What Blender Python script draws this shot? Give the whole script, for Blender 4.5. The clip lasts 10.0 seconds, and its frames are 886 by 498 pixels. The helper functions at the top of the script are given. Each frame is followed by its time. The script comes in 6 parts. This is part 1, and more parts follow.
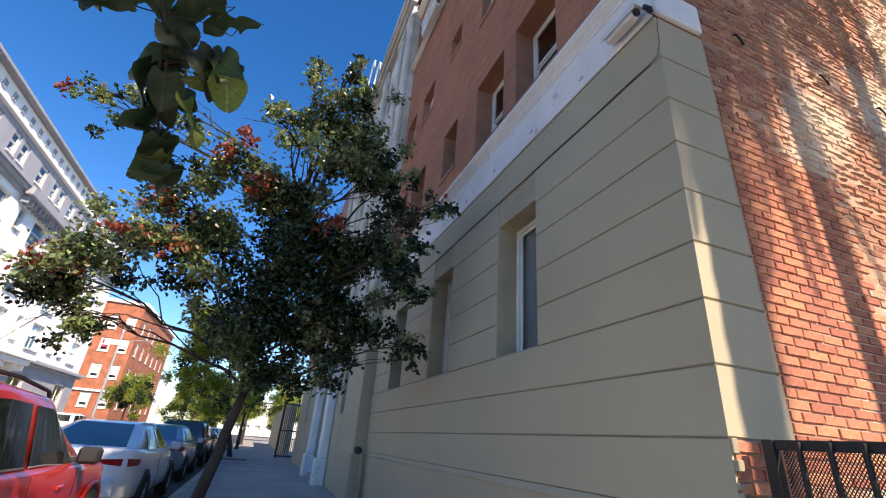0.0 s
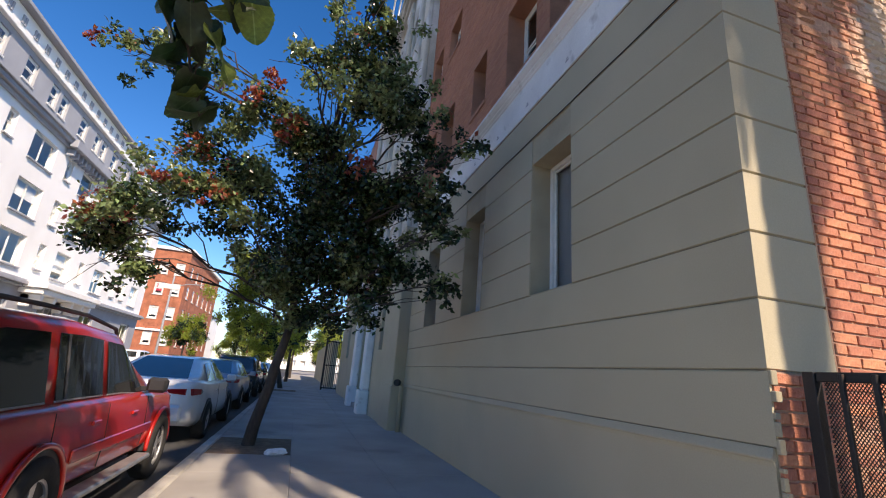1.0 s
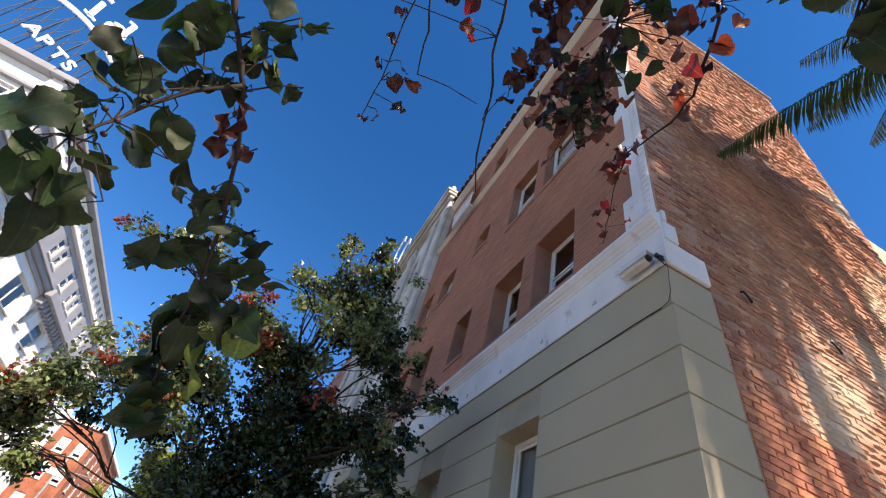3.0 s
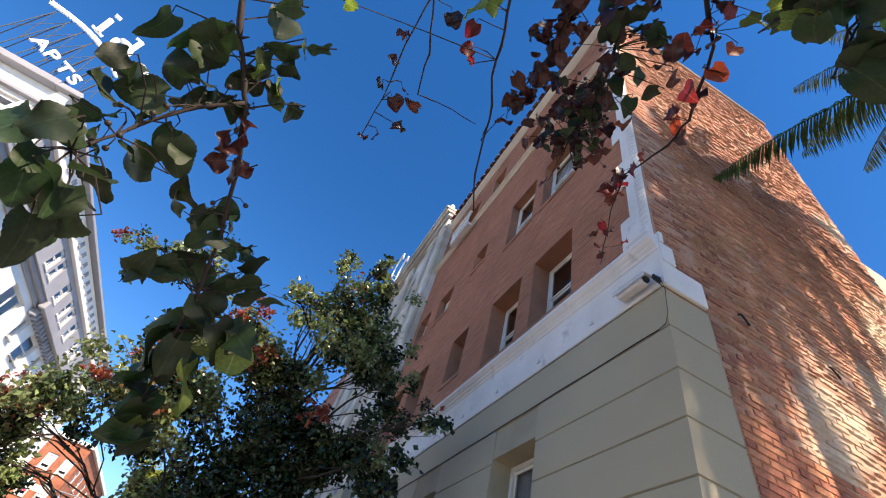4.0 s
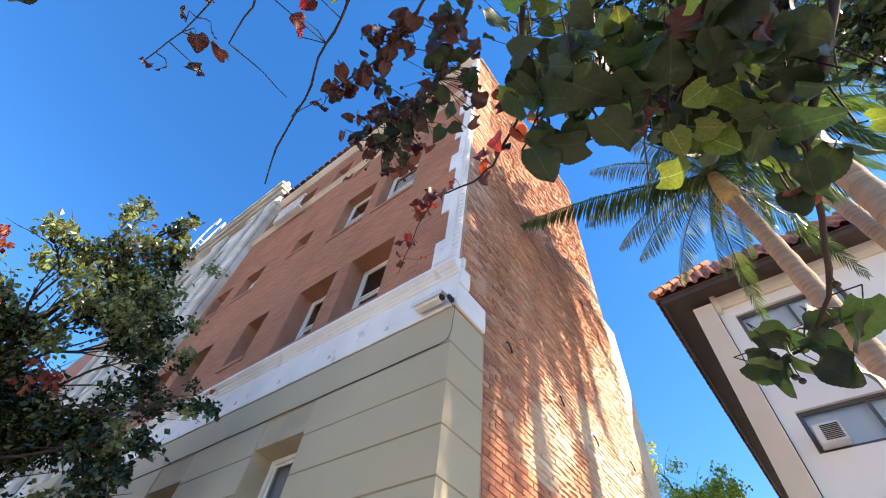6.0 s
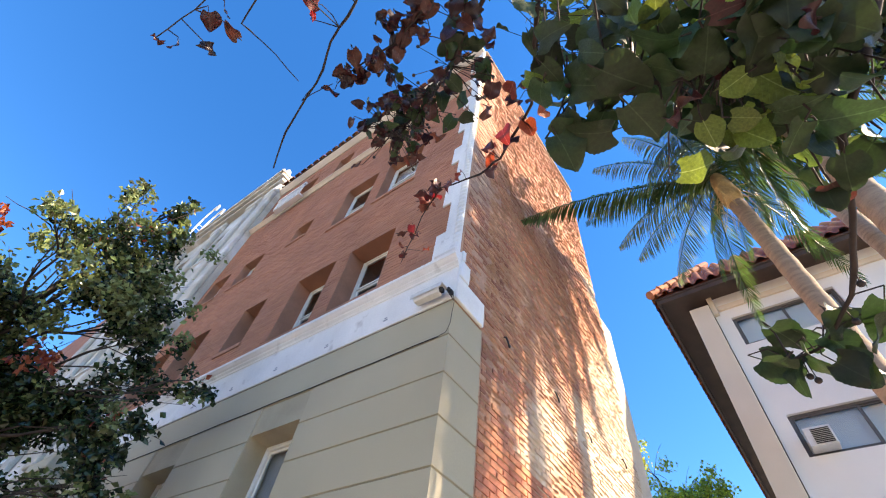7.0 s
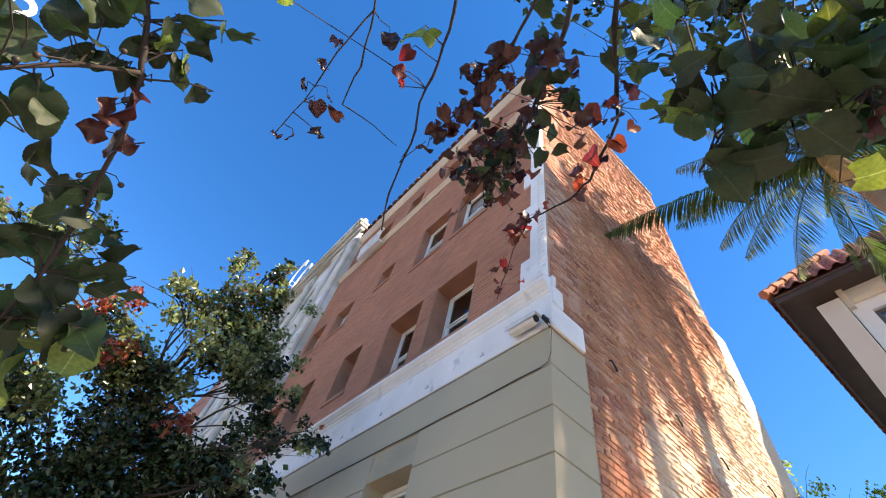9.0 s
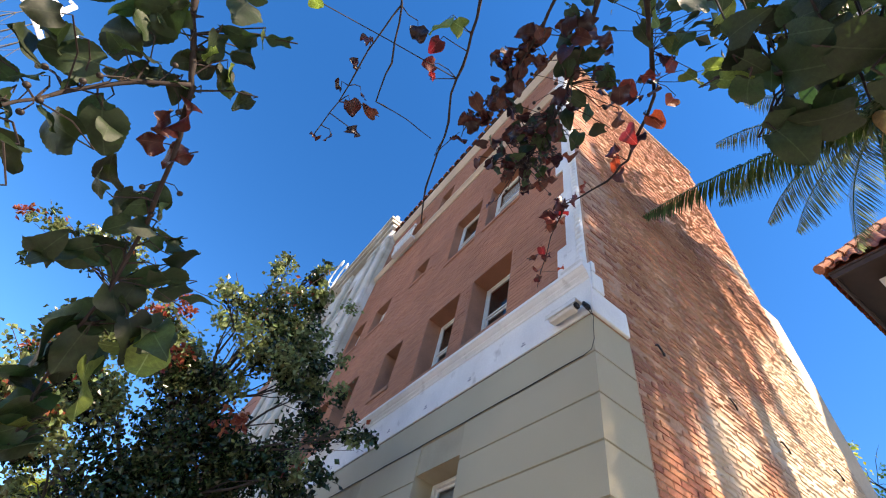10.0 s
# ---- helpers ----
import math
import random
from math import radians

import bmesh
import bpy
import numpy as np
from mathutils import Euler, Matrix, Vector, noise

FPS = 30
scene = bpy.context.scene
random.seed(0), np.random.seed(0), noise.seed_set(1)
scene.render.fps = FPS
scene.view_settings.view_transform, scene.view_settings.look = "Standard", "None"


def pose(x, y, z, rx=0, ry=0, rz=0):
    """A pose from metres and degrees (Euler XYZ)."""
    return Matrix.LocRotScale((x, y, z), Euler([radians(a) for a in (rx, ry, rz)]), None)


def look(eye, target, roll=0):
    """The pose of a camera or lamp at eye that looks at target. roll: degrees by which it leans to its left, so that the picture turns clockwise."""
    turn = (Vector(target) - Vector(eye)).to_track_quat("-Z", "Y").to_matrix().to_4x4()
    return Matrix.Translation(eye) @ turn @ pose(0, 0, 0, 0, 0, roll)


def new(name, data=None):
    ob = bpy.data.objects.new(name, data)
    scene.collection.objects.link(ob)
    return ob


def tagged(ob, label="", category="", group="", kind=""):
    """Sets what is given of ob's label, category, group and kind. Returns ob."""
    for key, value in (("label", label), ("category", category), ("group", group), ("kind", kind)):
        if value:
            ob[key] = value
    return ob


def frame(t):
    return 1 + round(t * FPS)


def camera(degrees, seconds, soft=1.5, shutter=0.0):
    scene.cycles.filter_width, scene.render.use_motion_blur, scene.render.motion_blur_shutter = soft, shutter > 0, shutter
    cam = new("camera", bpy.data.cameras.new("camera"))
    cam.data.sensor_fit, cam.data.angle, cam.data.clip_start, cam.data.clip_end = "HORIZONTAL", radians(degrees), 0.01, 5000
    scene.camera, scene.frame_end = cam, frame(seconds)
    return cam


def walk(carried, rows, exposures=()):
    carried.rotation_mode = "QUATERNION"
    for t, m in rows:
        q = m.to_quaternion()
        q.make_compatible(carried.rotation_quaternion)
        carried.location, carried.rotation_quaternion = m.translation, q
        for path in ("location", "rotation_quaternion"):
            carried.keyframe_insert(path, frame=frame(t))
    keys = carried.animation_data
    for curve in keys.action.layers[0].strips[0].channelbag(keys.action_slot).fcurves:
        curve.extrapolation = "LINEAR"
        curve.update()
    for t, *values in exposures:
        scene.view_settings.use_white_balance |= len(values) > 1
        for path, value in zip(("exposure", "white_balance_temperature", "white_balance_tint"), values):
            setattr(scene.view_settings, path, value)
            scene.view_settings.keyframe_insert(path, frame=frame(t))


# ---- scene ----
cam = camera(90.3, 10.0, soft=1.1)
PATH = [
    (0, (-0.162, -0.04, 1.295), (0.467, 1.676, 2.108), 4.5),
    (0.5, (-0.178, -0.031, 1.273), (0.35, 1.789, 1.912), 4.4),
    (1, (-0.169, -0.022, 1.277), (0.376, 1.82, 1.833), 4.5),
    (1.5, (-0.169, -0.024, 1.277), (0.4, 1.814, 1.824), 4.3),
    (2, (-0.15, -0.042, 1.35), (0.416, 1.74, 2.059), 6.5),
    (2.5, (-0.201, -0.115, 1.486), (0.223, 1.41, 2.708), 15.6),
    (3, (-0.233, -0.135, 1.51), (0.091, 1.232, 2.934), 19.0),
    (4.5, (-0.23, -0.144, 1.508), (0.077, 1.15, 3.001), 21.6),
    (5, (-0.178, -0.176, 1.504), (0.313, 1.006, 3.041), 18.4),
    (5.5, (-0.144, -0.235, 1.506), (0.617, 0.711, 3.096), 12.1),
    (6, (-0.121, -0.237, 1.506), (0.738, 0.599, 3.107), 8.9),
    (7.5, (-0.143, -0.187, 1.503), (0.746, 0.665, 3.079), 10.6),
    (8, (-0.172, -0.175, 1.505), (0.696, 0.7, 3.08), 9.9),
    (8.5, (-0.202, -0.159, 1.523), (0.495, 0.813, 3.126), 12.4),
    (9, (-0.224, -0.147, 1.525), (0.35, 0.886, 3.139), 16.3),
    (9.5, (-0.234, -0.137, 1.518), (0.281, 0.953, 3.114), 17.9),
    (10, (-0.238, -0.128, 1.512), (0.241, 1.013, 3.083), 17.9),
]
# the clip's camera brightens as it looks up
EXPOSURE = [(0, 0.94, 7800, 18), (0.5, 0.69, 7800, 18), (1, 0.69, 7800, 18), (1.5, 0.69, 7800, 18), (2.5, 0.81, 7800, 18), (3, 0.86, 8000, 18), (4.5, 1.12, 8050, 18), (5, 1.28, 8300, 18), (5.5, 1.58, 8600, 18), (6, 1.75, 8650, 18), (7.5, 1.8, 8650, 18), (8.5, 1.75, 8550, 18), (9, 1.6, 8400, 18), (9.5, 1.5, 8350, 18), (10, 1.45, 8350, 18)]
walk(cam, [(t, look(eye, target, roll)) for t, eye, target, roll in PATH], EXPOSURE)

# ---- world, sun ----
SUN_EL, SUN_AZ = 40.0, 154.0          # degrees; azimuth clockwise from +y
world = bpy.data.worlds.new("world")
scene.world = world
world.use_nodes = True
wn = world.node_tree
wn.nodes.clear()
sky = wn.nodes.new("ShaderNodeTexSky")
sky.sky_type = "NISHITA"
sky.sun_disc = False
sky.sun_elevation = radians(SUN_EL)
sky.sun_rotation = radians(SUN_AZ)
sky.altitude = 100
sky.air_density, sky.dust_density, sky.ozone_density = 0.85, 0.05, 3.4
bg = wn.nodes.new("ShaderNodeBackground")
bg.inputs["Strength"].default_value = 0.15
wo = wn.nodes.new("ShaderNodeOutputWorld")
clear = wn.nodes.new("ShaderNodeHueSaturation")
clear.inputs["Saturation"].default_value = 1.33
clear.inputs["Hue"].default_value = 0.506
wn.links.new(sky.outputs[0], clear.inputs["Color"])
wn.links.new(clear.outputs[0], bg.inputs[0])
wn.links.new(bg.outputs[0], wo.inputs[0])
sun_data = bpy.data.lights.new("sun", "SUN")
sun_data.energy, sun_data.angle, sun_data.color = 4.4, radians(0.53), (1.0, 0.92, 0.80)
sun = new("sun", sun_data)
to_sun = Vector((math.sin(radians(SUN_AZ)) * math.cos(radians(SUN_EL)), math.cos(radians(SUN_AZ)) * math.cos(radians(SUN_EL)), math.sin(radians(SUN_EL))))
sun.matrix_world = look(to_sun * 60, (0, 0, 0))

# ---- materials ----
def material(name, base, rough=0.8, vary=0.25, scale=3.0, grain=60.0, bump=0.25, depth=0.004, metal=0.0, random_by="", spread=0.0,
             second=None, second_at=0.55, second_scale=1.5, coat=0.0, coords="Object", stretch=(1, 1, 1), transmit=0.0):
    """A surface with large stains, fine grain, relief, and an optional second colour in patches."""
    m = bpy.data.materials.new(name)
    m.use_nodes = True
    nt = m.node_tree
    b = nt.nodes["Principled BSDF"]
    b.inputs["Roughness"].default_value = rough
    b.inputs["Metallic"].default_value = metal
    b.inputs["Coat Weight"].default_value = coat
    b.inputs["Coat Roughness"].default_value = 0.08
    b.inputs["Transmission Weight"].default_value = transmit
    tc = nt.nodes.new("ShaderNodeTexCoord")
    mp = nt.nodes.new("ShaderNodeMapping")
    mp.inputs["Scale"].default_value = stretch
    nt.links.new(tc.outputs[coords], mp.inputs[0])

    def tex(s, detail):
        n = nt.nodes.new("ShaderNodeTexNoise")
        n.inputs["Scale"].default_value = s
        n.inputs["Detail"].default_value = detail
        nt.links.new(mp.outputs[0], n.inputs["Vector"])
        return n.outputs["Fac"]

    def mixc(kind, fac, a, c):
        n = nt.nodes.new("ShaderNodeMix")
        n.data_type, n.blend_type = "RGBA", kind
        for sock, v in ((n.inputs[0], fac), (n.inputs[6], a), (n.inputs[7], c)):
            if isinstance(v, (tuple, float, int)):
                sock.default_value = v if not isinstance(v, tuple) else (*v, 1.0)
            else:
                nt.links.new(v, sock)
        return n.outputs[2]

    def spread_ramp(fac, lo, hi, a, c):
        n = nt.nodes.new("ShaderNodeMapRange")
        n.inputs[1].default_value, n.inputs[2].default_value = lo, hi
        n.inputs[3].default_value, n.inputs[4].default_value = a, c
        nt.links.new(fac, n.inputs[0])
        return n.outputs[0]

    big, small = tex(scale, 4), tex(grain, 6)
    col = tuple(base)
    if second:
        col = mixc("MIX", spread_ramp(tex(second_scale, 6), second_at, second_at + 0.12, 0.0, 1.0), col, tuple(second))
    shade = nt.nodes.new("ShaderNodeMath")
    shade.operation = "MULTIPLY"
    nt.links.new(spread_ramp(big, 0.3, 0.7, 1 - vary, 1 + vary), shade.inputs[0])
    nt.links.new(spread_ramp(small, 0.3, 0.7, 1 - vary * 0.6, 1 + vary * 0.6), shade.inputs[1])
    val = shade.outputs[0]
    if random_by:
        if random_by == "object":
            r = nt.nodes.new("ShaderNodeObjectInfo").outputs["Random"]
        else:
            r = nt.nodes.new("ShaderNodeNewGeometry").outputs["Random Per Island"]
        mul = nt.nodes.new("ShaderNodeMath")
        mul.operation = "MULTIPLY"
        nt.links.new(val, mul.inputs[0])
        nt.links.new(spread_ramp(r, 0, 1, 1 - spread, 1 + spread), mul.inputs[1])
        val = mul.outputs[0]
        hue = nt.nodes.new("ShaderNodeHueSaturation")
        nt.links.new(spread_ramp(r, 0, 1, 0.5 - spread * 0.04, 0.5 + spread * 0.04), hue.inputs["Hue"])
        if isinstance(col, tuple):
            hue.inputs["Color"].default_value = (*col, 1)
        else:
            nt.links.new(col, hue.inputs["Color"])
        col = hue.outputs[0]
    grey = nt.nodes.new("ShaderNodeCombineColor")
    for i in range(3):
        nt.links.new(val, grey.inputs[i])
    out = mixc("MULTIPLY", 1.0, col, grey.outputs[0])
    nt.links.new(out, b.inputs["Base Color"])
    if bump:
        bp = nt.nodes.new("ShaderNodeBump")
        bp.inputs["Strength"].default_value = bump
        bp.inputs["Distance"].default_value = depth
        nt.links.new(small, bp.inputs["Height"])
        nt.links.new(bp.outputs[0], b.inputs["Normal"])
    return m


def leaf_material(name, base, rough=0.42, spread=0.35, glow=0.35):
    """A leaf lets some light through."""
    m = material(name, base, rough, 0.25, 14, 90, 0.3, 0.002, random_by="object", spread=spread)
    nt = m.node_tree
    b = nt.nodes["Principled BSDF"]
    tr = nt.nodes.new("ShaderNodeBsdfTranslucent")
    mx = nt.nodes.new("ShaderNodeMixShader")
    mx.inputs[0].default_value = glow
    src = b.inputs["Base Color"].links[0].from_socket
    hs = nt.nodes.new("ShaderNodeHueSaturation")
    hs.inputs["Value"].default_value = 1.7
    hs.inputs["Saturation"].default_value = 1.1
    nt.links.new(src, hs.inputs["Color"])
    nt.links.new(hs.outputs[0], tr.inputs["Color"])
    nt.links.new(b.outputs[0], mx.inputs[1])
    nt.links.new(tr.outputs[0], mx.inputs[2])
    nt.links.new(mx.outputs[0], nt.nodes["Material Output"].inputs["Surface"])
    return m


def veined(m):
    """A pale midrib and side veins, raised a little; for leaves that are objects of their own, a unit long."""
    nt = m.node_tree
    b = nt.nodes["Principled BSDF"]
    src = b.inputs["Base Color"].links[0].from_socket
    users = [l.to_socket for l in src.links]
    tc = nt.nodes.new("ShaderNodeTexCoord")
    sep = nt.nodes.new("ShaderNodeSeparateXYZ")
    nt.links.new(tc.outputs["Object"], sep.inputs[0])

    def node(op, a, c=0.0):
        n = nt.nodes.new("ShaderNodeMath")
        n.operation = op
        for k, v in enumerate((a, c)):
            if isinstance(v, float):
                n.inputs[k].default_value = v
            else:
                nt.links.new(v, n.inputs[k])
        return n.outputs[0]
    across = node("ABSOLUTE", sep.outputs[0])
    rib = node("LESS_THAN", across, 0.011)
    wave = node("SINE", node("MULTIPLY", node("SUBTRACT", sep.outputs[1], node("MULTIPLY", across, 1.1)), 46.0))
    side = node("GREATER_THAN", wave, 0.965)
    mask = node("MAXIMUM", rib, node("MULTIPLY", side, 0.22))
    pale = nt.nodes.new("ShaderNodeHueSaturation")
    pale.inputs["Value"].default_value = 1.7
    pale.inputs["Saturation"].default_value = 0.85
    nt.links.new(src, pale.inputs["Color"])
    mx = nt.nodes.new("ShaderNodeMix")
    mx.data_type = "RGBA"
    nt.links.new(mask, mx.inputs[0])
    nt.links.new(src, mx.inputs[6])
    nt.links.new(pale.outputs[0], mx.inputs[7])
    for u in users:
        nt.links.new(mx.outputs[2], u)
    return m


def island_leaf(name, base, spread=0.4, glow=0.3, rough=0.42):
    m = leaf_material(name, base, rough, spread, glow)
    nt = m.node_tree
    info = [n for n in nt.nodes if n.bl_idname == "ShaderNodeObjectInfo"][0]
    geo = nt.nodes.new("ShaderNodeNewGeometry")
    for l in list(info.outputs["Random"].links):
        nt.links.new(geo.outputs["Random Per Island"], l.to_socket)
    return m


def glass_material(name, tint=(0.8, 0.86, 0.9)):
    m = bpy.data.materials.new(name)
    m.use_nodes = True
    b = m.node_tree.nodes["Principled BSDF"]
    b.inputs["Base Color"].default_value = (*tint, 1)
    b.inputs["Roughness"].default_value = 0.03
    b.inputs["Transmission Weight"].default_value = 1.0
    b.inputs["IOR"].default_value = 1.45
    return m


STUCCO = material("painted stucco", (0.43, 0.38, 0.265), 0.75, 0.07, 0.9, 110, 0.35, 0.003, second=(0.40, 0.355, 0.25), second_at=0.56, second_scale=0.45)
JOINT_DARK = material("dark joint", (0.23, 0.20, 0.148), 0.95, 0.4, 2.5, 60, 0.3, 0.003)
STUCCO_JOINT = material("stucco joint", (0.38, 0.335, 0.235), 0.85, 0.15, 2, 90, 0.3, 0.003)
WHITE = material("white painted plaster", (0.78, 0.77, 0.74), 0.6, 0.10, 1.6, 70, 0.35, 0.004, second=(0.55, 0.53, 0.5), second_at=0.62, second_scale=5)
BRICK_FRONT = material("front brick", (0.42, 0.178, 0.103), 0.9, 0.16, 0.8, 60, 0.7, 0.006, random_by="island", spread=0.09)
BRICK_SIDE = material("common brick", (0.45, 0.20, 0.125), 0.92, 0.36, 0.5, 28, 1.0, 0.02, random_by="island", spread=0.24,
                      second=(0.58, 0.37, 0.26), second_at=0.55, second_scale=0.8)
BRICK_NEAR = material("common brick by the gate", (0.48, 0.185, 0.11), 0.92, 0.20, 3, 45, 0.9, 0.010, random_by="object", spread=0.22, second=(0.62, 0.44, 0.33), second_at=0.6, second_scale=9)
MORTAR_FRONT = material("front mortar", (0.39, 0.178, 0.11), 0.95, 0.2, 2, 60, 0.5, 0.006)
MORTAR_SIDE = material("rough mortar", (0.45, 0.265, 0.18), 0.95, 0.25, 2, 40, 0.8, 0.010)


def parged(m, cream, reach_most):
    """Thin cream parging left on the lower rear part of the side wall, with a ragged edge."""
    nt = m.node_tree
    b = nt.nodes["Principled BSDF"]
    src = b.inputs["Base Color"].links[0].from_socket
    tc = nt.nodes.new("ShaderNodeTexCoord")
    sep = nt.nodes.new("ShaderNodeSeparateXYZ")
    nt.links.new(tc.outputs["Object"], sep.inputs[0])
    rough = nt.nodes.new("ShaderNodeTexNoise")
    rough.inputs["Scale"].default_value, rough.inputs["Detail"].default_value = 0.9, 7
    nt.links.new(tc.outputs["Object"], rough.inputs["Vector"])

    def sums(op, a, c):
        n = nt.nodes.new("ShaderNodeMath")
        n.operation = op
        for k, v in enumerate((a, c)):
            if isinstance(v, float):
                n.inputs[k].default_value = v
            else:
                nt.links.new(v, n.inputs[k])
        return n.outputs[0]
    reach = sums("SUBTRACT", sep.outputs[0], sums("MULTIPLY", sep.outputs[2], 0.62))
    f = sums("ADD", sums("MULTIPLY", sums("SUBTRACT", reach, 1.75), 0.75), sums("MULTIPLY", sums("SUBTRACT", rough.outputs["Fac"], 0.5), 5.5))
    clampn = nt.nodes.new("ShaderNodeClamp")
    clampn.inputs[2].default_value = reach_most
    nt.links.new(f, clampn.inputs[0])
    mx = nt.nodes.new("ShaderNodeMix")
    mx.data_type = "RGBA"
    nt.links.new(clampn.outputs[0], mx.inputs[0])
    nt.links.new(src, mx.inputs[6])
    mx.inputs[7].default_value = (*cream, 1)
    nt.links.new(mx.outputs[2], b.inputs["Base Color"])


parged(BRICK_SIDE, (0.68, 0.55, 0.41), 0.74)
parged(MORTAR_SIDE, (0.70, 0.59, 0.46), 0.95)
LIGHT_PLASTER = material("pale plaster", (0.62, 0.50, 0.38), 0.9, 0.15, 0.8, 40, 0.5, 0.006)
CONCRETE = material("pavement concrete", (0.34, 0.32, 0.29), 0.9, 0.16, 0.8, 90, 0.4, 0.003, second=(0.25, 0.235, 0.21), second_at=0.58, second_scale=0.7)
KERB = material("kerb concrete", (0.40, 0.38, 0.34), 0.9, 0.2, 2, 80, 0.4, 0.004)
ASPHALT = material("asphalt", (0.055, 0.055, 0.057), 0.9, 0.2, 0.6, 150, 0.6, 0.006)
SOIL = material("tree pit soil", (0.16, 0.11, 0.07), 1.0, 0.35, 8, 60, 0.9, 0.015)
GLASS = glass_material("window glass")
FRAME_WHITE = material("white window paint", (0.72, 0.71, 0.67), 0.5, 0.1, 4, 60, 0.15)
DARK_FRAME = material("dark window metal", (0.10, 0.09, 0.085), 0.5, 0.1, 4, 60, 0.1)
CURTAIN = material("grey curtain", (0.30, 0.30, 0.32), 0.9, 0.25, 1.0, 60, 0.2, stretch=(1, 14, 0.3))
ROOM = material("room wall", (0.22, 0.2, 0.18), 0.9, 0.1, 1, 20, 0.1)
TILE = material("clay roof tile", (0.42, 0.13, 0.06), 0.75, 0.2, 2, 50, 0.4, 0.004, random_by="island", spread=0.35)
TILE_OBJ = material("clay eave tile", (0.42, 0.13, 0.06), 0.75, 0.2, 2, 50, 0.4, 0.004, random_by="object", spread=0.35)
CREAM = material("cream stucco", (0.74, 0.63, 0.50), 0.85, 0.06, 0.8, 120, 0.35, 0.004)
OFFWHITE = material("off-white stucco", (0.82, 0.80, 0.77), 0.85, 0.06, 0.8, 120, 0.35, 0.004)
DARK_WOOD = material("dark brown eave board", (0.075, 0.05, 0.04), 0.8, 0.2, 3, 60, 0.4)
WHITE_WALL = material("white painted wall", (0.90, 0.89, 0.86), 0.75, 0.05, 0.5, 60, 0.2, 0.003)
GREY_TRIM = material("grey painted trim", (0.34, 0.35, 0.38), 0.7, 0.08, 0.8, 50, 0.2, 0.003)
FAR_BRICK = material("far red brick", (0.40, 0.14, 0.075), 0.9, 0.25, 1.2, 9, 0.4, 0.02, second=(0.27, 0.09, 0.06), second_at=0.55, second_scale=4)
IRON = material("black iron", (0.012, 0.011, 0.011), 0.6, 0.3, 6, 80, 0.4, metal=0.0, second=(0.10, 0.045, 0.03), second_at=0.66, second_scale=12)
BARK = material("grey brown bark", (0.05, 0.038, 0.03), 0.95, 0.35, 6, 40, 0.9, 0.012, stretch=(1, 1, 0.25))
TWIG = material("dark twig bark", (0.03, 0.02, 0.018), 0.85, 0.3, 12, 80, 0.6, 0.003)
PALM_BARK = material("ringed palm bark", (0.31, 0.225, 0.165), 0.9, 0.25, 3, 40, 0.6, 0.008, stretch=(1, 1, 6))
RED_PAINT = material("red car paint", (0.42, 0.018, 0.012), 0.28, 0.08, 2, 100, 0.02, coat=1.0)
WHITE_PAINT = material("white car paint", (0.70, 0.71, 0.72), 0.3, 0.05, 2, 100, 0.02, coat=1.0)
BLUE_PAINT = material("blue grey car paint", (0.20, 0.25, 0.34), 0.28, 0.06, 2, 100, 0.02, coat=1.0, metal=0.4)
DARK_PAINT = material("black car paint", (0.02, 0.02, 0.024), 0.25, 0.06, 2, 100, 0.02, coat=1.0)
RUBBER = material("tyre rubber", (0.02, 0.02, 0.02), 0.85, 0.2, 12, 80, 0.4)
TRIM_BLACK = material("black plastic trim", (0.022, 0.022, 0.024), 0.55, 0.15, 12, 80, 0.2)
ALLOY = material("alloy wheel", (0.55, 0.55, 0.56), 0.35, 0.1, 8, 80, 0.1, metal=0.8)
TAIL_RED = material("red lamp lens", (0.35, 0.01, 0.012), 0.15, 0.1, 8, 60, 0.05, coat=0.6)
LAMP_CLEAR = material("clear lamp lens", (0.6, 0.6, 0.6), 0.12, 0.1, 8, 60, 0.05, coat=0.6)
STEEL = material("galvanised steel", (0.45, 0.46, 0.47), 0.45, 0.15, 6, 60, 0.2, metal=0.7)
PLASTIC_WHITE = material("white plastic", (0.68, 0.68, 0.66), 0.4, 0.08, 10, 60, 0.1)
BLACK = material("matt black", (0.015, 0.015, 0.015), 0.7, 0.2, 10, 60, 0.1)
SIGN_WHITE = material("white sign letters", (0.85, 0.85, 0.84), 0.5, 0.05, 2, 30, 0.05)
RED_BLIND = material("crimson blind", (0.40, 0.02, 0.05), 0.8, 0.1, 2, 30, 0.05)
PAPER = material("crumpled white paper", (0.78, 0.78, 0.76), 0.9, 0.1, 12, 60, 0.5)
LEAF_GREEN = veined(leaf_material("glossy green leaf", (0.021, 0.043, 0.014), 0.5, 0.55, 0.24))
# yellow-green leaves, lightened in colour where the sun would catch them
LEAF_LIT = veined(leaf_material("sunlit yellow green leaf", (0.13, 0.18, 0.04), 0.52, 0.35, 0.4))
LEAF_RED = veined(leaf_material("dark red autumn leaf", (0.045, 0.009, 0.011), 0.36, 0.7, 0.2))
LEAF_ORANGE = veined(leaf_material("russet autumn leaf", (0.22, 0.04, 0.03), 0.5, 0.5, 0.35))
# dark and light leaf copies: shade and sun are put into their colour
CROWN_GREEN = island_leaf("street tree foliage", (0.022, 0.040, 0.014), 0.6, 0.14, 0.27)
CROWN_SUNLIT = island_leaf("sunlit tree foliage", (0.165, 0.205, 0.085), 0.6, 0.28, 0.25)
# yellow green, brightened in place of sun that the houses block
CROWN_BRIGHT = island_leaf("brightened yellow green foliage", (0.27, 0.31, 0.06), 0.4, 0.55)
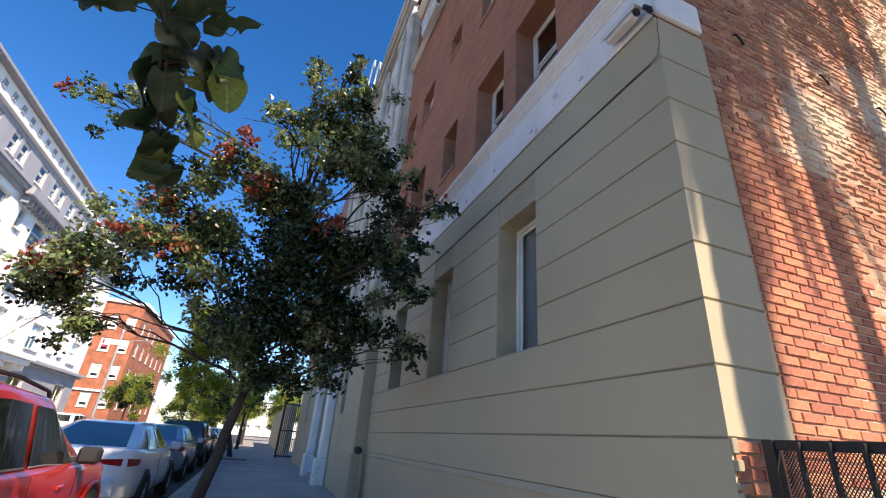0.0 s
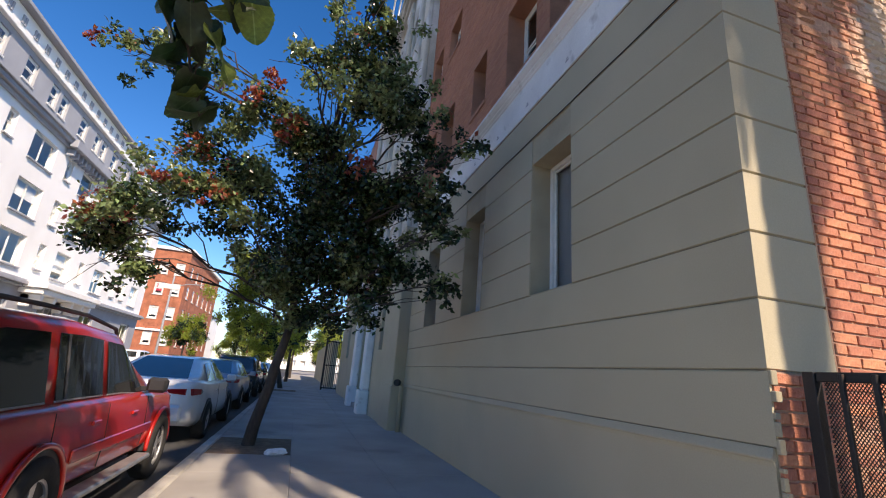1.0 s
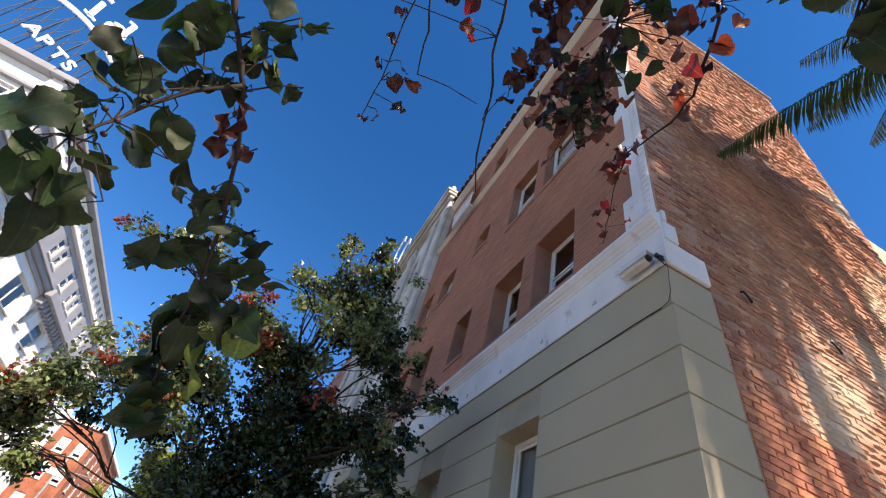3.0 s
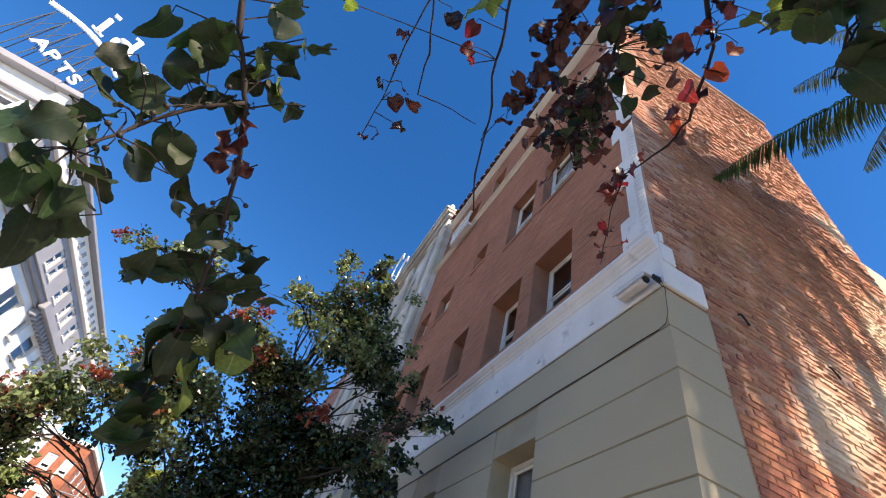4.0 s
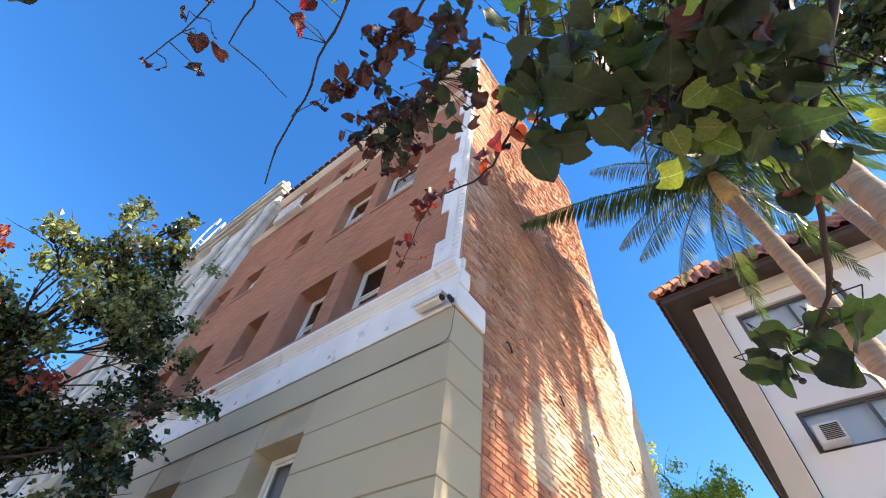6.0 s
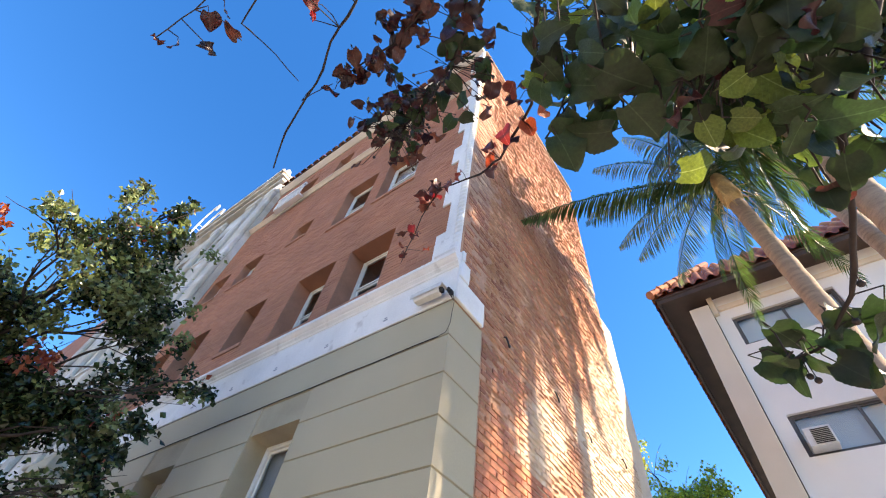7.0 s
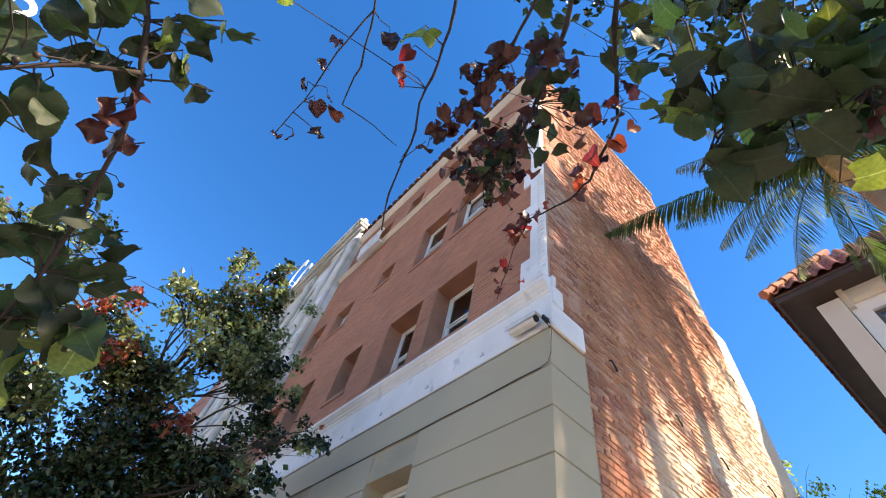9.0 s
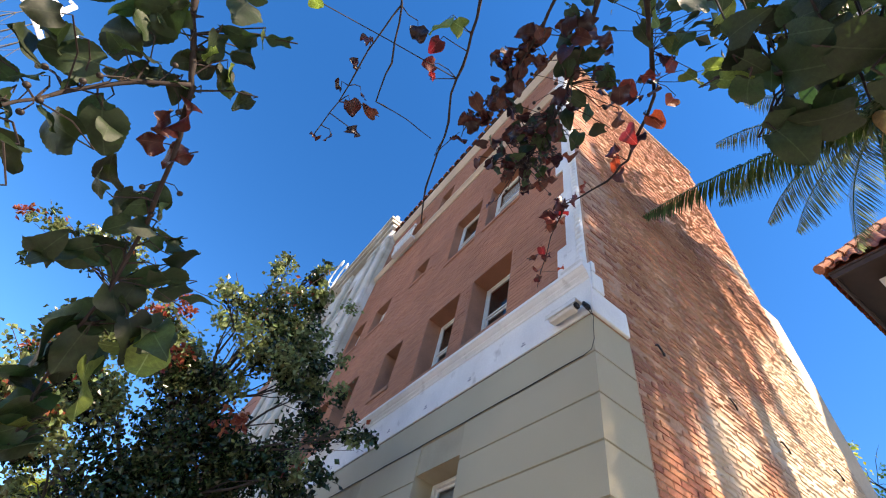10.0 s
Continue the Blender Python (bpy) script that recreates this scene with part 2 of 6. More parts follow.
CROWN_RED = island_leaf("autumn tree foliage", (0.25, 0.06, 0.035), 0.45, 0.35)
# lighter copy of the green frond; backlight and haze are in the colour
PALM_BACKLIT = island_leaf("backlit palm frond", (0.17, 0.21, 0.11), 0.35, 0.4, 0.3)
PALM_GREEN = island_leaf("palm frond green", (0.055, 0.10, 0.03), 0.4, 0.42, 0.36)
WEATHERED = material("weathered cream plaster", (0.52, 0.48, 0.40), 0.85, 0.2, 1.2, 40, 0.4, 0.006, second=(0.66, 0.65, 0.62), second_at=0.5, second_scale=0.9)
PALM_DRY = material("dry palm strings", (0.50, 0.36, 0.18), 0.9, 0.25, 8, 60, 0.4)
BERRY = material("brown berry", (0.022, 0.014, 0.012), 0.6, 0.3, 30, 120, 0.3)

# ---- building tools ----
def part(name, bm, mat, parent=None, label="", fix=True, smooth=False):
    """Links a bmesh as one mesh object, under a thing or a part."""
    if fix:
        bmesh.ops.recalc_face_normals(bm, faces=bm.faces[:])
    me = bpy.data.meshes.new(name)
    bm.to_mesh(me)
    bm.free()
    me.materials.append(mat)
    if smooth:
        me.polygons.foreach_set("use_smooth", [True] * len(me.polygons))
    ob = new(name, me)
    if parent:
        ob.parent = parent
    if label:
        tagged(ob, label)
    return ob


def raw_part(name, verts, faces, mat, parent=None, label=""):
    me = bpy.data.meshes.new(name)
    me.from_pydata(verts, [], faces)
    me.update()
    me.materials.append(mat)
    ob = new(name, me)
    if parent:
        ob.parent = parent
    if label:
        tagged(ob, label)
    return ob


def empty(name, at=(0, 0, 0), rz=0.0):
    ob = new(name)
    ob.matrix_basis = pose(*at, 0, 0, rz)
    ob.empty_display_size = 0.1
    return ob


def box(bm, a, b, bevel=0.0, T=None):
    """A box between two corners, through T(u, d, v) where given, with rounded edges."""
    vs = []
    for x in (a[0], b[0]):
        for y in (a[1], b[1]):
            for z in (a[2], b[2]):
                vs.append(bm.verts.new(T(x, y, z) if T else (x, y, z)))
    fs = [bm.faces.new([vs[i] for i in q]) for q in ((0, 1, 3, 2), (4, 6, 7, 5), (0, 4, 5, 1), (2, 3, 7, 6), (0, 2, 6, 4), (1, 5, 7, 3))]
    if bevel:
        es = {e for f in fs for e in f.edges}
        bmesh.ops.bevel(bm, geom=list(es), offset=bevel, segments=1, affect="EDGES", profile=0.5)
    return fs


def tube(bm, pts, radii, sides=8, cap=True):
    """A tapered tube along points."""
    rings, pts = [], [Vector(p) for p in pts]
    up = Vector((0.3, 0.2, 1)).normalized()
    for i, p in enumerate(pts):
        d = (pts[min(i + 1, len(pts) - 1)] - pts[max(i - 1, 0)]).normalized()
        a = d.cross(up)
        if a.length < 0.05:
            a = d.cross(Vector((1, 0, 0)))
        a.normalize()
        c = d.cross(a)
        r = radii[i] if isinstance(radii, (list, tuple)) else radii
        rings.append([bm.verts.new(p + r * (math.cos(k * math.tau / sides) * a + math.sin(k * math.tau / sides) * c)) for k in range(sides)])
    for r0, r1 in zip(rings, rings[1:]):
        for k in range(sides):
            bm.faces.new((r0[k], r0[(k + 1) % sides], r1[(k + 1) % sides], r1[k]))
    if cap:
        bm.faces.new(rings[0][::-1])
        bm.faces.new(rings[-1])


def facing_west(x0):
    return lambda u, d, v: Vector((x0 + d, u, v))


def facing_east(x0):
    return lambda u, d, v: Vector((x0 - d, u, v))


def facing_south(y0):
    return lambda u, d, v: Vector((u, y0 + d, v))


def slab(bm, T, us, vs, holes, depth):
    """A wall of that depth with rectangular openings (u0, u1, v0, v1) through it."""
    cu = sorted({round(q, 4) for q in (*us, *(h[0] for h in holes), *(h[1] for h in holes))})
    cv = sorted({round(q, 4) for q in (*vs, *(h[2] for h in holes), *(h[3] for h in holes))})
    solid = {}
    for i in range(len(cu) - 1):
        for j in range(len(cv) - 1):
            u, v = (cu[i] + cu[i + 1]) / 2, (cv[j] + cv[j + 1]) / 2
            solid[i, j] = not any(h[0] < u < h[1] and h[2] < v < h[3] for h in holes)
    cache = {}

    def vert(i, j, d):
        if (i, j, d) not in cache:
            cache[i, j, d] = bm.verts.new(T(cu[i], d, cv[j]))
        return cache[i, j, d]
    for (i, j), s in solid.items():
        if not s:
            continue
        for d in (0.0, depth):
            bm.faces.new([vert(a, b, d) for a, b in ((i, j), (i + 1, j), (i + 1, j + 1), (i, j + 1))])
        for (di, dj), (p, q) in (((-1, 0), ((i, j), (i, j + 1))), ((1, 0), ((i + 1, j), (i + 1, j + 1))), ((0, -1), ((i, j), (i + 1, j))), ((0, 1), ((i, j + 1), (i + 1, j + 1)))):
            if not solid.get((i + di, j + dj), False):
                bm.faces.new((vert(*p, 0.0), vert(*q, 0.0), vert(*q, depth), vert(*p, depth)))


def brick_rows(us, vs, holes, length=0.205, height=0.0565, joint=0.0125, rng=None):
    """Bricks in running bond, cut at the openings: (u0, u1, v0, v1)."""
    out, v, row = [], vs[0], 0
    while v + height < vs[1] + 0.001:
        mid = v + height / 2
        cuts = sorted((h[0], h[1]) for h in holes if h[2] - 0.02 < mid < h[3] + 0.02)
        spans, u = [], us[0]
        for a, b in cuts:
            if a > u:
                spans.append((u, min(a, us[1])))
            u = max(u, b)
        if u < us[1]:
            spans.append((u, us[1]))
        step = length + joint
        start = us[0] - (row % 2) * step / 2
        for a, b in spans:
            k = math.floor((a - start) / step)
            while start + k * step < b:
                p, q = max(a + joint / 2, start + k * step), min(b - joint / 2, start + k * step + length)
                if q - p > 0.02:
                    out.append((p, q, v, v + height))
                k += 1
        v += height + joint
        row += 1
    return out


def brick_mesh(name, T, bricks, front, mat, parent, rough, rng, label=""):
    """The joined bricks of a wall, each with its own edges, a little proud and uneven."""
    verts, faces = [], []
    for u0, u1, v0, v1 in bricks:
        d = -front - rng.uniform(-rough, rough)
        t = rng.uniform(-rough, rough) * 0.5
        c = 0.004
        j = [rng.uniform(-rough, rough) * 0.8 for _ in range(8)]
        n = len(verts)
        for (a, b, e) in ((u0, v0, 0), (u1, v0, 0), (u1, v1, 0), (u0, v1, 0)):
            verts.append(T(a, 0.012, b))
        for i, (a, b, e) in enumerate(((u0 + c, v0 + c, 0), (u1 - c, v0 + c, t), (u1 - c, v1 - c, t), (u0 + c, v1 - c, 0))):
            verts.append(T(a + j[i], d + e, b + j[4 + i]))
        faces += [(n + 4, n + 5, n + 6, n + 7), (n, n + 1, n + 5, n + 4), (n + 1, n + 2, n + 6, n + 5), (n + 2, n + 3, n + 7, n + 6), (n + 3, n, n + 4, n + 7)]
    ob = raw_part(name, verts, faces, mat, parent, label)
    bm = bmesh.new()
    bm.from_mesh(ob.data)
    bmesh.ops.recalc_face_normals(bm, faces=bm.faces[:])
    bm.to_mesh(ob.data)
    bm.free()
    return ob


def window(parent, T, u0, u1, v0, v1, recess=0.26, fw=0.06, mat=None, split="h", sill=None, sill_mat=None, name="window", blind=None, curtain=0.0):
    """A framed window in an opening: frame, sash bar, panes, a sill."""
    mat = mat or FRAME_WHITE
    base = empty(name)
    base.parent = parent
    bm = bmesh.new()
    d0, d1 = recess, recess + 0.07
    box(bm, (u0, d0, v0), (u0 + fw, d1, v1), 0.006, T)
    box(bm, (u1 - fw, d0, v0), (u1, d1, v1), 0.006, T)
    box(bm, (u0 + fw, d0, v1 - fw), (u1 - fw, d1, v1), 0.006, T)
    box(bm, (u0 + fw, d0, v0), (u1 - fw, d1, v0 + fw), 0.006, T)
    part("window_frame", bm, mat, base)
    panes = []
    if split == "h":
        m = v0 + (v1 - v0) * 0.52
        panes = [(u0 + fw, u1 - fw, v0 + fw, m), (u0 + fw, u1 - fw, m, v1 - fw)]
    elif split == "v":
        m = (u0 + u1) / 2
        panes = [(u0 + fw, m, v0 + fw, v1 - fw), (m, u1 - fw, v0 + fw, v1 - fw)]
    else:
        panes = [(u0 + fw, u1 - fw, v0 + fw, v1 - fw)]
    for i, (a, b, c, e) in enumerate(panes):
        s, o = fw * 0.6, d0 + 0.012 + 0.022 * (i == 0)
        bm = bmesh.new()
        box(bm, (a, o, c), (a + s, o + 0.03, e), 0.003, T)
        box(bm, (b - s, o, c), (b, o + 0.03, e), 0.003, T)
        box(bm, (a + s, o, e - s), (b - s, o + 0.03, e), 0.003, T)
        box(bm, (a + s, o, c), (b - s, o + 0.03, c + s), 0.003, T)
        part("sash", bm, mat, base)
        bm = bmesh.new()
        box(bm, (a + s, o + 0.012, c + s), (b - s, o + 0.018, e - s), 0, T)
        p = part("pane", bm, GLASS, base)
        p.visible_shadow = False
    if sill:
        bm = bmesh.new()
        box(bm, (u0 - 0.05, -sill, v0 - 0.09), (u1 + 0.05, recess, v0), 0.008, T)
        part("window_sill", bm, sill_mat or mat, base)
    if blind is not None:
        bm = bmesh.new()
        box(bm, (u0 + fw, d1 + 0.03, v0 + (v1 - v0) * curtain), (u1 - fw, d1 + 0.045, v1 - fw), 0, T)
        part("blind", bm, blind, base)
    return base

# ---- the ground ----
rng = random.Random(7)
KERB_X = -1.40
bm = bmesh.new()
box(bm, (-400, -300, -1.0), (400, 700, -0.15), 0)
ground = part("ground", bm, ASPHALT)
tagged(ground, "dark worn asphalt road and open ground", "ground", kind="structure")

pave = empty("pavement")
tagged(pave, "grey concrete pavement of large jointed slabs", "pavement", kind="structure")
bm = bmesh.new()
box(bm, (KERB_X + 0.16, -14, -0.5), (40, 120, -0.012), 0)
part("bedding", bm, CONCRETE, pave)
SLAB_Y = [-12 + 1.52 * i for i in range(30)]
pit_y = (8.15, 25.0, -1.3)
for iy, y in enumerate(SLAB_Y):
    for ix in range(3):
        x0, x1 = KERB_X + 0.16 + ix * 1.18, KERB_X + 0.16 + (ix + 1) * 1.18
        if ix == 0 and any(abs(y + 0.76 - p) < 0.8 for p in pit_y):
            continue
        bm = bmesh.new()
        lift = rng.uniform(-0.003, 0.003)
        box(bm, (x0 + 0.004, y + 0.004, -0.1), (x1 - 0.004, y + 1.516, lift), 0.006)
        part("slab", bm, CONCRETE, pave)
kerb = empty("kerb")
tagged(kerb, "pale concrete kerb along the gutter", "kerb", kind="structure")
for i in range(22):
    bm = bmesh.new()
    box(bm, (KERB_X, -12 + i * 3.0, -0.4), (KERB_X + 0.155, -12 + (i + 1) * 3.0 - 0.008, rng.uniform(-0.004, 0.003)), 0.02)
    part("kerb_stone", bm, KERB, kerb)
far_walk = empty("far_pavement")
tagged(far_walk, "concrete pavement across the street", "pavement", kind="structure")
bm = bmesh.new()
box(bm, (-40, -14, -0.5), (-13.0, 62, 0.0), 0.02)
part("slab", bm, CONCRETE, far_walk)
bm = bmesh.new()
for py in pit_y:
    box(bm, (KERB_X + 0.17, py - 0.75, -0.2), (KERB_X + 1.33, py + 0.75, 0.004), 0.004)
soil = part("tree_pit_soil", bm, SOIL)
tagged(soil, "bare brown soil in square tree pits", "soil", kind="structure")

# ---- the brick apartment house ----
FX, CY = 2.30, 1.84            # front plane, corner of the side wall
house = empty("brick_apartment_house", (FX, CY, 0))
house.matrix_basis = Matrix()
tagged(house, "tall brick apartment house with tan stucco ground floor and white belt course", "building", kind="structure")
F = facing_west(FX)
S = facing_south(CY)

# ground floor: stucco courses with joints between
GROUND_WINDOWS = [(3.72, 4.60, 2.28, 3.98), (6.12, 7.0, 2.28, 3.98), (8.5, 9.36, 2.28, 3.98)]
Y_END = 10.7
bm = bmesh.new()
slab(bm, facing_west(FX + 0.0165), (CY + 0.0165, Y_END), (0, 4.82), GROUND_WINDOWS, 0.40)
part("wall_front_base", bm, STUCCO_JOINT, house)
bm = bmesh.new()
slab(bm, facing_south(CY + 0.0165), (FX + 0.4185, 2.848), (1.45, 4.82), [], 0.3)
part("wall_return_base", bm, STUCCO_JOINT, house)
JOINTS = [1.045, 1.45, 1.857, 2.268, 2.667, 3.075, 3.49, 3.91, 4.345, 4.82]


def stucco_course(a, b, y0, y1, corner):
    """A course of stucco with splayed joints; the first one turns the corner."""
    prof = [(0.0164, a + 0.003), (0.0, a + 0.010), (0.0, b - 0.010), (0.0164, b - 0.003)]
    bm = bmesh.new()
    rings = [[bm.verts.new((FX + d, y1, z)) for d, z in prof], [bm.verts.new((FX + d, y0 + (d if corner else 0), z)) for d, z in prof]]
    if corner:
        rings.append([bm.verts.new((2.85, CY + d, z)) for d, z in prof])
    for r, t in zip(rings, rings[1:]):
        for i in range(3):
            bm.faces.new((r[i], r[i + 1], t[i + 1], t[i]))
    bm.faces.new(rings[0])
    bm.faces.new(rings[-1][::-1])
    part("stucco_course", bm, STUCCO, house)


for a, b in zip(JOINTS, JOINTS[1:]):
    cuts = [(h[0], h[1]) for h in GROUND_WINDOWS if h[2] < b - 0.02 and h[3] > a + 0.02]
    u, spans = CY, []
    for c in cuts:
        spans.append((u, c[0]))
        u = c[1]
    spans.append((u, Y_END))
    for k, (p, q) in enumerate(spans):
        turned = k == 0 and a > 1.3
        stucco_course(a, b, p, q, turned)
        # thin dark strip along the back of the joint
        bm = bmesh.new()
        box(bm, (FX + 0.0152, p + (0.0152 if turned else 0), a - 0.0035), (FX + 0.0163, q, a + 0.0035), 0)
        if turned:
            box(bm, (FX + 0.0164, CY + 0.0152, a - 0.0035), (2.849, CY + 0.0163, a + 0.0035), 0)
        part("joint_dirt", bm, JOINT_DARK, house)
# plinth below the drip ledge
bm = bmesh.new()
prof = [(0.012, -0.1), (0.012, 0.95), (0.004, 0.975), (-0.008, 0.985), (-0.008, 0.995), (0.012, 1.045), (0.3, 1.045), (0.3, -0.1)]
ends = [[bm.verts.new((FX - 0.012 + d, y, z)) for d, z in prof] for y in (CY + 0.02, Y_END)]
for i in range(len(prof)):
    j = (i + 1) % len(prof)
    bm.faces.new((ends[0][i], ends[0][j], ends[1][j], ends[1][i]))
bm.faces.new(ends[0][::-1])
bm.faces.new(ends[1])
part("plinth", bm, STUCCO, house)
for h in GROUND_WINDOWS:
    window(house, F, *h, recess=0.27, fw=0.055, split="", blind=CURTAIN, curtain=0.0)
# cable under the belt
bm = bmesh.new()
tube(bm, [(FX - 0.006, CY + 0.12 + 0.29 * i, 4.352 + 0.004 * math.sin(i * 1.7)) for i in range(31)], 0.006, 6)
part("wall_cable", bm, BLACK, house, "thin black cable clipped along the wall")

# belt course
def moulding(bm, prof, y0, y1):
    """A profile (x, z) run along the front."""
    e = [[bm.verts.new((x, y, z)) for x, z in prof] for y in (y0, y1)]
    n = len(prof)
    for i in range(n):
        bm.faces.new((e[0][i], e[0][(i + 1) % n], e[1][(i + 1) % n], e[1][i]))
    bm.faces.new(e[0][::-1])
    bm.faces.new(e[1])


bm = bmesh.new()
moulding(bm, [(FX, 4.822), (2.284, 4.822), (2.28, 4.828), (2.28, 5.31), (2.266, 5.32), (2.266, 5.35), (2.238, 5.375), (2.238, 5.40), (2.21, 5.42),
              (2.19, 5.445), (2.178, 5.455), (2.178, 5.505), (2.30, 5.57)], CY - 0.045, 10.74)
part("belt_course", bm, WHITE, house, "white moulded belt course with flaking paint")
bm = bmesh.new()
box(bm, (FX + 0.002, CY - 0.045, 4.824), (2.82, CY - 0.002, 5.165), 0.008)
box(bm, (FX + 0.002, CY - 0.06, 5.167), (2.48, CY - 0.002, 5.44), 0.008)
box(bm, (FX + 0.002, CY - 0.07, 5.442), (2.36, CY - 0.002, 5.61), 0.008)
part("belt_return", bm, WHITE, house)
bm = bmesh.new()
for i in range(8):
    y = 2.75 + i * 0.97
    box(bm, (2.274, y, 4.93), (2.2815, y + 0.07, 4.945), 0.002)
    box(bm, (2.274, y + 0.015, 4.965), (2.2815, y + 0.055, 4.975), 0.002)
part("belt_vent", bm, GREY_TRIM, house)

# upper front, brick
U_WIN = [(3.20, 4.18, 5.72, 7.20), (4.55, 5.52, 5.72, 7.20), (6.42, 7.10, 6.12, 7.24), (8.28, 9.24, 5.9, 7.3), (9.68, 10.6, 5.9, 7.3)]
M_WIN = [(3.20, 4.20, 8.86, 10.48), (4.53, 5.50, 8.86, 10.48), (6.55, 7.15, 9.46, 10.12), (8.25, 9.1, 8.95, 9.9), (9.69, 10.5, 8.95, 9.95)]
T_WIN = [(3.20, 4.18, 12.75, 14.1), (4.53, 5.5, 12.75, 14.1), (6.62, 7.3, 12.95, 14.1), (8.25, 9.22, 12.75, 14.1), (9.69, 10.6, 12.75, 14.1)]
HOLES = U_WIN + M_WIN + T_WIN
TOP_Z = 15.15
bm = bmesh.new()
slab(bm, F, (CY + 0.02, 10.76), (5.4, TOP_Z), HOLES, 0.42)
part("wall_front", bm, MORTAR_FRONT, house)
part_bricks = brick_rows((CY + 0.03, 10.74), (5.57, 12.52), HOLES)
tagged(brick_mesh("bricks", F, part_bricks, 0.004, BRICK_FRONT, house, 0.003, rng, "rough-faced brown brick"), kind="stuff")
part_bricks = brick_rows((CY + 0.03, 10.74), (12.7, 14.95), HOLES)
tagged(brick_mesh("bricks", F, part_bricks, 0.004, BRICK_FRONT, house, 0.003, rng), kind="stuff")
for h in U_WIN + M_WIN + T_WIN:
    window(house, F, *h, recess=0.30 if h[2] < 8 else 0.19, fw=0.06, split="h", sill=0.03, sill_mat=MORTAR_FRONT, blind=(FRAME_WHITE if h[2] > 8 and h[1] < 5 else None), curtain=0.55)
bm = bmesh.new()
moulding(bm, [(FX + 0.1, 12.5), (2.27, 12.5), (2.22, 12.56), (2.17, 12.6), (2.17, 12.66), (FX + 0.1, 12.74)], CY + 0.3, 10.76)
part("string_course", bm, LIGHT_PLASTER, house)
bm = bmesh.new()
moulding(bm, [(FX + 0.42, 14.96), (2.27, 14.96), (2.20, 15.05), (2.12, 15.18), (2.12, 15.24), (FX + 0.42, 15.3)], CY + 0.0, 10.76)
part("eave_moulding", bm, LIGHT_PLASTER, house)

# corner pilaster with rope moulding
bm = bmesh.new()
box(bm, (2.235, CY - 0.02, 5.5), (2.30, CY + 0.22, 14.9), 0.01)
for i in range(14):
    z = 5.56 + i * 0.68
    if i % 2 == 0:
        box(bm, (2.262, CY + 0.222, z), (2.30, CY + 0.40, z + 0.62), 0.012)
box(bm, (2.19, CY - 0.03, 5.56), (2.30, CY + 0.30, 5.72), 0.02)
part("corner_pilaster", bm, WHITE, house, "white plaster pilaster with toothed blocks")
bm = bmesh.new()
turns, n = 46, 46 * 10
for ph in (0.0, math.pi):
    tube(bm, [(2.245 + 0.024 * math.cos(ph + k * math.tau / 10), CY + 0.02 + 0.024 * math.sin(ph + k * math.tau / 10), 5.66 + 9.2 * k / n) for k in range(n + 1)], 0.028, 5)
part("rope_moulding", bm, WHITE, house, smooth=True)

# side wall, common brick
SIDE_X = 7.72
bm = bmesh.new()
slab(bm, S, (2.852, SIDE_X), (-0.1, 4.82), [], 0.4)
slab(bm, S, (FX + 0.02, SIDE_X), (4.82, TOP_Z), [], 0.4)
part("wall_side", bm, MORTAR_SIDE, house)
side_bricks = brick_rows((2.86, SIDE_X), (0.0, 4.81), []) + brick_rows((FX + 0.05, SIDE_X), (4.83, TOP_Z), [(2.0, 2.83, 4.6, 5.15), (2.0, 2.49, 5.1, 5.44)])
near_bricks = [b for b in side_bricks if b[0] < 4.15 and 1.2 < b[2] < 4.2]
near_bricks = near_bricks[:236]
near_set = set(near_bricks)
tagged(brick_mesh("bricks", S, [b for b in side_bricks if b not in near_set], 0.006, BRICK_SIDE, house, 0.010, rng, "weathered orange common brick"), kind="stuff")
bm = bmesh.new()
box(bm, (2.3, CY - 0.06, TOP_Z), (SIDE_X + 0.03, CY + 0.42, TOP_Z + 0.07), 0.02)
part("coping", bm, LIGHT_PLASTER, house)
# mortar squeezed out of the joints, standing proud of the bricks
wrng = random.Random(17)
verts, faces = [], []
for _ in range(9500):
    row = wrng.randrange(48, 219)
    z = 0.0627 + row * 0.069 + (0.0 if row < 69 else 0.02)
    x = wrng.uniform(2.9, SIDE_X - 0.2)
    if z > TOP_Z - 0.1:
        continue
    half, thick, proud = wrng.uniform(0.02, 0.09), wrng.uniform(0.007, 0.018), wrng.uniform(0.012, 0.032)
    sag = wrng.uniform(0.0, 0.012)
    n = len(verts)
    for k, (du, w, d) in enumerate(((-half, 0.3, 0.2), (-half * 0.5, 1.0, wrng.uniform(0.6, 1)), (half * 0.4, 0.9, wrng.uniform(0.6, 1)), (half, 0.3, 0.2))):
        verts += [(x + du, CY + 0.004, z + thick * w), (x + du, CY - proud * d, z - sag * d), (x + du, CY + 0.004, z - thick * w - sag)]
        if k:
            faces += [(n + 3 * k - 3, n + 3 * k, n + 3 * k + 1, n + 3 * k - 2), (n + 3 * k - 2, n + 3 * k + 1, n + 3 * k + 2, n + 3 * k - 1)]
tagged(raw_part("squeezed_mortar", verts, faces, MORTAR_SIDE, house, "rough mortar squeezed out of the joints"), kind="stuff")
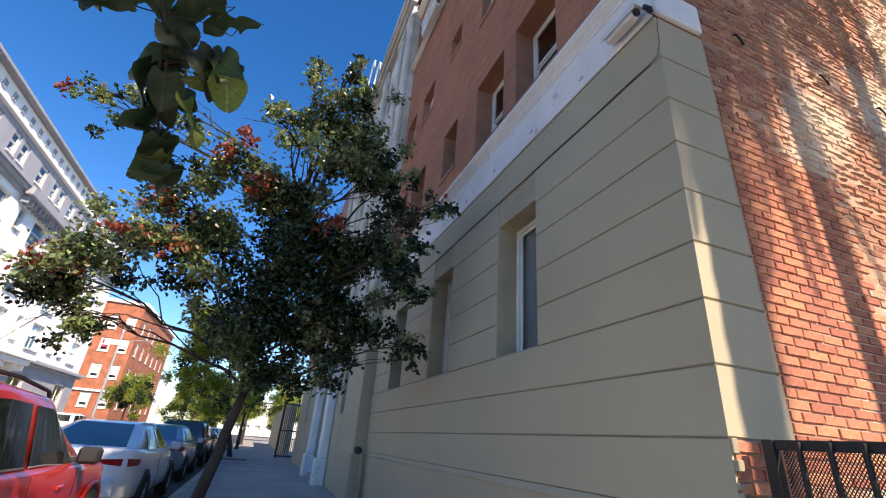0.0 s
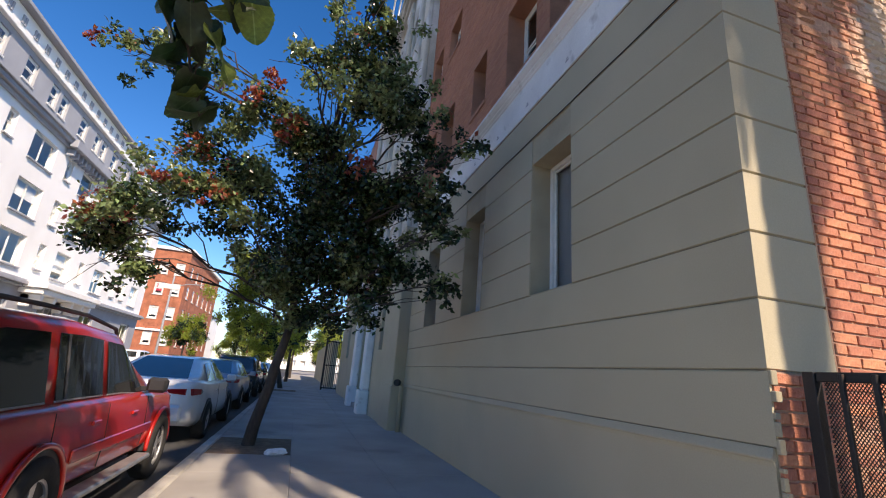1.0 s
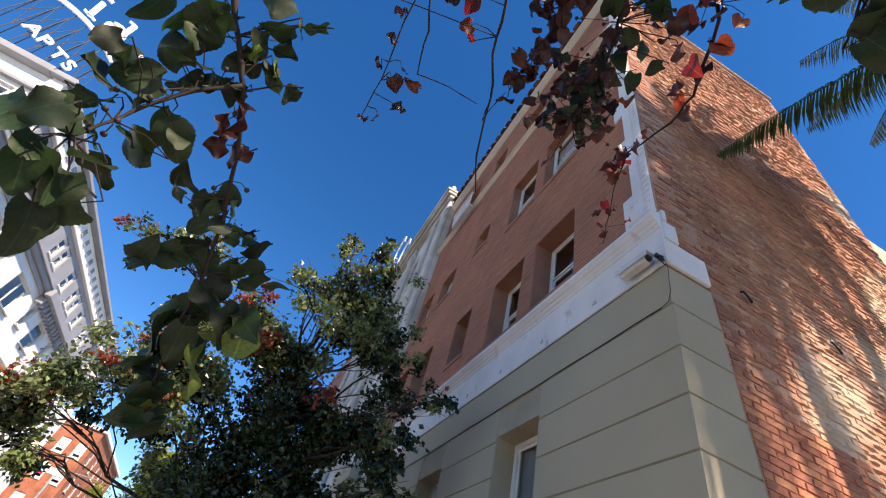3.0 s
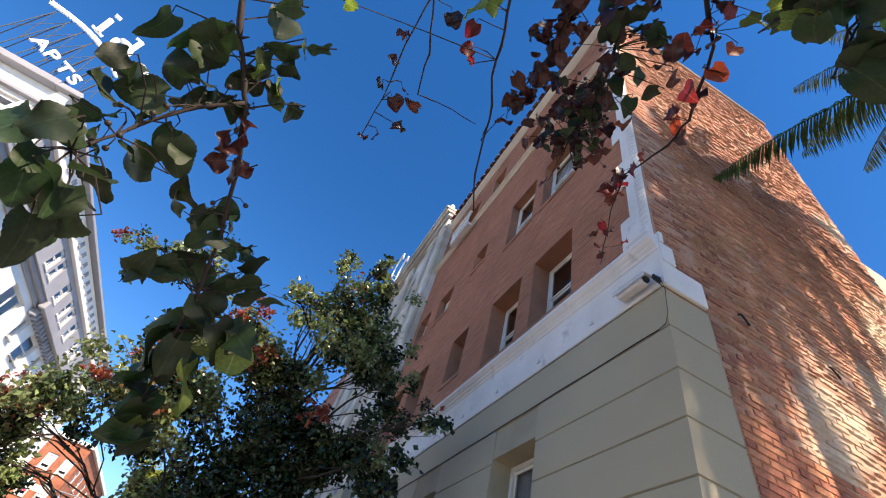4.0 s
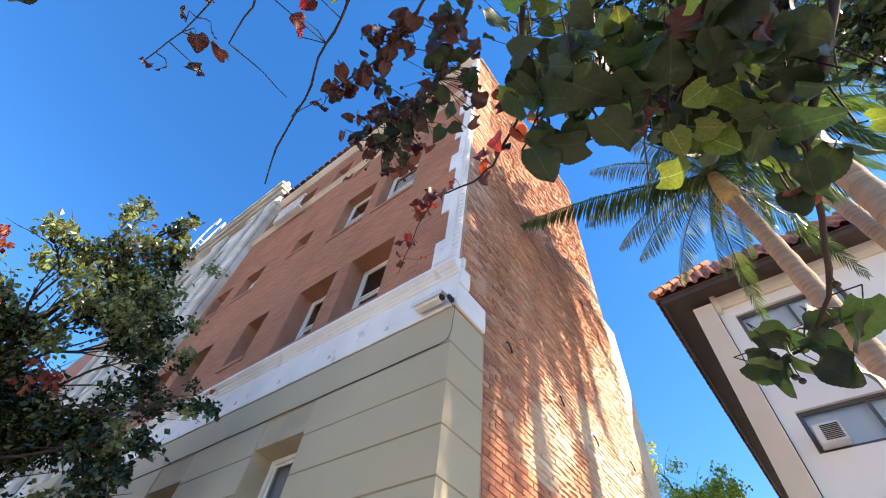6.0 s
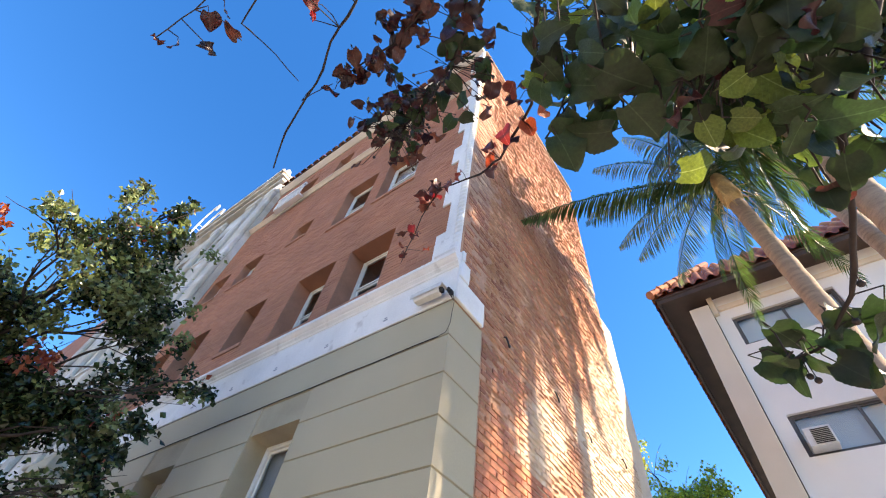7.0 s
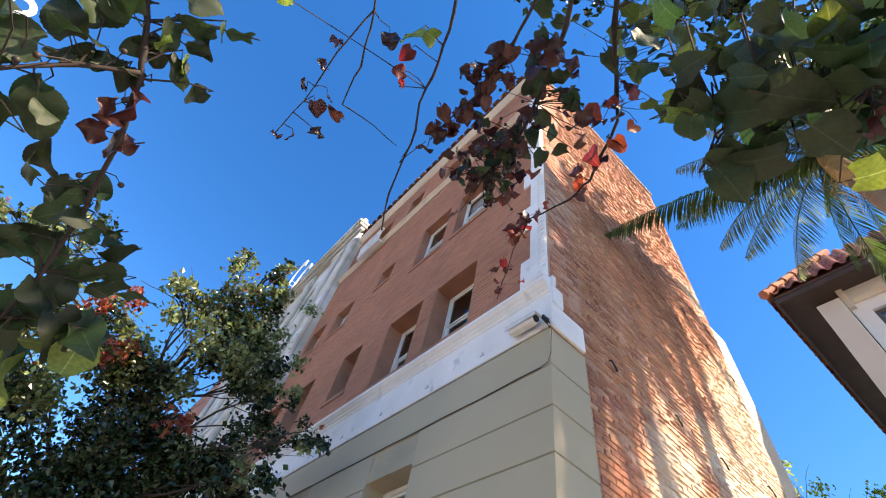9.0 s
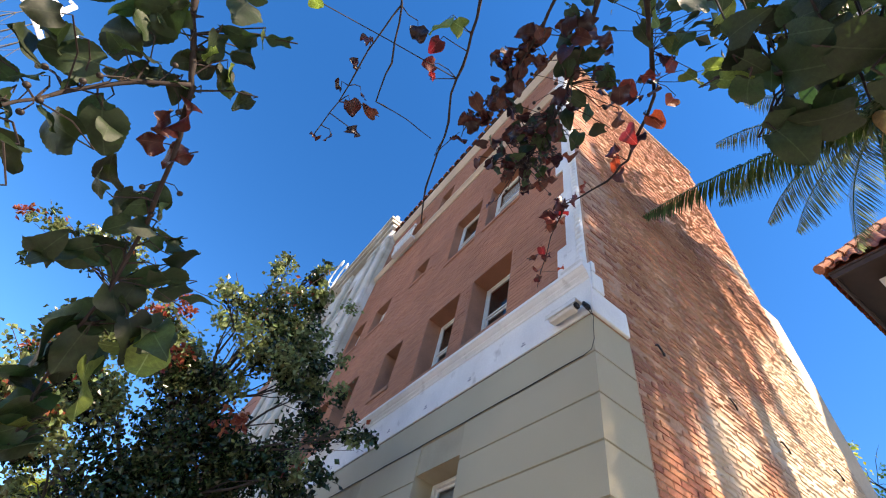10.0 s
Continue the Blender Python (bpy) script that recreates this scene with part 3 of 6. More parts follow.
for x, z in ((4.62, 5.05), (5.6, 5.0), (7.0, 5.3), (7.5, 7.6), (3.35, 5.0), (6.3, 8.4)):
    bm = bmesh.new()
    tube(bm, [(x - 0.03, CY + 0.01, z + 0.10), (x - 0.03, CY - 0.03, z + 0.09), (x - 0.01, CY - 0.05, z), (x + 0.03, CY - 0.04, z - 0.03), (x + 0.06, CY - 0.03, z + 0.02)], 0.011, 6)
    part("wall_hook", bm, IRON, house, "small bent iron wall hook")
# lower pale wing behind
bm = bmesh.new()
box(bm, (SIDE_X + 0.002, CY + 0.10, -0.1), (8.75, CY + 0.5, 9.6), 0.02)
part("rear_wing_wall", bm, LIGHT_PLASTER, house, "pale plastered rear wall")
# shell: back, far end, roof
bm = bmesh.new()
box(bm, (8.4, CY + 0.6, -0.1), (8.7, 30, 9.5), 0)
box(bm, (SIDE_X - 0.3, CY + 0.42, 9.0), (SIDE_X, 30, TOP_Z), 0)
box(bm, (FX + 0.45, 29.6, 0), (8.4, 29.9, 15), 0)
box(bm, (FX + 0.43, CY + 0.42, TOP_Z - 0.5), (SIDE_X, 30, TOP_Z - 0.1), 0)
for z in (4.9, 8.3, 12.0):
    box(bm, (FX + 0.43, CY + 0.42, z), (8.4, 29.6, z + 0.2), 0)
part("shell", bm, ROOM, house)

# ---- entrance bay and the far half of the apartment house ----
bay = empty("entrance_bay")
tagged(bay, "white plaster entrance bay with tall pilasters and balustrade", "building", kind="structure")
B = facing_west(2.12)
BAY_WIN = [(12.9, 13.9, 5.9, 7.4), (15.2, 16.8, 5.9, 7.6), (18.0, 19.0, 5.9, 7.4), (12.9, 13.9, 8.9, 10.6), (15.2, 16.8, 8.9, 10.9), (18.0, 19.0, 8.9, 10.6),
           (12.9, 13.9, 12.6, 14.2), (15.2, 16.8, 12.6, 14.4), (18.0, 19.0, 12.6, 14.2)]
bm = bmesh.new()
slab(bm, B, (10.78, 20.4), (5.0, 16.2), BAY_WIN, 0.5)
part("wall_upper", bm, WEATHERED, bay)
for h in BAY_WIN:
    window(bay, B, *h, recess=0.2, sill=0.06)
bm = bmesh.new()
for y in (10.80, 11.9, 14.2, 17.2, 19.7):
    box(bm, (1.98, y, 5.0), (2.118, y + 0.62, 15.6), 0.03)
    box(bm, (1.94, y - 0.05, 15.0), (2.116, y + 0.67, 15.3), 0.03)
    box(bm, (1.96, y - 0.03, 8.3), (2.117, y + 0.65, 8.5), 0.03)
part("bay_pilaster", bm, WEATHERED, bay)
bm = bmesh.new()
for z, o in ((15.7, 0.22), (15.9, 0.34), (16.06, 0.42)):
    box(bm, (2.12 - o, 10.78 - o * 0.3, z), (2.6, 20.5, z + 0.158), 0.02)
part("bay_cornice", bm, WEATHERED, bay)
for i in range(29):
    bm = bmesh.new()
    y = 11.5 + i * 0.3
    tube(bm, [(1.95, y, 16.22), (1.95, y, 16.4), (1.95, y, 16.55), (1.95, y, 16.8)], [0.06, 0.09, 0.05, 0.07], 8)
    part("baluster", bm, WHITE, bay, smooth=True)
bm = bmesh.new()
box(bm, (1.85, 11.3, 16.8), (2.08, 20.4, 16.95), 0.02)
part("balustrade_rail", bm, WHITE, bay)
bm = bmesh.new()
box(bm, (1.9, 10.85, 16.22), (2.06, 11.1, 16.7), 0.04)
box(bm, (1.88, 10.85, 16.5), (2.08, 11.6, 16.62), 0.03)
part("bay_finial", bm, WHITE, bay, "white scroll block at the roof edge")
roof_ladder = empty("roof_ladder")
tagged(roof_ladder, "white painted roof ladder with hooked rails above the bay", "ladder")
for x in (1.86, 2.16):
    bm = bmesh.new()
    tube(bm, [(x, 20.2, 16.2), (x, 20.2, 20.3), (x, 20.05, 20.75), (x, 19.6, 21.0), (x, 19.1, 20.95), (x, 18.85, 20.7), (x, 18.8, 20.2)], 0.045, 8)
    part("rail", bm, WHITE, roof_ladder, smooth=True)
for k in range(10):
    bm = bmesh.new()
    tube(bm, [(1.86, 20.2, 16.9 + 0.34 * k), (2.16, 20.2, 16.9 + 0.34 * k)], 0.018, 6)
    part("rung", bm, WHITE, roof_ladder)
# ground floor of the bay
DOOR = (14.9, 17.3, 0.0, 4.35)
bm = bmesh.new()
slab(bm, facing_west(2.06), (12.0, 26.0), (-0.1, 4.98), [DOOR, (12.9, 13.5, 1.9, 3.6), (19.3, 20.2, 1.8, 3.9), (22, 23, 1.8, 3.9)], 0.5)
part("wall_lower", bm, STUCCO, bay)
for h in ((12.9, 13.5, 1.9, 3.6), (19.3, 20.2, 1.8, 3.9), (22, 23, 1.8, 3.9)):
    window(bay, facing_west(2.06), *h, recess=0.15)
bm = bmesh.new()
for a, b in ((14.3, 14.9), (17.3, 17.9)):
    box(bm, (1.72, a, -0.02), (2.058, b, 0.7), 0.04)
    box(bm, (1.80, a + 0.06, 0.7), (2.058, b - 0.06, 3.9), 0.04)
    box(bm, (1.74, a, 3.9), (2.058, b, 4.15), 0.03)
for i in range(9):
    t0, t1 = math.pi * i / 9, math.pi * (i + 1) / 9
    y0, y1 = 16.1 - 1.45 * math.cos(t0), 16.1 - 1.45 * math.cos(t1)
    z0, z1 = 4.15 + 0.9 * math.sin(t0), 4.15 + 0.9 * math.sin(t1)
    tube(bm, [(1.9, y0, z0), (1.9, y1, z1)], 0.16, 6)
part("door_surround", bm, WHITE, bay, "white moulded arched door surround")
bm = bmesh.new()
box(bm, (2.35, 14.9, 0.0), (2.42, 17.3, 4.35), 0.0)
part("entrance_door", bm, WHITE, bay)
bm = bmesh.new()
for y in (15.05, 16.15):
    box(bm, (2.325, y, 0.3), (2.348, y + 0.95, 2.2), 0.01)
    box(bm, (2.325, y, 2.4), (2.348, y + 0.95, 4.1), 0.01)
part("door_panel", bm, GREY_TRIM, bay)
bm = bmesh.new()
box(bm, (1.9, 14.9, -0.02), (2.4, 17.3, 0.15), 0.01)
part("door_step", bm, CONCRETE, bay)
# stucco pier and drain pipe between the wings
bm = bmesh.new()
box(bm, (2.02, 10.72, -0.05), (2.5, 11.98, 4.72), 0.02)
box(bm, (1.99, 10.705, -0.05), (2.5, 12.0, 1.0), 0.02)
box(bm, (1.98, 10.75, 4.722), (2.5, 12.0, 5.0), 0.02)
part("stucco_pier", bm, STUCCO, bay)
pipe = empty("drain_pipe")
tagged(pipe, "tan painted standpipe with a bent elbow against the wall", "pipe")
bm = bmesh.new()
tube(bm, [(2.2, 10.5, 0.0), (2.2, 10.5, 0.9), (2.19, 10.5, 1.02), (2.14, 10.46, 1.07), (2.08, 10.4, 1.07)], 0.05, 10)
part("pipe_run", bm, STUCCO, pipe, smooth=True)
bm = bmesh.new()
tube(bm, [(2.1, 10.42, 1.07), (2.04, 10.36, 1.07)], 0.075, 12)
part("pipe_cap", bm, IRON, pipe)
bm = bmesh.new()
slab(bm, facing_west(2.3), (20.4, 29.9), (4.98, 15.15), [(21.5, 22.4, 5.9, 7.3), (24, 25, 5.9, 7.3), (21.5, 22.4, 8.9, 10.5), (24, 25, 8.9, 10.5), (26.5, 27.5, 8.9, 10.5)], 0.4)
part("far_wing_wall", bm, BRICK_FRONT, bay)
# tan garden wall and gates beyond
bm = bmesh.new()
box(bm, (2.2, 26.0, -0.1), (2.5, 28.0, 3.6), 0.02)
box(bm, (2.0, 33.0, -0.1), (2.4, 60.0, 3.2), 0.02)
beyond = part("garden_wall", bm, STUCCO)
tagged(beyond, "tan plaster wall further along the pavement", "wall", kind="structure")
far_gate = empty("tall_gate")
tagged(far_gate, "tall black iron gate standing open at the pavement", "gate")
for i in range(9):
    bm = bmesh.new()
    box(bm, (1.37 + 0.1 * i, 28.2, 0.05), (1.40 + 0.1 * i, 28.24, 2.9), 0)
    part("bar", bm, IRON, far_gate)
bm = bmesh.new()
for z in (0.1, 1.4, 2.8):
    box(bm, (1.3, 28.18, z), (2.3, 28.26, z + 0.06), 0)
box(bm, (1.28, 28.16, 0.0), (1.36, 28.28, 3.0), 0)
part("gate_frame", bm, IRON, far_gate)

# white balconet at a top window
bm = bmesh.new()
box(bm, (2.02, 8.0, 12.28), (2.168, 9.2, 12.36), 0.01)
box(bm, (1.98, 7.95, 12.80), (2.05, 9.25, 12.90), 0.01)
for k in range(7):
    box(bm, (2.0, 8.03 + 0.18 * k, 12.36), (2.04, 8.11 + 0.18 * k, 12.80), 0.004)
part("balconet", bm, WHITE, house, "small white balconet under a top window")

# roof edge tiles of the front
for i in range(27):
    bm = bmesh.new()
    y = 2.05 + i * 0.32
    n = 7
    a = [bm.verts.new((2.02, y + 0.13 * math.cos(math.pi * k / n), 15.25 + 0.10 * math.sin(math.pi * k / n))) for k in range(n + 1)]
    b = [bm.verts.new((2.6, y + 0.13 * math.cos(math.pi * k / n), 15.45 + 0.10 * math.sin(math.pi * k / n))) for k in range(n + 1)]
    c = [bm.verts.new((2.02, y + 0.105 * math.cos(math.pi * k / n), 15.25 + 0.075 * math.sin(math.pi * k / n))) for k in range(n + 1)]
    for k in range(n):
        bm.faces.new((a[k], a[k + 1], b[k + 1], b[k]))
        bm.faces.new((a[k], c[k], c[k + 1], a[k + 1]))
    part("roof_tile", bm, TILE_OBJ, house, smooth=True)
bm = bmesh.new()
box(bm, (2.1, 1.9, 15.302), (2.7, 10.7, 15.34), 0)
part("tile_bed", bm, DARK_WOOD, house)

# ---- white apartment block across the street ----
LX, YS = -17.0, 18.6
block = empty("white_apartment_block")
tagged(block, "long white apartment block with grey cornices across the street", "building", kind="structure")
L = facing_east(LX)
rows = [(5.65, 7.55), (8.6, 10.55), (11.8, 13.55)]
wide = [(19.5, 20.7), (23.1, 25.5), (29.6, 32.2), (35.9, 37.9), (41.9, 44.0), (50.5, 52.4)]
narrow = [(21.5, 22.3), (27.1, 27.9), (33.7, 34.5), (39.3, 40.1), (45.9, 46.7), (48.1, 48.9)]
holes = [(a, b, c, d) for a, b in wide for c, d in rows] + [(a, b, c + 0.25, d) for a, b in narrow for c, d in rows]
bm = bmesh.new()
slab(bm, L, (YS, 54.5), (5.0, 14.3), holes, 0.4)
part("wall_white", bm, WHITE_WALL, block)
for h in holes:
    broad = h[1] - h[0] > 1
    w = window(block, L, *h, recess=0.16, fw=0.09, split="v" if broad and h[1] - h[0] > 2 else "h", sill=0.12, sill_mat=GREY_TRIM, blind=OFFWHITE if rng.random() < 0.5 else None, curtain=rng.choice((0.0, 0.5, 0.3)))
attic = [(a + 0.25 * k, a + 0.25 * k + 0.9, 15.35, 16.75) for a, b in wide for k in (0, 5)] + [(a - 0.15, b + 0.15, 15.35, 16.75) for a, b in narrow]
attic = [h for h in attic if h[1] < 54]
bm = bmesh.new()
slab(bm, L, (YS, 54.5), (14.3, 17.1), attic, 0.4)
part("wall_attic", bm, GREY_TRIM, block, "grey painted attic storey")
for h in attic:
    window(block, L, *h, recess=0.1, fw=0.12, split="h", sill=0.06)
bm = bmesh.new()
for z0, z1, o in ((14.0, 14.25, 0.18), (14.25, 14.5, 0.4), (14.5, 14.6, 0.55), (14.6, 14.95, 0.12)):
    box(bm, (LX, YS - 0.1, z0), (LX + o, 54.6, z1), 0.02)
box(bm, (LX + 0.3, 32.6, 14.02), (LX + 0.75, 47.4, 14.58), 0.03)
part("string_cornice", bm, GREY_TRIM, block)
bm = bmesh.new()
box(bm, (LX - 0.4, YS - 0.2, 17.1), (LX + 0.25, 54.7, 18.3), 0.03)
part("frieze", bm, WHITE_WALL, block)
bm = bmesh.new()
box(bm, (LX - 0.6, YS - 0.5, 18.3), (LX + 0.7, 54.9, 18.52), 0.03)
box(bm, (LX - 0.6, YS - 0.4, 18.52), (LX + 0.5, 54.9, 18.75), 0.03)
part("roof_cornice", bm, GREY_TRIM, block)
for i in range(30):
    bm = bmesh.new()
    y = YS + 0.6 + i * 1.18
    box(bm, (LX + 0.25, y, 17.45), (LX + 0.31, y + 0.16, 17.95), 0.01)
    box(bm, (LX + 0.25, y + 0.24, 17.45), (LX + 0.31, y + 0.40, 17.95), 0.01)
    part("frieze_ornament", bm, GREY_TRIM, block)
for i in range(26):
    bm = bmesh.new()
    y = 33.0 + i * 0.58
    box(bm, (LX + 0.02, y, 13.55), (LX + 0.5, y + 0.2, 14.0), 0.03)
    part("bracket", bm, GREY_TRIM, block)
# ground floor of the block
shop = [(a - 0.2, b + 0.2, 0.9, 3.9) for a, b in wide]
bm = bmesh.new()
slab(bm, L, (YS, 54.5), (-0.1, 4.6), shop, 0.4)
part("wall_ground", bm, GREY_TRIM, block)
for h in shop:
    window(block, L, *h, recess=0.15, fw=0.1, split="v")
bm = bmesh.new()
for z0, z1, o in ((4.6, 4.75, 0.3), (4.75, 4.95, 0.55), (4.95, 5.05, 0.4)):
    box(bm, (LX - 0.2, YS - 0.1, z0), (LX + o, 54.6, z1), 0.02)
part("ground_cornice", bm, GREY_TRIM, block)
bm = bmesh.new()
box(bm, (LX, 33.0, 4.3), (LX + 1.3, 40.6, 4.62), 0.03)
box(bm, (LX, 32.8, 4.64), (LX + 1.5, 40.8, 5.0), 0.03)
part("portico_roof", bm, WHITE_WALL, block)
for y in (33.4, 35.0, 37.4, 39.0, 40.2):
    bm = bmesh.new()
    box(bm, (LX, y, 3.5), (LX + 0.5, y + 0.3, 4.29), 0.05)
    box(bm, (LX, y, 3.9), (LX + 1.1, y + 0.3, 4.28), 0.05)
    part("portico_bracket", bm, WHITE_WALL, block)
bm = bmesh.new()
box(bm, (LX - 14, 54.2, -0.1), (LX - 0.42, 54.6, 18.3), 0)
box(bm, (LX - 14, YS + 0.4, -0.1), (LX - 13.6, 54.2, 18.3), 0)
box(bm, (LX - 14, YS + 0.4, 17.7), (LX - 0.42, 54.6, 18.0), 0)
for z in (4.7, 8.0, 11.3, 14.6):
    box(bm, (LX - 13.5, YS + 0.45, z), (LX - 0.45, 54.1, z + 0.2), 0)
part("shell", bm, WHITE_WALL, block)

# the end wall of the block, facing down the street
Z3 = facing_south(YS)
end_win = [(x, x + 1.7, c, d) for x in (-29.0, -25.6, -22.4, -19.6) for c, d in rows + [(15.35, 16.75), (1.2, 3.6)]]
bm = bmesh.new()
slab(bm, Z3, (LX - 14, LX - 0.42), (-0.1, 18.3), end_win, 0.35)
part("wall_end", bm, WHITE_WALL, block)
for h in end_win:
    window(block, Z3, *h, recess=0.14, fw=0.13, split="h", sill=0.1)
bm = bmesh.new()
for z0, z1, o in ((14.0, 14.25, 0.18), (14.25, 14.5, 0.4), (14.5, 14.6, 0.55), (4.75, 4.95, 0.4), (17.0, 17.2, 0.25)):
    box(bm, (LX - 14, YS - o, z0), (LX - 0.001, YS - 0.001, z1), 0.02)
box(bm, (LX - 14.2, YS - 0.5, 18.305), (LX - 0.61, YS + 0.3, 18.74), 0.03)
part("end_cornice", bm, GREY_TRIM, block)

# roof sign
sign = empty("roof_sign")
tagged(sign, "large white rooftop letter sign on a steel lattice", "sign")
s0, sd = Vector((-20.9, 18.65, 20.6)), Vector((0.818, 0.575, 0)).normalized()
sn = Vector((sd.y, -sd.x, 0))
def on_sign(u, v, w=0.0):
    return s0 + sd * u + sn * w + Vector((0, 0, v))
for i, ch in enumerate("APTS"):
    fc = bpy.data.curves.new("letter", "FONT")
    fc.body, fc.size, fc.extrude, fc.offset = ch, 1.05, 0.06, 0.02
    tmp = bpy.data.objects.new("letter", fc)
    scene.collection.objects.link(tmp)
    me = bpy.data.meshes.new_from_object(tmp.evaluated_get(bpy.context.evaluated_depsgraph_get()))
    bpy.data.objects.remove(tmp)
    me.materials.append(SIGN_WHITE)
    ob = new("letter", me)
    m = Matrix((sd, Vector((0, 0, 1)), sn)).transposed().to_4x4()
    m.translation = on_sign(-0.2 + i * 0.72, -0.03, 0.05)
    ob.matrix_basis = m
    ob.parent = sign
def ring(bm, u, v, r, w, squash=1.0):
    tube(bm, [on_sign(u + r * squash * math.cos(k * math.tau / 18), v + r * math.sin(k * math.tau / 18), 0.1) for k in range(19)], w, 6, False)
for u, v, kind in ((0.25, 4.4, "bar"), (1.6, 4.3, "ringbar"), (3.05, 4.05, "ring")):
    bm = bmesh.new()
    if kind != "bar":
        ring(bm, u, v, 0.62, 0.17, 0.72)
    if kind == "ringbar":
        tube(bm, [on_sign(u + 0.45, v - 0.7, 0.1), on_sign(u + 0.15, v + 1.6, 0.1)], 0.17, 6)
        tube(bm, [on_sign(u - 0.2, v + 1.5, 0.1), on_sign(u + 0.2, v + 1.62, 0.1)], 0.10, 6)
    if kind == "bar":
        tube(bm, [on_sign(u + 0.15, v - 0.7, 0.1), on_sign(u - 0.15, v + 0.7, 0.1)], 0.17, 6)
        tube(bm, [on_sign(u - 0.2, v - 0.7, 0.1), on_sign(u + 0.5, v - 0.66, 0.1)], 0.09, 6)
        tube(bm, [on_sign(u - 0.35, v + 1.25, 0.1), on_sign(u + 0.0, v + 1.32, 0.1)], 0.13, 6)
    part("sign_shape", bm, SIGN_WHITE, sign)
bm = bmesh.new()
for o, r in ((0.0, 0.10), (0.2, 0.06)):
    tube(bm, [on_sign(-1.6 + 0.45 * k, 2.3 + o + 0.95 * math.sin(math.pi * (0.08 + k / 12.5)), 0.0) for k in range(11)], r, 6)
part("sign_arc", bm, SIGN_WHITE, sign)
bm = bmesh.new()
for k in range(7):
    hi = 2.35 + 0.9 * math.sin(math.pi * (0.1 + k / 8.5))
    tube(bm, [on_sign(-1.1 + 0.65 * k, -1.87, -0.1), on_sign(-1.1 + 0.65 * k, hi, -0.1)], 0.025, 5)
    tube(bm, [on_sign(-1.1 + 0.65 * k, -0.3, -0.1), on_sign(-0.45 + 0.65 * k, 2.6, -0.1)], 0.016, 5)
    tube(bm, [on_sign(-0.45 + 0.65 * k, -0.3, -0.1), on_sign(-1.1 + 0.65 * k, 2.6, -0.1)], 0.016, 5)
    tube(bm, [on_sign(-1.1 + 0.65 * k, 2.3, -0.12), on_sign(-1.1 + 0.65 * k, -1.87, -1.8)], 0.025, 5)
part("lattice", bm, IRON, sign)

# ---- red brick house at the far corner ----
corner = empty("far_brick_house")
tagged(corner, "red brick corner house with white trimmed windows", "building", kind="structure")
Q = facing_south(76.0)
fw = [(x, x + 1.3, z, z + 1.9) for x in (-25.6, -22.6, -20.4) for z in (2.6, 6.4, 10.0, 13.2)]
bm = bmesh.new()
slab(bm, Q, (-30, -18.6), (-0.1, 17.0), fw, 0.4)
part("wall_south", bm, FAR_BRICK, corner)
for h in fw:
    window(corner, Q, *h, recess=0.1, fw=0.16, sill=0.1, blind=(RED_BLIND if (h[0] == -22.6 and h[2] == 10.0) else OFFWHITE), curtain=0.3)
E2 = facing_east(-18.6)
ew = [(y, y + 1.5, z, z + 1.9) for y in (78, 82, 86, 90, 94, 98) for z in (2.6, 6.4, 10.0, 13.2)]
bm = bmesh.new()
slab(bm, E2, (76.4, 102), (-0.1, 17.0), ew, 0.4)
part("wall_east", bm, FAR_BRICK, corner)
for h in ew:
    window(corner, E2, *h, recess=0.1, fw=0.16, sill=0.1)
bm = bmesh.new()
box(bm, (-30.3, 75.7, 17.0), (-18.2, 102.3, 17.5), 0.05)
box(bm, (-30.1, 75.8, 4.6), (-18.45, 75.99, 4.9), 0.03)
box(bm, (-18.59, 75.8, 4.6), (-18.4, 102.1, 4.9), 0.03)
part("stone_band", bm, WHITE_WALL, corner)
bm = bmesh.new()
box(bm, (-30, 101.6, 0), (-19, 102, 17), 0)
box(bm, (-30, 76.4, 0), (-29.6, 101.6, 17), 0)
part("shell", bm, ROOM, corner)
# low buildings closing the street far off
for k, (x, y, w, d, hgt, mt) in enumerate(((-16, 150, 30, 12, 9, OFFWHITE), (6, 170, 26, 12, 7, CREAM), (14, 75, 18, 40, 8, CREAM), (-40, 130, 16, 14, 12, WHITE_WALL))):
    far = empty("distant_building")
    tagged(far, "pale low building far down the street", "building", kind="structure")
    bm = bmesh.new()
    fwin = [(x + 1.5 + 3 * i, x + 3.0 + 3 * i, z, z + 1.6) for i in range(int(w / 3) - 1) for z in (1.2, 4.6)]
    slab(bm, facing_south(y), (x, x + w), (-0.1, hgt), fwin, 0.3)
    box(bm, (x, y + 0.6, -0.1), (x + w, y + d, hgt), 0)
    part("wall", bm, mt, far)
    bm = bmesh.new()
    box(bm, (x - 0.3, y - 0.3, hgt), (x + w + 0.3, y + d, hgt + 0.3), 0.03)
    part("roof", bm, DARK_WOOD, far)

# ---- tile-roofed house beside the alley ----
villa = empty("tile_roofed_house")
tagged(villa, "cream stucco house with red clay tile roof and dark eaves", "building", kind="structure")
VX, VY = 8.60, 0.06
V = facing_west(VX)
vw = [(-2.45, -0.62, 8.02, 8.76), (-2.6, -0.62, 5.70, 6.45), (-6.2, -4.4, 8.02, 8.76), (-6.2, -4.4, 5.7, 6.45), (-2.6, -0.62, 2.4, 3.4)]
bm = bmesh.new()
slab(bm, V, (-9.0, VY - 0.42), (-0.1, 9.42), vw, 0.3)
part("wall_front", bm, OFFWHITE, villa)
for h in vw:
    window(villa, V, *h, recess=0.06, fw=0.045, mat=DARK_FRAME, split="v", blind=OFFWHITE, curtain=0.0)
bm = bmesh.new()
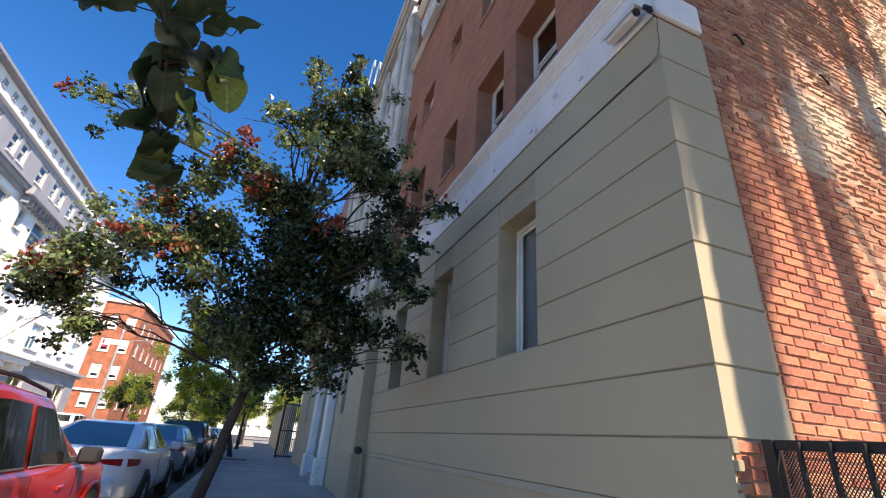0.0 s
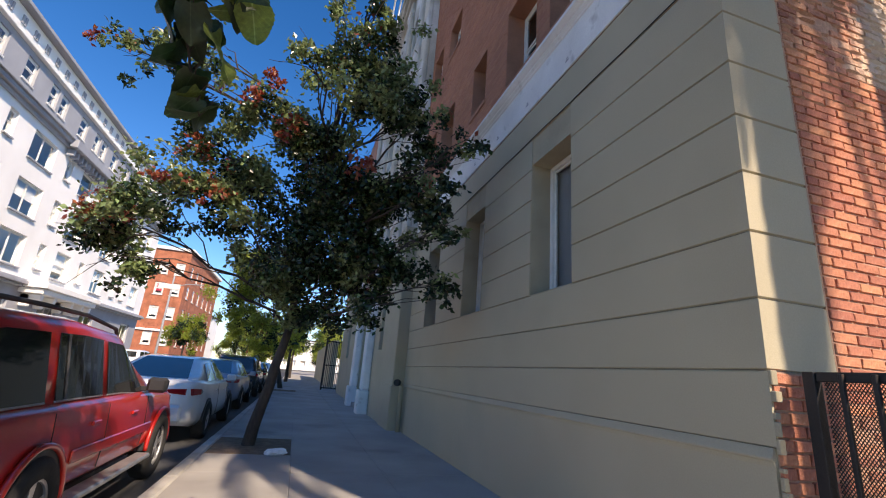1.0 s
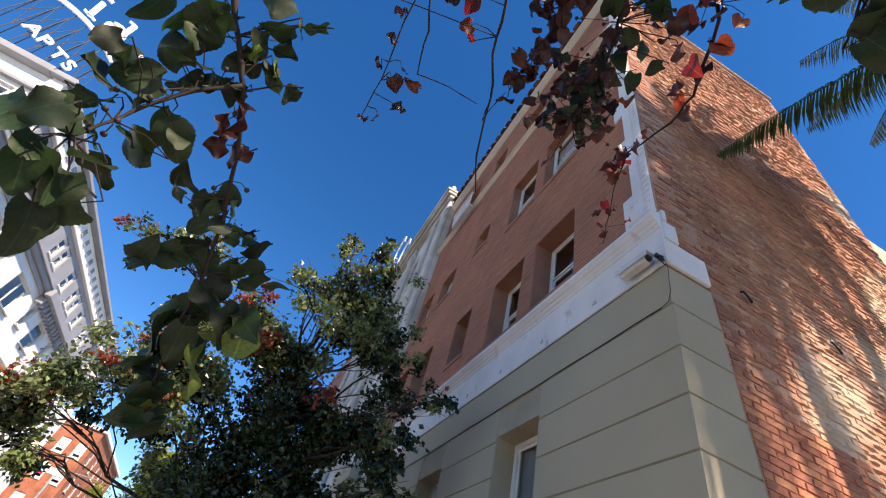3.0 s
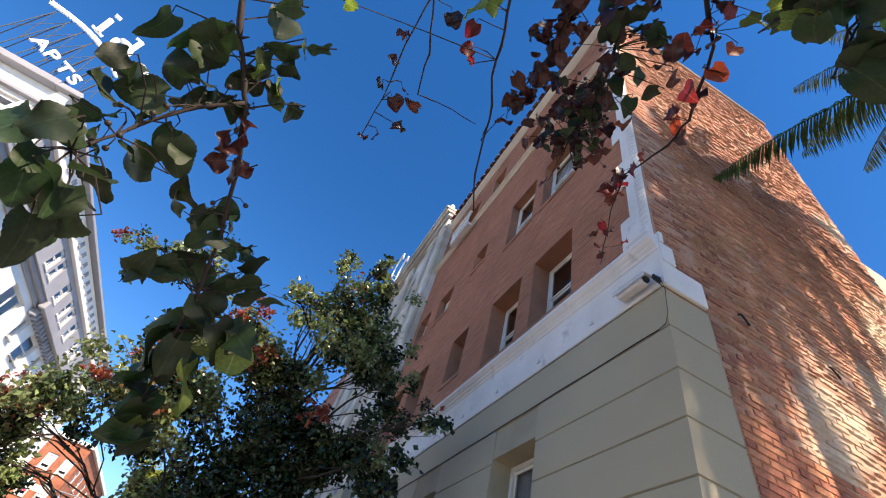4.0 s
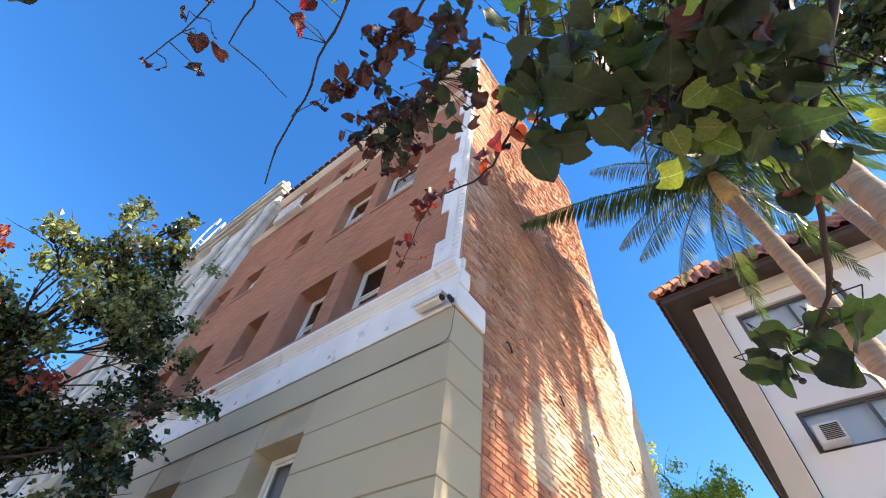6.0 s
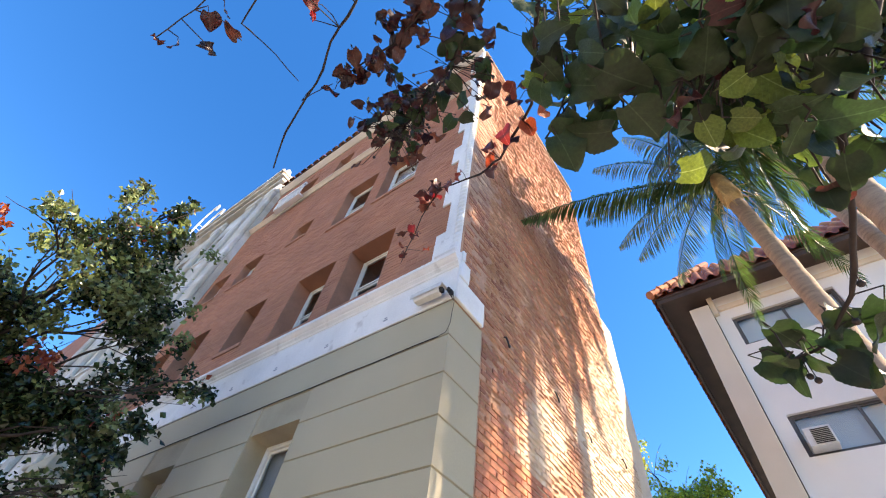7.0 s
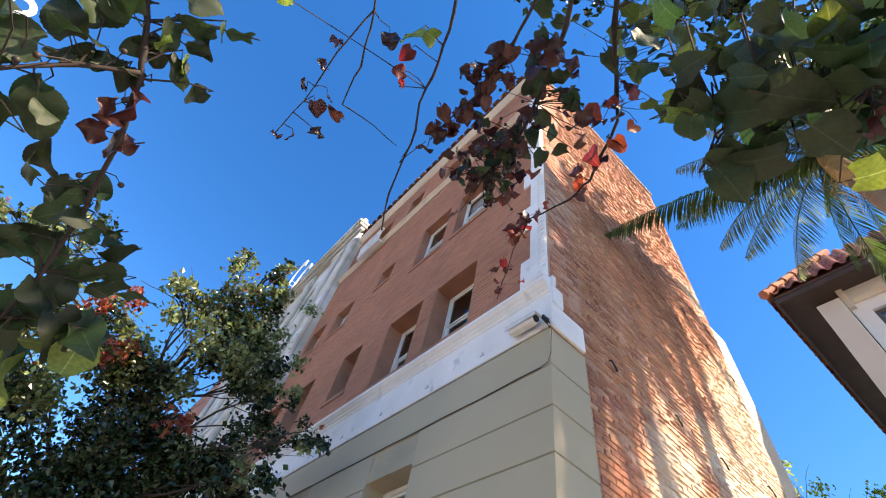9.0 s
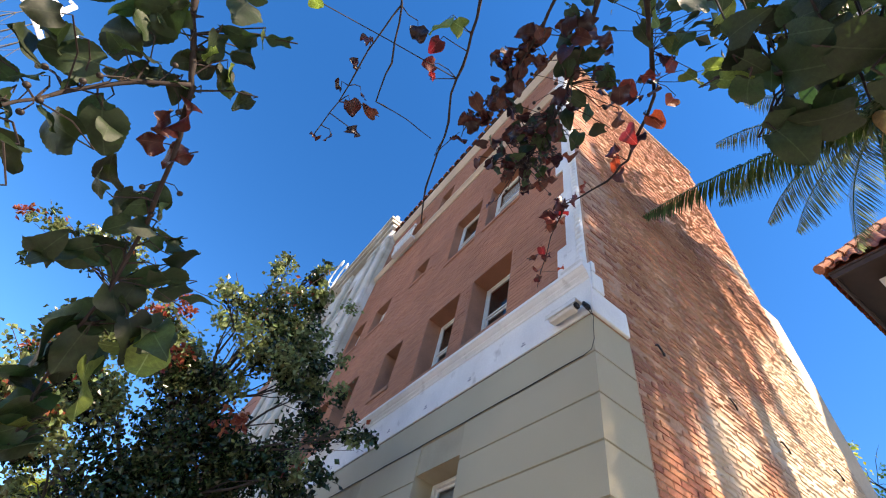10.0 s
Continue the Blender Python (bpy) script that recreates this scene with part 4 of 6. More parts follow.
box(bm, (VX - 0.22, VY - 0.40, -0.1), (VX + 0.3, VY, 9.12), 0.012)
part("corner_fin", bm, CREAM, villa)
bm = bmesh.new()
box(bm, (VX - 0.10, VY - 0.52, 8.9), (VX - 0.001, VY - 0.41, 9.4), 0.006)
box(bm, (VX - 0.06, -9.0, 9.0), (VX - 0.001, VY - 0.53, 9.12), 0.006)
part("eave_trim", bm, CREAM, villa)
bm = bmesh.new()
box(bm, (VX + 0.302, VY - 0.3, -0.1), (20.0, VY - 0.02, 9.4), 0)
box(bm, (19.7, -9, -0.1), (20, VY - 0.32, 9.4), 0)
box(bm, (VX + 0.3, -9.0, -0.1), (19.7, -8.7, 9.4), 0)
part("wall_side", bm, CREAM, villa)
bm = bmesh.new()
EX, EY, EZ = 8.02, 0.62, 9.42
box(bm, (EX + 0.02, -9.6, EZ - 0.02), (20.4, EY - 0.02, EZ + 0.03), 0.005)
box(bm, (EX + 0.04, -9.6, EZ - 0.14), (EX + 0.09, EY - 0.04, EZ - 0.021), 0.005)
box(bm, (EX + 0.092, EY - 0.09, EZ - 0.14), (20.4, EY - 0.04, EZ - 0.021), 0.005)
part("eave", bm, DARK_WOOD, villa, "dark brown boarded eave")


def s_tile(bm, u0, y0, w, length, along, z0):
    """One row piece of an S tile: a round cover next to a shallow trough."""
    prof = []
    for k in range(9):
        a = math.pi * k / 8
        prof.append((w * 0.32 - w * 0.32 * math.cos(a), 0.085 * math.sin(a)))
    prof += [(w * 0.8, -0.018), (w, 0.0)]
    r = [[bm.verts.new(along(u0, y0 + p, length * s, z0 + q + 0.012 * (1 - s))) for p, q in prof] for s in (0, 1)]
    t = [bm.verts.new(along(u0, y0 + p, 0, z0 + q - 0.016)) for p, q in prof]
    for k in range(len(prof) - 1):
        bm.faces.new((r[0][k], r[0][k + 1], r[1][k + 1], r[1][k]))
        bm.faces.new((t[k], t[k + 1], r[0][k + 1], r[0][k]))


west = lambda u, p, s, z: Vector((EX - 0.05 + 0.62 * (u + s), EY + 0.04 - p, z + 0.785 * (u + s)))
north = lambda u, p, s, z: Vector((EX - 0.04 + p, EY + 0.06 - 0.62 * (u + s), z + 0.785 * (u + s)))
for row in range(6):
    for i in range(40):
        u, p = row * 0.34, i * 0.245
        if p < 0.62 * u - 0.1:
            continue
        bm = bmesh.new()
        s_tile(bm, u, p, 0.24, 0.38, west, EZ + 0.05 + rng.uniform(-0.004, 0.004))
        part("roof_tile", bm, TILE_OBJ, villa, smooth=True, fix=False)
bm = bmesh.new()
for row in range(5):
    for i in range(46):
        u, p = row * 0.34, i * 0.245
        if p >= 0.62 * u - 0.1:
            s_tile(bm, u, p, 0.24, 0.38, north, EZ + 0.05 + rng.uniform(-0.004, 0.004))
tagged(part("side_roof_tiles", bm, TILE, villa, fix=False), kind="stuff")
bm = bmesh.new()
hip = [Vector((EX - 0.06 + k * 0.2, EY + 0.05 - k * 0.2, EZ + 0.12 + 0.253 * k)) for k in range(8)]
for a, b in zip(hip, hip[1:]):
    tube(bm, [a, a + (b - a) * 1.08], [0.105, 0.085], 8)
part("hip_tiles", bm, TILE, villa)
bm = bmesh.new()
lo = [bm.verts.new(p) for p in ((EX + 0.03, -9.6, EZ + 0.031), (EX + 0.03, EY - 0.03, EZ + 0.031), (20.4, EY - 0.03, EZ + 0.031), (20.4, -9.6, EZ + 0.031))]
hi = [bm.verts.new(p) for p in ((EX + 1.23, -9.6, EZ + 1.55), (EX + 1.23, EY - 1.23, EZ + 1.55), (20.4, EY - 1.23, EZ + 1.55), (20.4, -9.6, EZ + 1.55))]
for k in range(4):
    bm.faces.new((lo[k], lo[(k + 1) % 4], hi[(k + 1) % 4], hi[k]))
bm.faces.new(hi)
part("roof_deck", bm, TILE, villa)
# scaled up about the camera: same view, but its shadow clears the wall
EYE_SCALE = Matrix.Translation((-0.15, -0.2, 1.5)) @ Matrix.Scale(1.42, 4) @ Matrix.Translation((0.15, 0.2, -1.5))
villa.matrix_basis = EYE_SCALE
# window air conditioner
ac = empty("window_air_conditioner")
tagged(ac, "boxy white air conditioner set in a window", "air conditioner")
bm = bmesh.new()
box(bm, (VX - 0.20, -1.08, 5.75), (VX + 0.05, -0.70, 6.06), 0.012)
part("housing", bm, PLASTIC_WHITE, ac)
bm = bmesh.new()
for k in range(9):
    box(bm, (VX - 0.214, -1.05, 5.78 + k * 0.028), (VX - 0.202, -0.80, 5.792 + k * 0.028), 0)
part("grille", bm, BLACK, ac)
ac.matrix_basis = EYE_SCALE

# ---- alley gate ----
gate = empty("alley_gate")
tagged(gate, "black iron alley gate backed with expanded metal mesh", "gate")
GX = 2.44
bm = bmesh.new()
box(bm, (GX - 0.03, CY - 0.16, -0.02), (GX + 0.03, CY - 0.10, 1.45), 0.004)
part("post", bm, IRON, gate)
bm = bmesh.new()
box(bm, (GX - 0.03, 0.1, -0.02), (GX + 0.03, 0.16, 1.45), 0.004)
part("post", bm, IRON, gate)
for z in (0.12, 0.62, 1.40):
    bm = bmesh.new()
    box(bm, (GX - 0.02, 0.162, z), (GX + 0.02, CY - 0.162, z + 0.05), 0.004)
    part("rail", bm, IRON, gate)
for i in range(10):
    y = 0.28 + i * 0.14
    bm = bmesh.new()
    box(bm, (GX - 0.045, y, 0.1), (GX - 0.022, y + 0.022, 1.44), 0.003)
    part("bar", bm, IRON, gate)
verts, faces = [], []
def strip(p, q, w=0.0022):
    n = len(verts)
    d = (q - p).normalized()
    s = Vector((0, -d.z, d.y)) * w
    for c in (p - s, q - s, q + s, p + s):
        verts.extend((c + Vector((-0.001, 0, 0)), c + Vector((0.001, 0, 0))))
    faces.extend(((n, n + 2, n + 4, n + 6), (n + 1, n + 7, n + 5, n + 3), (n, n + 1, n + 3, n + 2), (n + 6, n + 4, n + 5, n + 7)))
y0, y1, z0, z1 = 0.17, CY - 0.17, 0.17, 1.40
for sgn in (1, -1):
    k = -90
    while k < 200:
        c = k * 0.023
        pts = []
        for (yy, zz) in ((y0, None), (y1, None)):
            z = z0 + c + sgn * (yy - y0) * 1.4
            pts.append((yy, z))
        (ya, za), (yb, zb) = pts
        def clip(ya, za, yb, zb):
            lo, hi = 0.0, 1.0
            dz = zb - za
            for lim, s in ((z0, 1), (z1, -1)):
                a, b = (za - lim) * s, (zb - lim) * s
                if a < 0 and b < 0:
                    return None
                if a < 0:
                    lo = max(lo, a / (a - b))
                if b < 0:
                    hi = min(hi, a / (a - b))
            return (lo, hi) if hi > lo else None
        r = clip(ya, za, yb, zb)
        if r:
            A, Bp = Vector((GX + 0.028 + 0.0012 * sgn, ya, za)), Vector((GX + 0.028 + 0.0012 * sgn, yb, zb))
            strip(A.lerp(Bp, r[0]), A.lerp(Bp, r[1]))
        k += 1
raw_part("mesh_panel", verts, faces, IRON, gate, "rusty expanded metal mesh")

# bare wall below the return
bm = bmesh.new()
box(bm, (FX + 0.02, CY + 0.008, -0.1), (2.85, CY + 0.3, 1.445), 0)
part("bare_mortar", bm, MORTAR_SIDE, house)
foot_bricks = brick_rows((FX + 0.012, 2.86), (0.0, 1.44), [])
bm = bmesh.new()
for k in range(16):
    z = 0.05 + k * 0.088
    box(bm, (FX + 0.001, CY - 0.012 - rng.uniform(0, 0.02), z), (FX + rng.uniform(0.008, 0.05), CY + 0.007, z + rng.uniform(0.02, 0.085)), 0.004)
part("broken_stucco", bm, STUCCO_JOINT, house, "ragged broken stucco edge at the corner foot")

# security camera box on the belt
cctv = empty("security_camera")
tagged(cctv, "small white security camera with dangling wires under the belt course", "camera")
bm = bmesh.new()
box(bm, (2.15, CY + 0.10, 4.865), (2.25, CY + 0.44, 4.95), 0.018)
part("casing", bm, PLASTIC_WHITE, cctv)
bm = bmesh.new()
box(bm, (2.135, CY + 0.05, 4.953), (2.262, CY + 0.47, 4.963), 0.003)
box(bm, (2.135, CY + 0.05, 4.90), (2.142, CY + 0.47, 4.952), 0.002)
part("sun_shield", bm, PLASTIC_WHITE, cctv)
bm = bmesh.new()
tube(bm, [(2.2, CY + 0.10, 4.907), (2.2, CY + 0.075, 4.907), (2.2, CY + 0.07, 4.907)], [0.036, 0.036, 0.028], 14)
part("lens", bm, BLACK, cctv)
bm = bmesh.new()
box(bm, (2.21, CY + 0.0, 4.88), (2.279, CY + 0.03, 4.93), 0.006)
box(bm, (2.24, CY - 0.02, 4.845), (2.279, CY + 0.02, 4.90), 0.006)
part("bracket", bm, BLACK, cctv)
bm = bmesh.new()
tube(bm, [(2.2, CY + 0.02, 4.88), (2.18, CY - 0.01, 4.82), (2.21, CY - 0.04, 4.77), (2.25, CY - 0.04, 4.74), (2.26, CY - 0.02, 4.78), (2.24, CY - 0.01, 4.82)], 0.005, 6)
tube(bm, [(2.25, CY - 0.03, 4.86), (2.275, CY - 0.04, 4.72), (2.28, CY - 0.025, 4.60), (2.29, CY - 0.012, 4.47), (2.292, CY + 0.03, 4.37), (2.294, CY + 0.14, 4.352)], 0.0032, 6)
part("wire", bm, BLACK, cctv)

# ---- leaves, trees, palms ----
def leaf_mesh(name, length, width, fold, curl, teeth=5, mat=None, wave=0.0, turn=0.0):
    """A toothed, folded and curled leaf on a short stalk."""
    verts, faces = [], []
    n, cols = teeth, 5
    for k in range(n + 1):
        t = k / n
        w = width * 0.5 * max(0.03, math.sin(math.pi * min(1.0, 0.06 + 0.94 * t) ** 0.72)) ** 0.62
        w *= 1.0 + 0.10 * ((k * 0.5) % 1.0) + 0.05 * math.sin(t * 9 + turn)
        y = length * (0.25 + 0.75 * t)
        for c in range(cols):
            e = c / (cols - 1) * 2 - 1
            x = w * e * (1 + 0.16 * math.sin(turn) * (1 if e > 0 else -1))
            rip = wave * length * e * e * math.sin(t * 8.5 + turn * 2 + (2.1 if e > 0 else 0.0))
            back = -0.10 * length * e * e * (1 - t) ** 3
            verts.append((x, y + back, -curl * t * t * length + fold * abs(x) - 0.5 * fold * x * x / max(w, 1e-4) + rip))
    for k in range(n):
        for c in range(cols - 1):
            q = k * cols + c
            faces.append((q, q + 1, q + cols + 1, q + cols))
    s = len(verts)
    r = length * 0.012
    verts += [(-r, 0, 0), (r, 0, 0), (r, length * 0.26, 0), (-r, length * 0.26, 0)]
    faces.append((s, s + 1, s + 2, s + 3))
    me = bpy.data.meshes.new(name)
    me.from_pydata(verts[0:], [], faces)
    me.update()
    me.polygons.foreach_set("use_smooth", [True] * len(me.polygons))
    if mat:
        me.materials.append(mat)
    return me


def leaf_cloud(name, parent, clumps, per, size, mat, rng, droop=0.4):
    """Small folded leaves scattered in uneven clumps, one joined mesh."""
    verts, faces = [], []
    for cx, cy, cz, r, dens in clumps:
        subs = [Vector((rng.gauss(0, 0.5), rng.gauss(0, 0.5), rng.gauss(0, 0.42))) * r for _ in range(max(4, int(14 * dens)))]
        for _ in range(int(per * dens * (r / 0.5) ** 2)):
            s = rng.choice(subs)
            c = Vector((cx, cy, cz)) + s + Vector((rng.gauss(0, 1), rng.gauss(0, 1), rng.gauss(0, 1))) * r * 0.17
            a = Vector((rng.gauss(0, 1), rng.gauss(0, 1), rng.gauss(0, 0.8) - droop)).normalized()
            b = a.cross(Vector((rng.gauss(0, 1), rng.gauss(0, 1), rng.gauss(0, 1)))).normalized()
            up = a.cross(b)
            L = size * rng.uniform(0.6, 1.25)
            w = L * rng.uniform(0.28, 0.4)
            n = len(verts)
            verts += [c, c + a * L * 0.45 + b * w + up * w * 0.35, c + a * L, c + a * L * 0.45 - b * w + up * w * 0.35, c + a * L * 0.5]
            faces += [(n, n + 4, n + 1), (n + 4, n + 2, n + 1), (n, n + 3, n + 4), (n + 3, n + 2, n + 4)]
    return raw_part(name, [tuple(v) for v in verts], faces, mat, parent)


def wander(a, b, k, amount, rng):
    a, b = Vector(a), Vector(b)
    out = [a]
    for i in range(1, k):
        t = i / k
        out.append(a.lerp(b, t) + Vector((rng.uniform(-1, 1), rng.uniform(-1, 1), rng.uniform(-0.4, 1) + math.sin(math.pi * t) * 0.8)) * amount)
    out.append(b)
    return out


def street_tree(label, base, fork, clumps, trunk_r, rng, per=420, leaf=0.07, red=0.1, light=0.3, young=None, shade_x=None):
    tree = empty("street_tree", base)
    tree.matrix_basis = Matrix()
    tagged(tree, label, "tree", group="street trees")
    bm = bmesh.new()
    pts = wander(base, fork, 6, 0.02, rng)
    tube(bm, [Vector(base) - Vector((0, 0, 0.1))] + pts, [trunk_r * 1.45, trunk_r * 1.25] + [trunk_r * (1.1 - 0.07 * i) for i in range(len(pts) - 1)], 12)
    part("trunk", bm, BARK, tree, smooth=True)
    top = max(clumps, key=lambda c: c[2])
    top = Vector((sum(c[0] for c in clumps) / len(clumps) * 0.6 + top[0] * 0.4, sum(c[1] for c in clumps) / len(clumps), top[2] - 0.6))
    bm = bmesh.new()
    lead = wander(fork, top, 7, 0.06, rng)
    tube(bm, lead, [trunk_r * 0.72 * (1 - i / 8.0) + 0.006 for i in range(len(lead))], 8)
    part("leader", bm, BARK, tree, smooth=True)
    for c in clumps:
        bm = bmesh.new()
        k = min(1.0, max(0.0, (c[2] - fork[2] - 0.9) / max(0.1, top[2] - fork[2])))
        p = wander(Vector(fork).lerp(Vector(top), k), c[:3], 6, 0.10, rng)
        tube(bm, p, [trunk_r * 0.30 * (1 - i / 6.5) + 0.004 for i in range(len(p))], 6)
        for _ in range(7):
            e = Vector(c[:3]) + Vector((rng.gauss(0, 0.5), rng.gauss(0, 0.5), rng.gauss(0, 0.5))) * c[3]
            q = wander(p[rng.randrange(2, 6)], e, 4, 0.06, rng)
            tube(bm, q, [0.012, 0.010, 0.008, 0.006, 0.003], 4)
        part("limb", bm, BARK, tree, smooth=True)
    # fewer light leaves on the low right limbs, to paint the house's shade
    pale = [light * (0.35 if shade_x is not None and c[0] > shade_x and c[2] < 5.1 else 1.0) for c in clumps]
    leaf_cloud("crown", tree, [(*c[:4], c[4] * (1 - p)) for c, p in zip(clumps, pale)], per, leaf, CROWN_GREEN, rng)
    leaf_cloud("crown_highlights", tree, [(*c[:4], c[4] * p) for c, p in zip(clumps, pale)], per, leaf, young or CROWN_SUNLIT, rng)
    tips = [c for c in clumps if rng.random() < 0.6]
    leaf_cloud("autumn_leaves", tree, [(c[0] + rng.gauss(0, 0.1), c[1], c[2] + 0.15, c[3] * 0.45, 1) for c in tips], per * red * 1.6, leaf, CROWN_RED, rng)
    return tree


trng = random.Random(21)
CLUMPS = [(-2.9, 6.8, 3.0, 0.62, 1.0), (-2.25, 6.8, 3.7, 0.6, 0.9), (-3.2, 6.5, 5.5, 0.30, 0.6), (-2.5, 6.5, 5.8, 0.42, 0.7), (-1.45, 7.0, 4.1, 0.62, 1.0),
          (-1.95, 6.8, 4.4, 0.5, 0.8), (-0.1, 5.6, 6.0, 0.42, 0.8), (-0.6, 5.3, 5.3, 0.36, 0.6), (0.25, 5.9, 5.2, 0.62, 1.2), (0.05, 7.0, 4.0, 0.85, 1.6),
          (-0.75, 6.6, 4.8, 0.62, 1.0), (0.95, 6.3, 4.1, 0.6, 1.2), (1.69, 5.2, 4.4, 0.24, 0.8), (1.1, 5.8, 4.8, 0.36, 0.8), (1.5, 5.6, 3.25, 0.28, 0.8),
          (1.62, 6.0, 2.55, 0.24, 0.8), (0.05, 7.5, 2.3, 0.55, 1.2)]
CLUMPS += [(0.35, 5.8, 6.3, 0.38, 0.8), (0.55, 5.9, 5.6, 0.45, 1.0), (1.0, 6.0, 5.2, 0.38, 0.8), (1.3, 5.7, 3.8, 0.36, 1.0), (0.9, 6.5, 2.8, 0.42, 1.2), (0.62, 7.0, 2.5, 0.42, 1.2), (-0.7, 7.5, 2.6, 0.45, 1.0), (-0.2, 7.2, 3.1, 0.75, 1.6), (-1.5, 6.4, 5.0, 0.45, 0.8), (0.7, 6.8, 3.2, 0.6, 1.4), (0.3, 5.7, 5.7, 0.35, 0.8), (-2.6, 7.2, 2.6, 0.4, 0.7), (-1.5, 7.0, 3.35, 0.5, 0.9), (0.2, 5.6, 6.75, 0.22, 0.7), (-0.35, 5.7, 6.55, 0.2, 0.6)]
street_tree("leaning pear tree with dark green and orange autumn leaves", (-0.735, 8.15, -0.03), (-0.40, 7.95, 1.85), CLUMPS, 0.085, trng, per=1600, leaf=0.084, red=0.03, light=0.66, shade_x=-0.4)
russet = [(-2.0, 6.6, 4.15, 0.20, 1.0), (-2.75, 6.6, 3.1, 0.22, 1.0), (-3.05, 6.5, 3.0, 0.16, 1.0), (-1.2, 6.2, 5.35, 0.18, 1.0), (-0.85, 6.2, 4.6, 0.2, 1.0), (-1.35, 6.2, 5.0, 0.16, 1.0), (-3.6, 6.4, 5.5, 0.12, 1.0), (-1.7, 6.5, 3.6, 0.2, 1.0), (-0.3, 5.8, 5.6, 0.14, 1.0), (-2.4, 6.4, 3.6, 0.16, 1.0), (0.3, 6.0, 4.2, 0.18, 1.0), (-1.9, 6.4, 5.2, 0.12, 1.0)]
leaf_cloud("autumn_leaves", [o for o in scene.objects if o.name == "street_tree"][0], russet, 800, 0.08, CROWN_RED, trng)
c2 = [(-3.4, 26.5, 6.4, 1.1, 1.2), (-2.2, 26.5, 7.0, 1.1, 1.1), (-3.3, 26.5, 4.8, 1.2, 1.3), (-2.0, 26.8, 5.6, 1.2, 1.3), (-3.9, 26.0, 3.6, 0.9, 1.0), (-1.8, 27, 3.4, 1.0, 1.0), (-3.4, 27, 5.6, 0.8, 1.0), (-2.2, 26.0, 2.6, 0.8, 1.0)]
street_tree("bushy young tree with bright green leaves by the kerb", (-0.9, 27.0, -0.03), (-1.4, 27, 1.9), c2, 0.11, trng, per=700, leaf=0.13, red=0.03, light=0.85, young=CROWN_BRIGHT)
for x, y, h, s in ((-10, 128, 7, 3.6), (-2, 118, 5.5, 3.0), (-14, 112, 7, 3.4), (-3.2, 62, 3.6, 1.6), (-5.8, 66, 3.2, 1.5), (-0.9, 38, 4.2, 1.2), (-0.8, 50, 4.6, 1.4), (-14.2, 64, 5.0, 1.9), (3.2, 72, 5.5, 2.2), (-6, 120, 7, 3.5), (6, 110, 7, 3.2)):
    c3 = [(x + trng.gauss(0, s * 0.55), y + trng.gauss(0, s * 0.5), h + trng.gauss(0, s * 0.5), s * 0.75, 1.0) for _ in range(7)]
    street_tree("leafy street tree further along the road", (x, y, -0.1), (x, y, h * 0.5), c3, 0.12, trng, per=160, leaf=0.26, red=0.03, light=0.7, young=CROWN_BRIGHT)
c4 = [(19.0 + trng.gauss(0, 1.2), 3.4 + trng.gauss(0, 0.8), 9.7 + trng.gauss(0, 0.9), 0.9, 1.0) for _ in range(8)]
street_tree("yellow green tree rising behind the alley", (19.0, 3.6, -0.1), (19.0, 3.6, 7.6), c4, 0.15, trng, per=420, leaf=0.13, red=0.0, light=1.0, young=CROWN_BRIGHT)


def frond(parent, start, heading, rise, length, sag, rng, leaflet=0.5, wide=0.011, mat=None):
    """A palm frond: a curved stalk with two rows of hanging leaflets."""
    d = Vector((math.cos(heading), math.sin(heading), 0))
    n = 26
    pts = []
    for k in range(n + 1):
        t = k / n
        pts.append(Vector(start) + d * (length * (t - 0.12 * sag * t * t)) + Vector((0, 0, rise * t - sag * t * t * length * 0.5)))
    bm = bmesh.new()
    tube(bm, pts, [0.022 * (1 - 0.85 * k / n) for k in range(n + 1)], 5)
    f = part("frond", bm, PALM_GREEN, parent, smooth=True)
    verts, faces = [], []
    side = d.cross(Vector((0, 0, 1))).normalized()
    for k in range(3, int(n * 3.2)):
        t = k / (n * 3.2)
        i = min(n - 1, int(t * n))
        p = pts[i].lerp(pts[i + 1], t * n - i)
        along = (pts[i + 1] - pts[i]).normalized()
        L = leaflet * math.sin(math.pi * min(1.0, 0.12 + t * 0.86)) ** 0.6 * rng.uniform(0.85, 1.1)
        for s in (-1, 1):
            a = (side * s * 0.6 + along * 0.45 + Vector((rng.gauss(0, 0.06), rng.gauss(0, 0.06), -0.65 - 0.3 * sag * t))).normalized()
            b = along.cross(a).normalized().cross(a).normalized() * wide
            tip = p + a * L + Vector((0, 0, -0.5 * L * L))
            mid = p + a * L * 0.55
            m = len(verts)
            verts += [p - b * 0.5, p + b * 0.5, mid + b, mid - b, tip]
            faces += [(m, m + 1, m + 2, m + 3), (m + 3, m + 2, m + 4)]
    tagged(raw_part("frond_blade", [tuple(v) for v in verts], faces, mat or PALM_GREEN, f), kind="stuff")
    return f


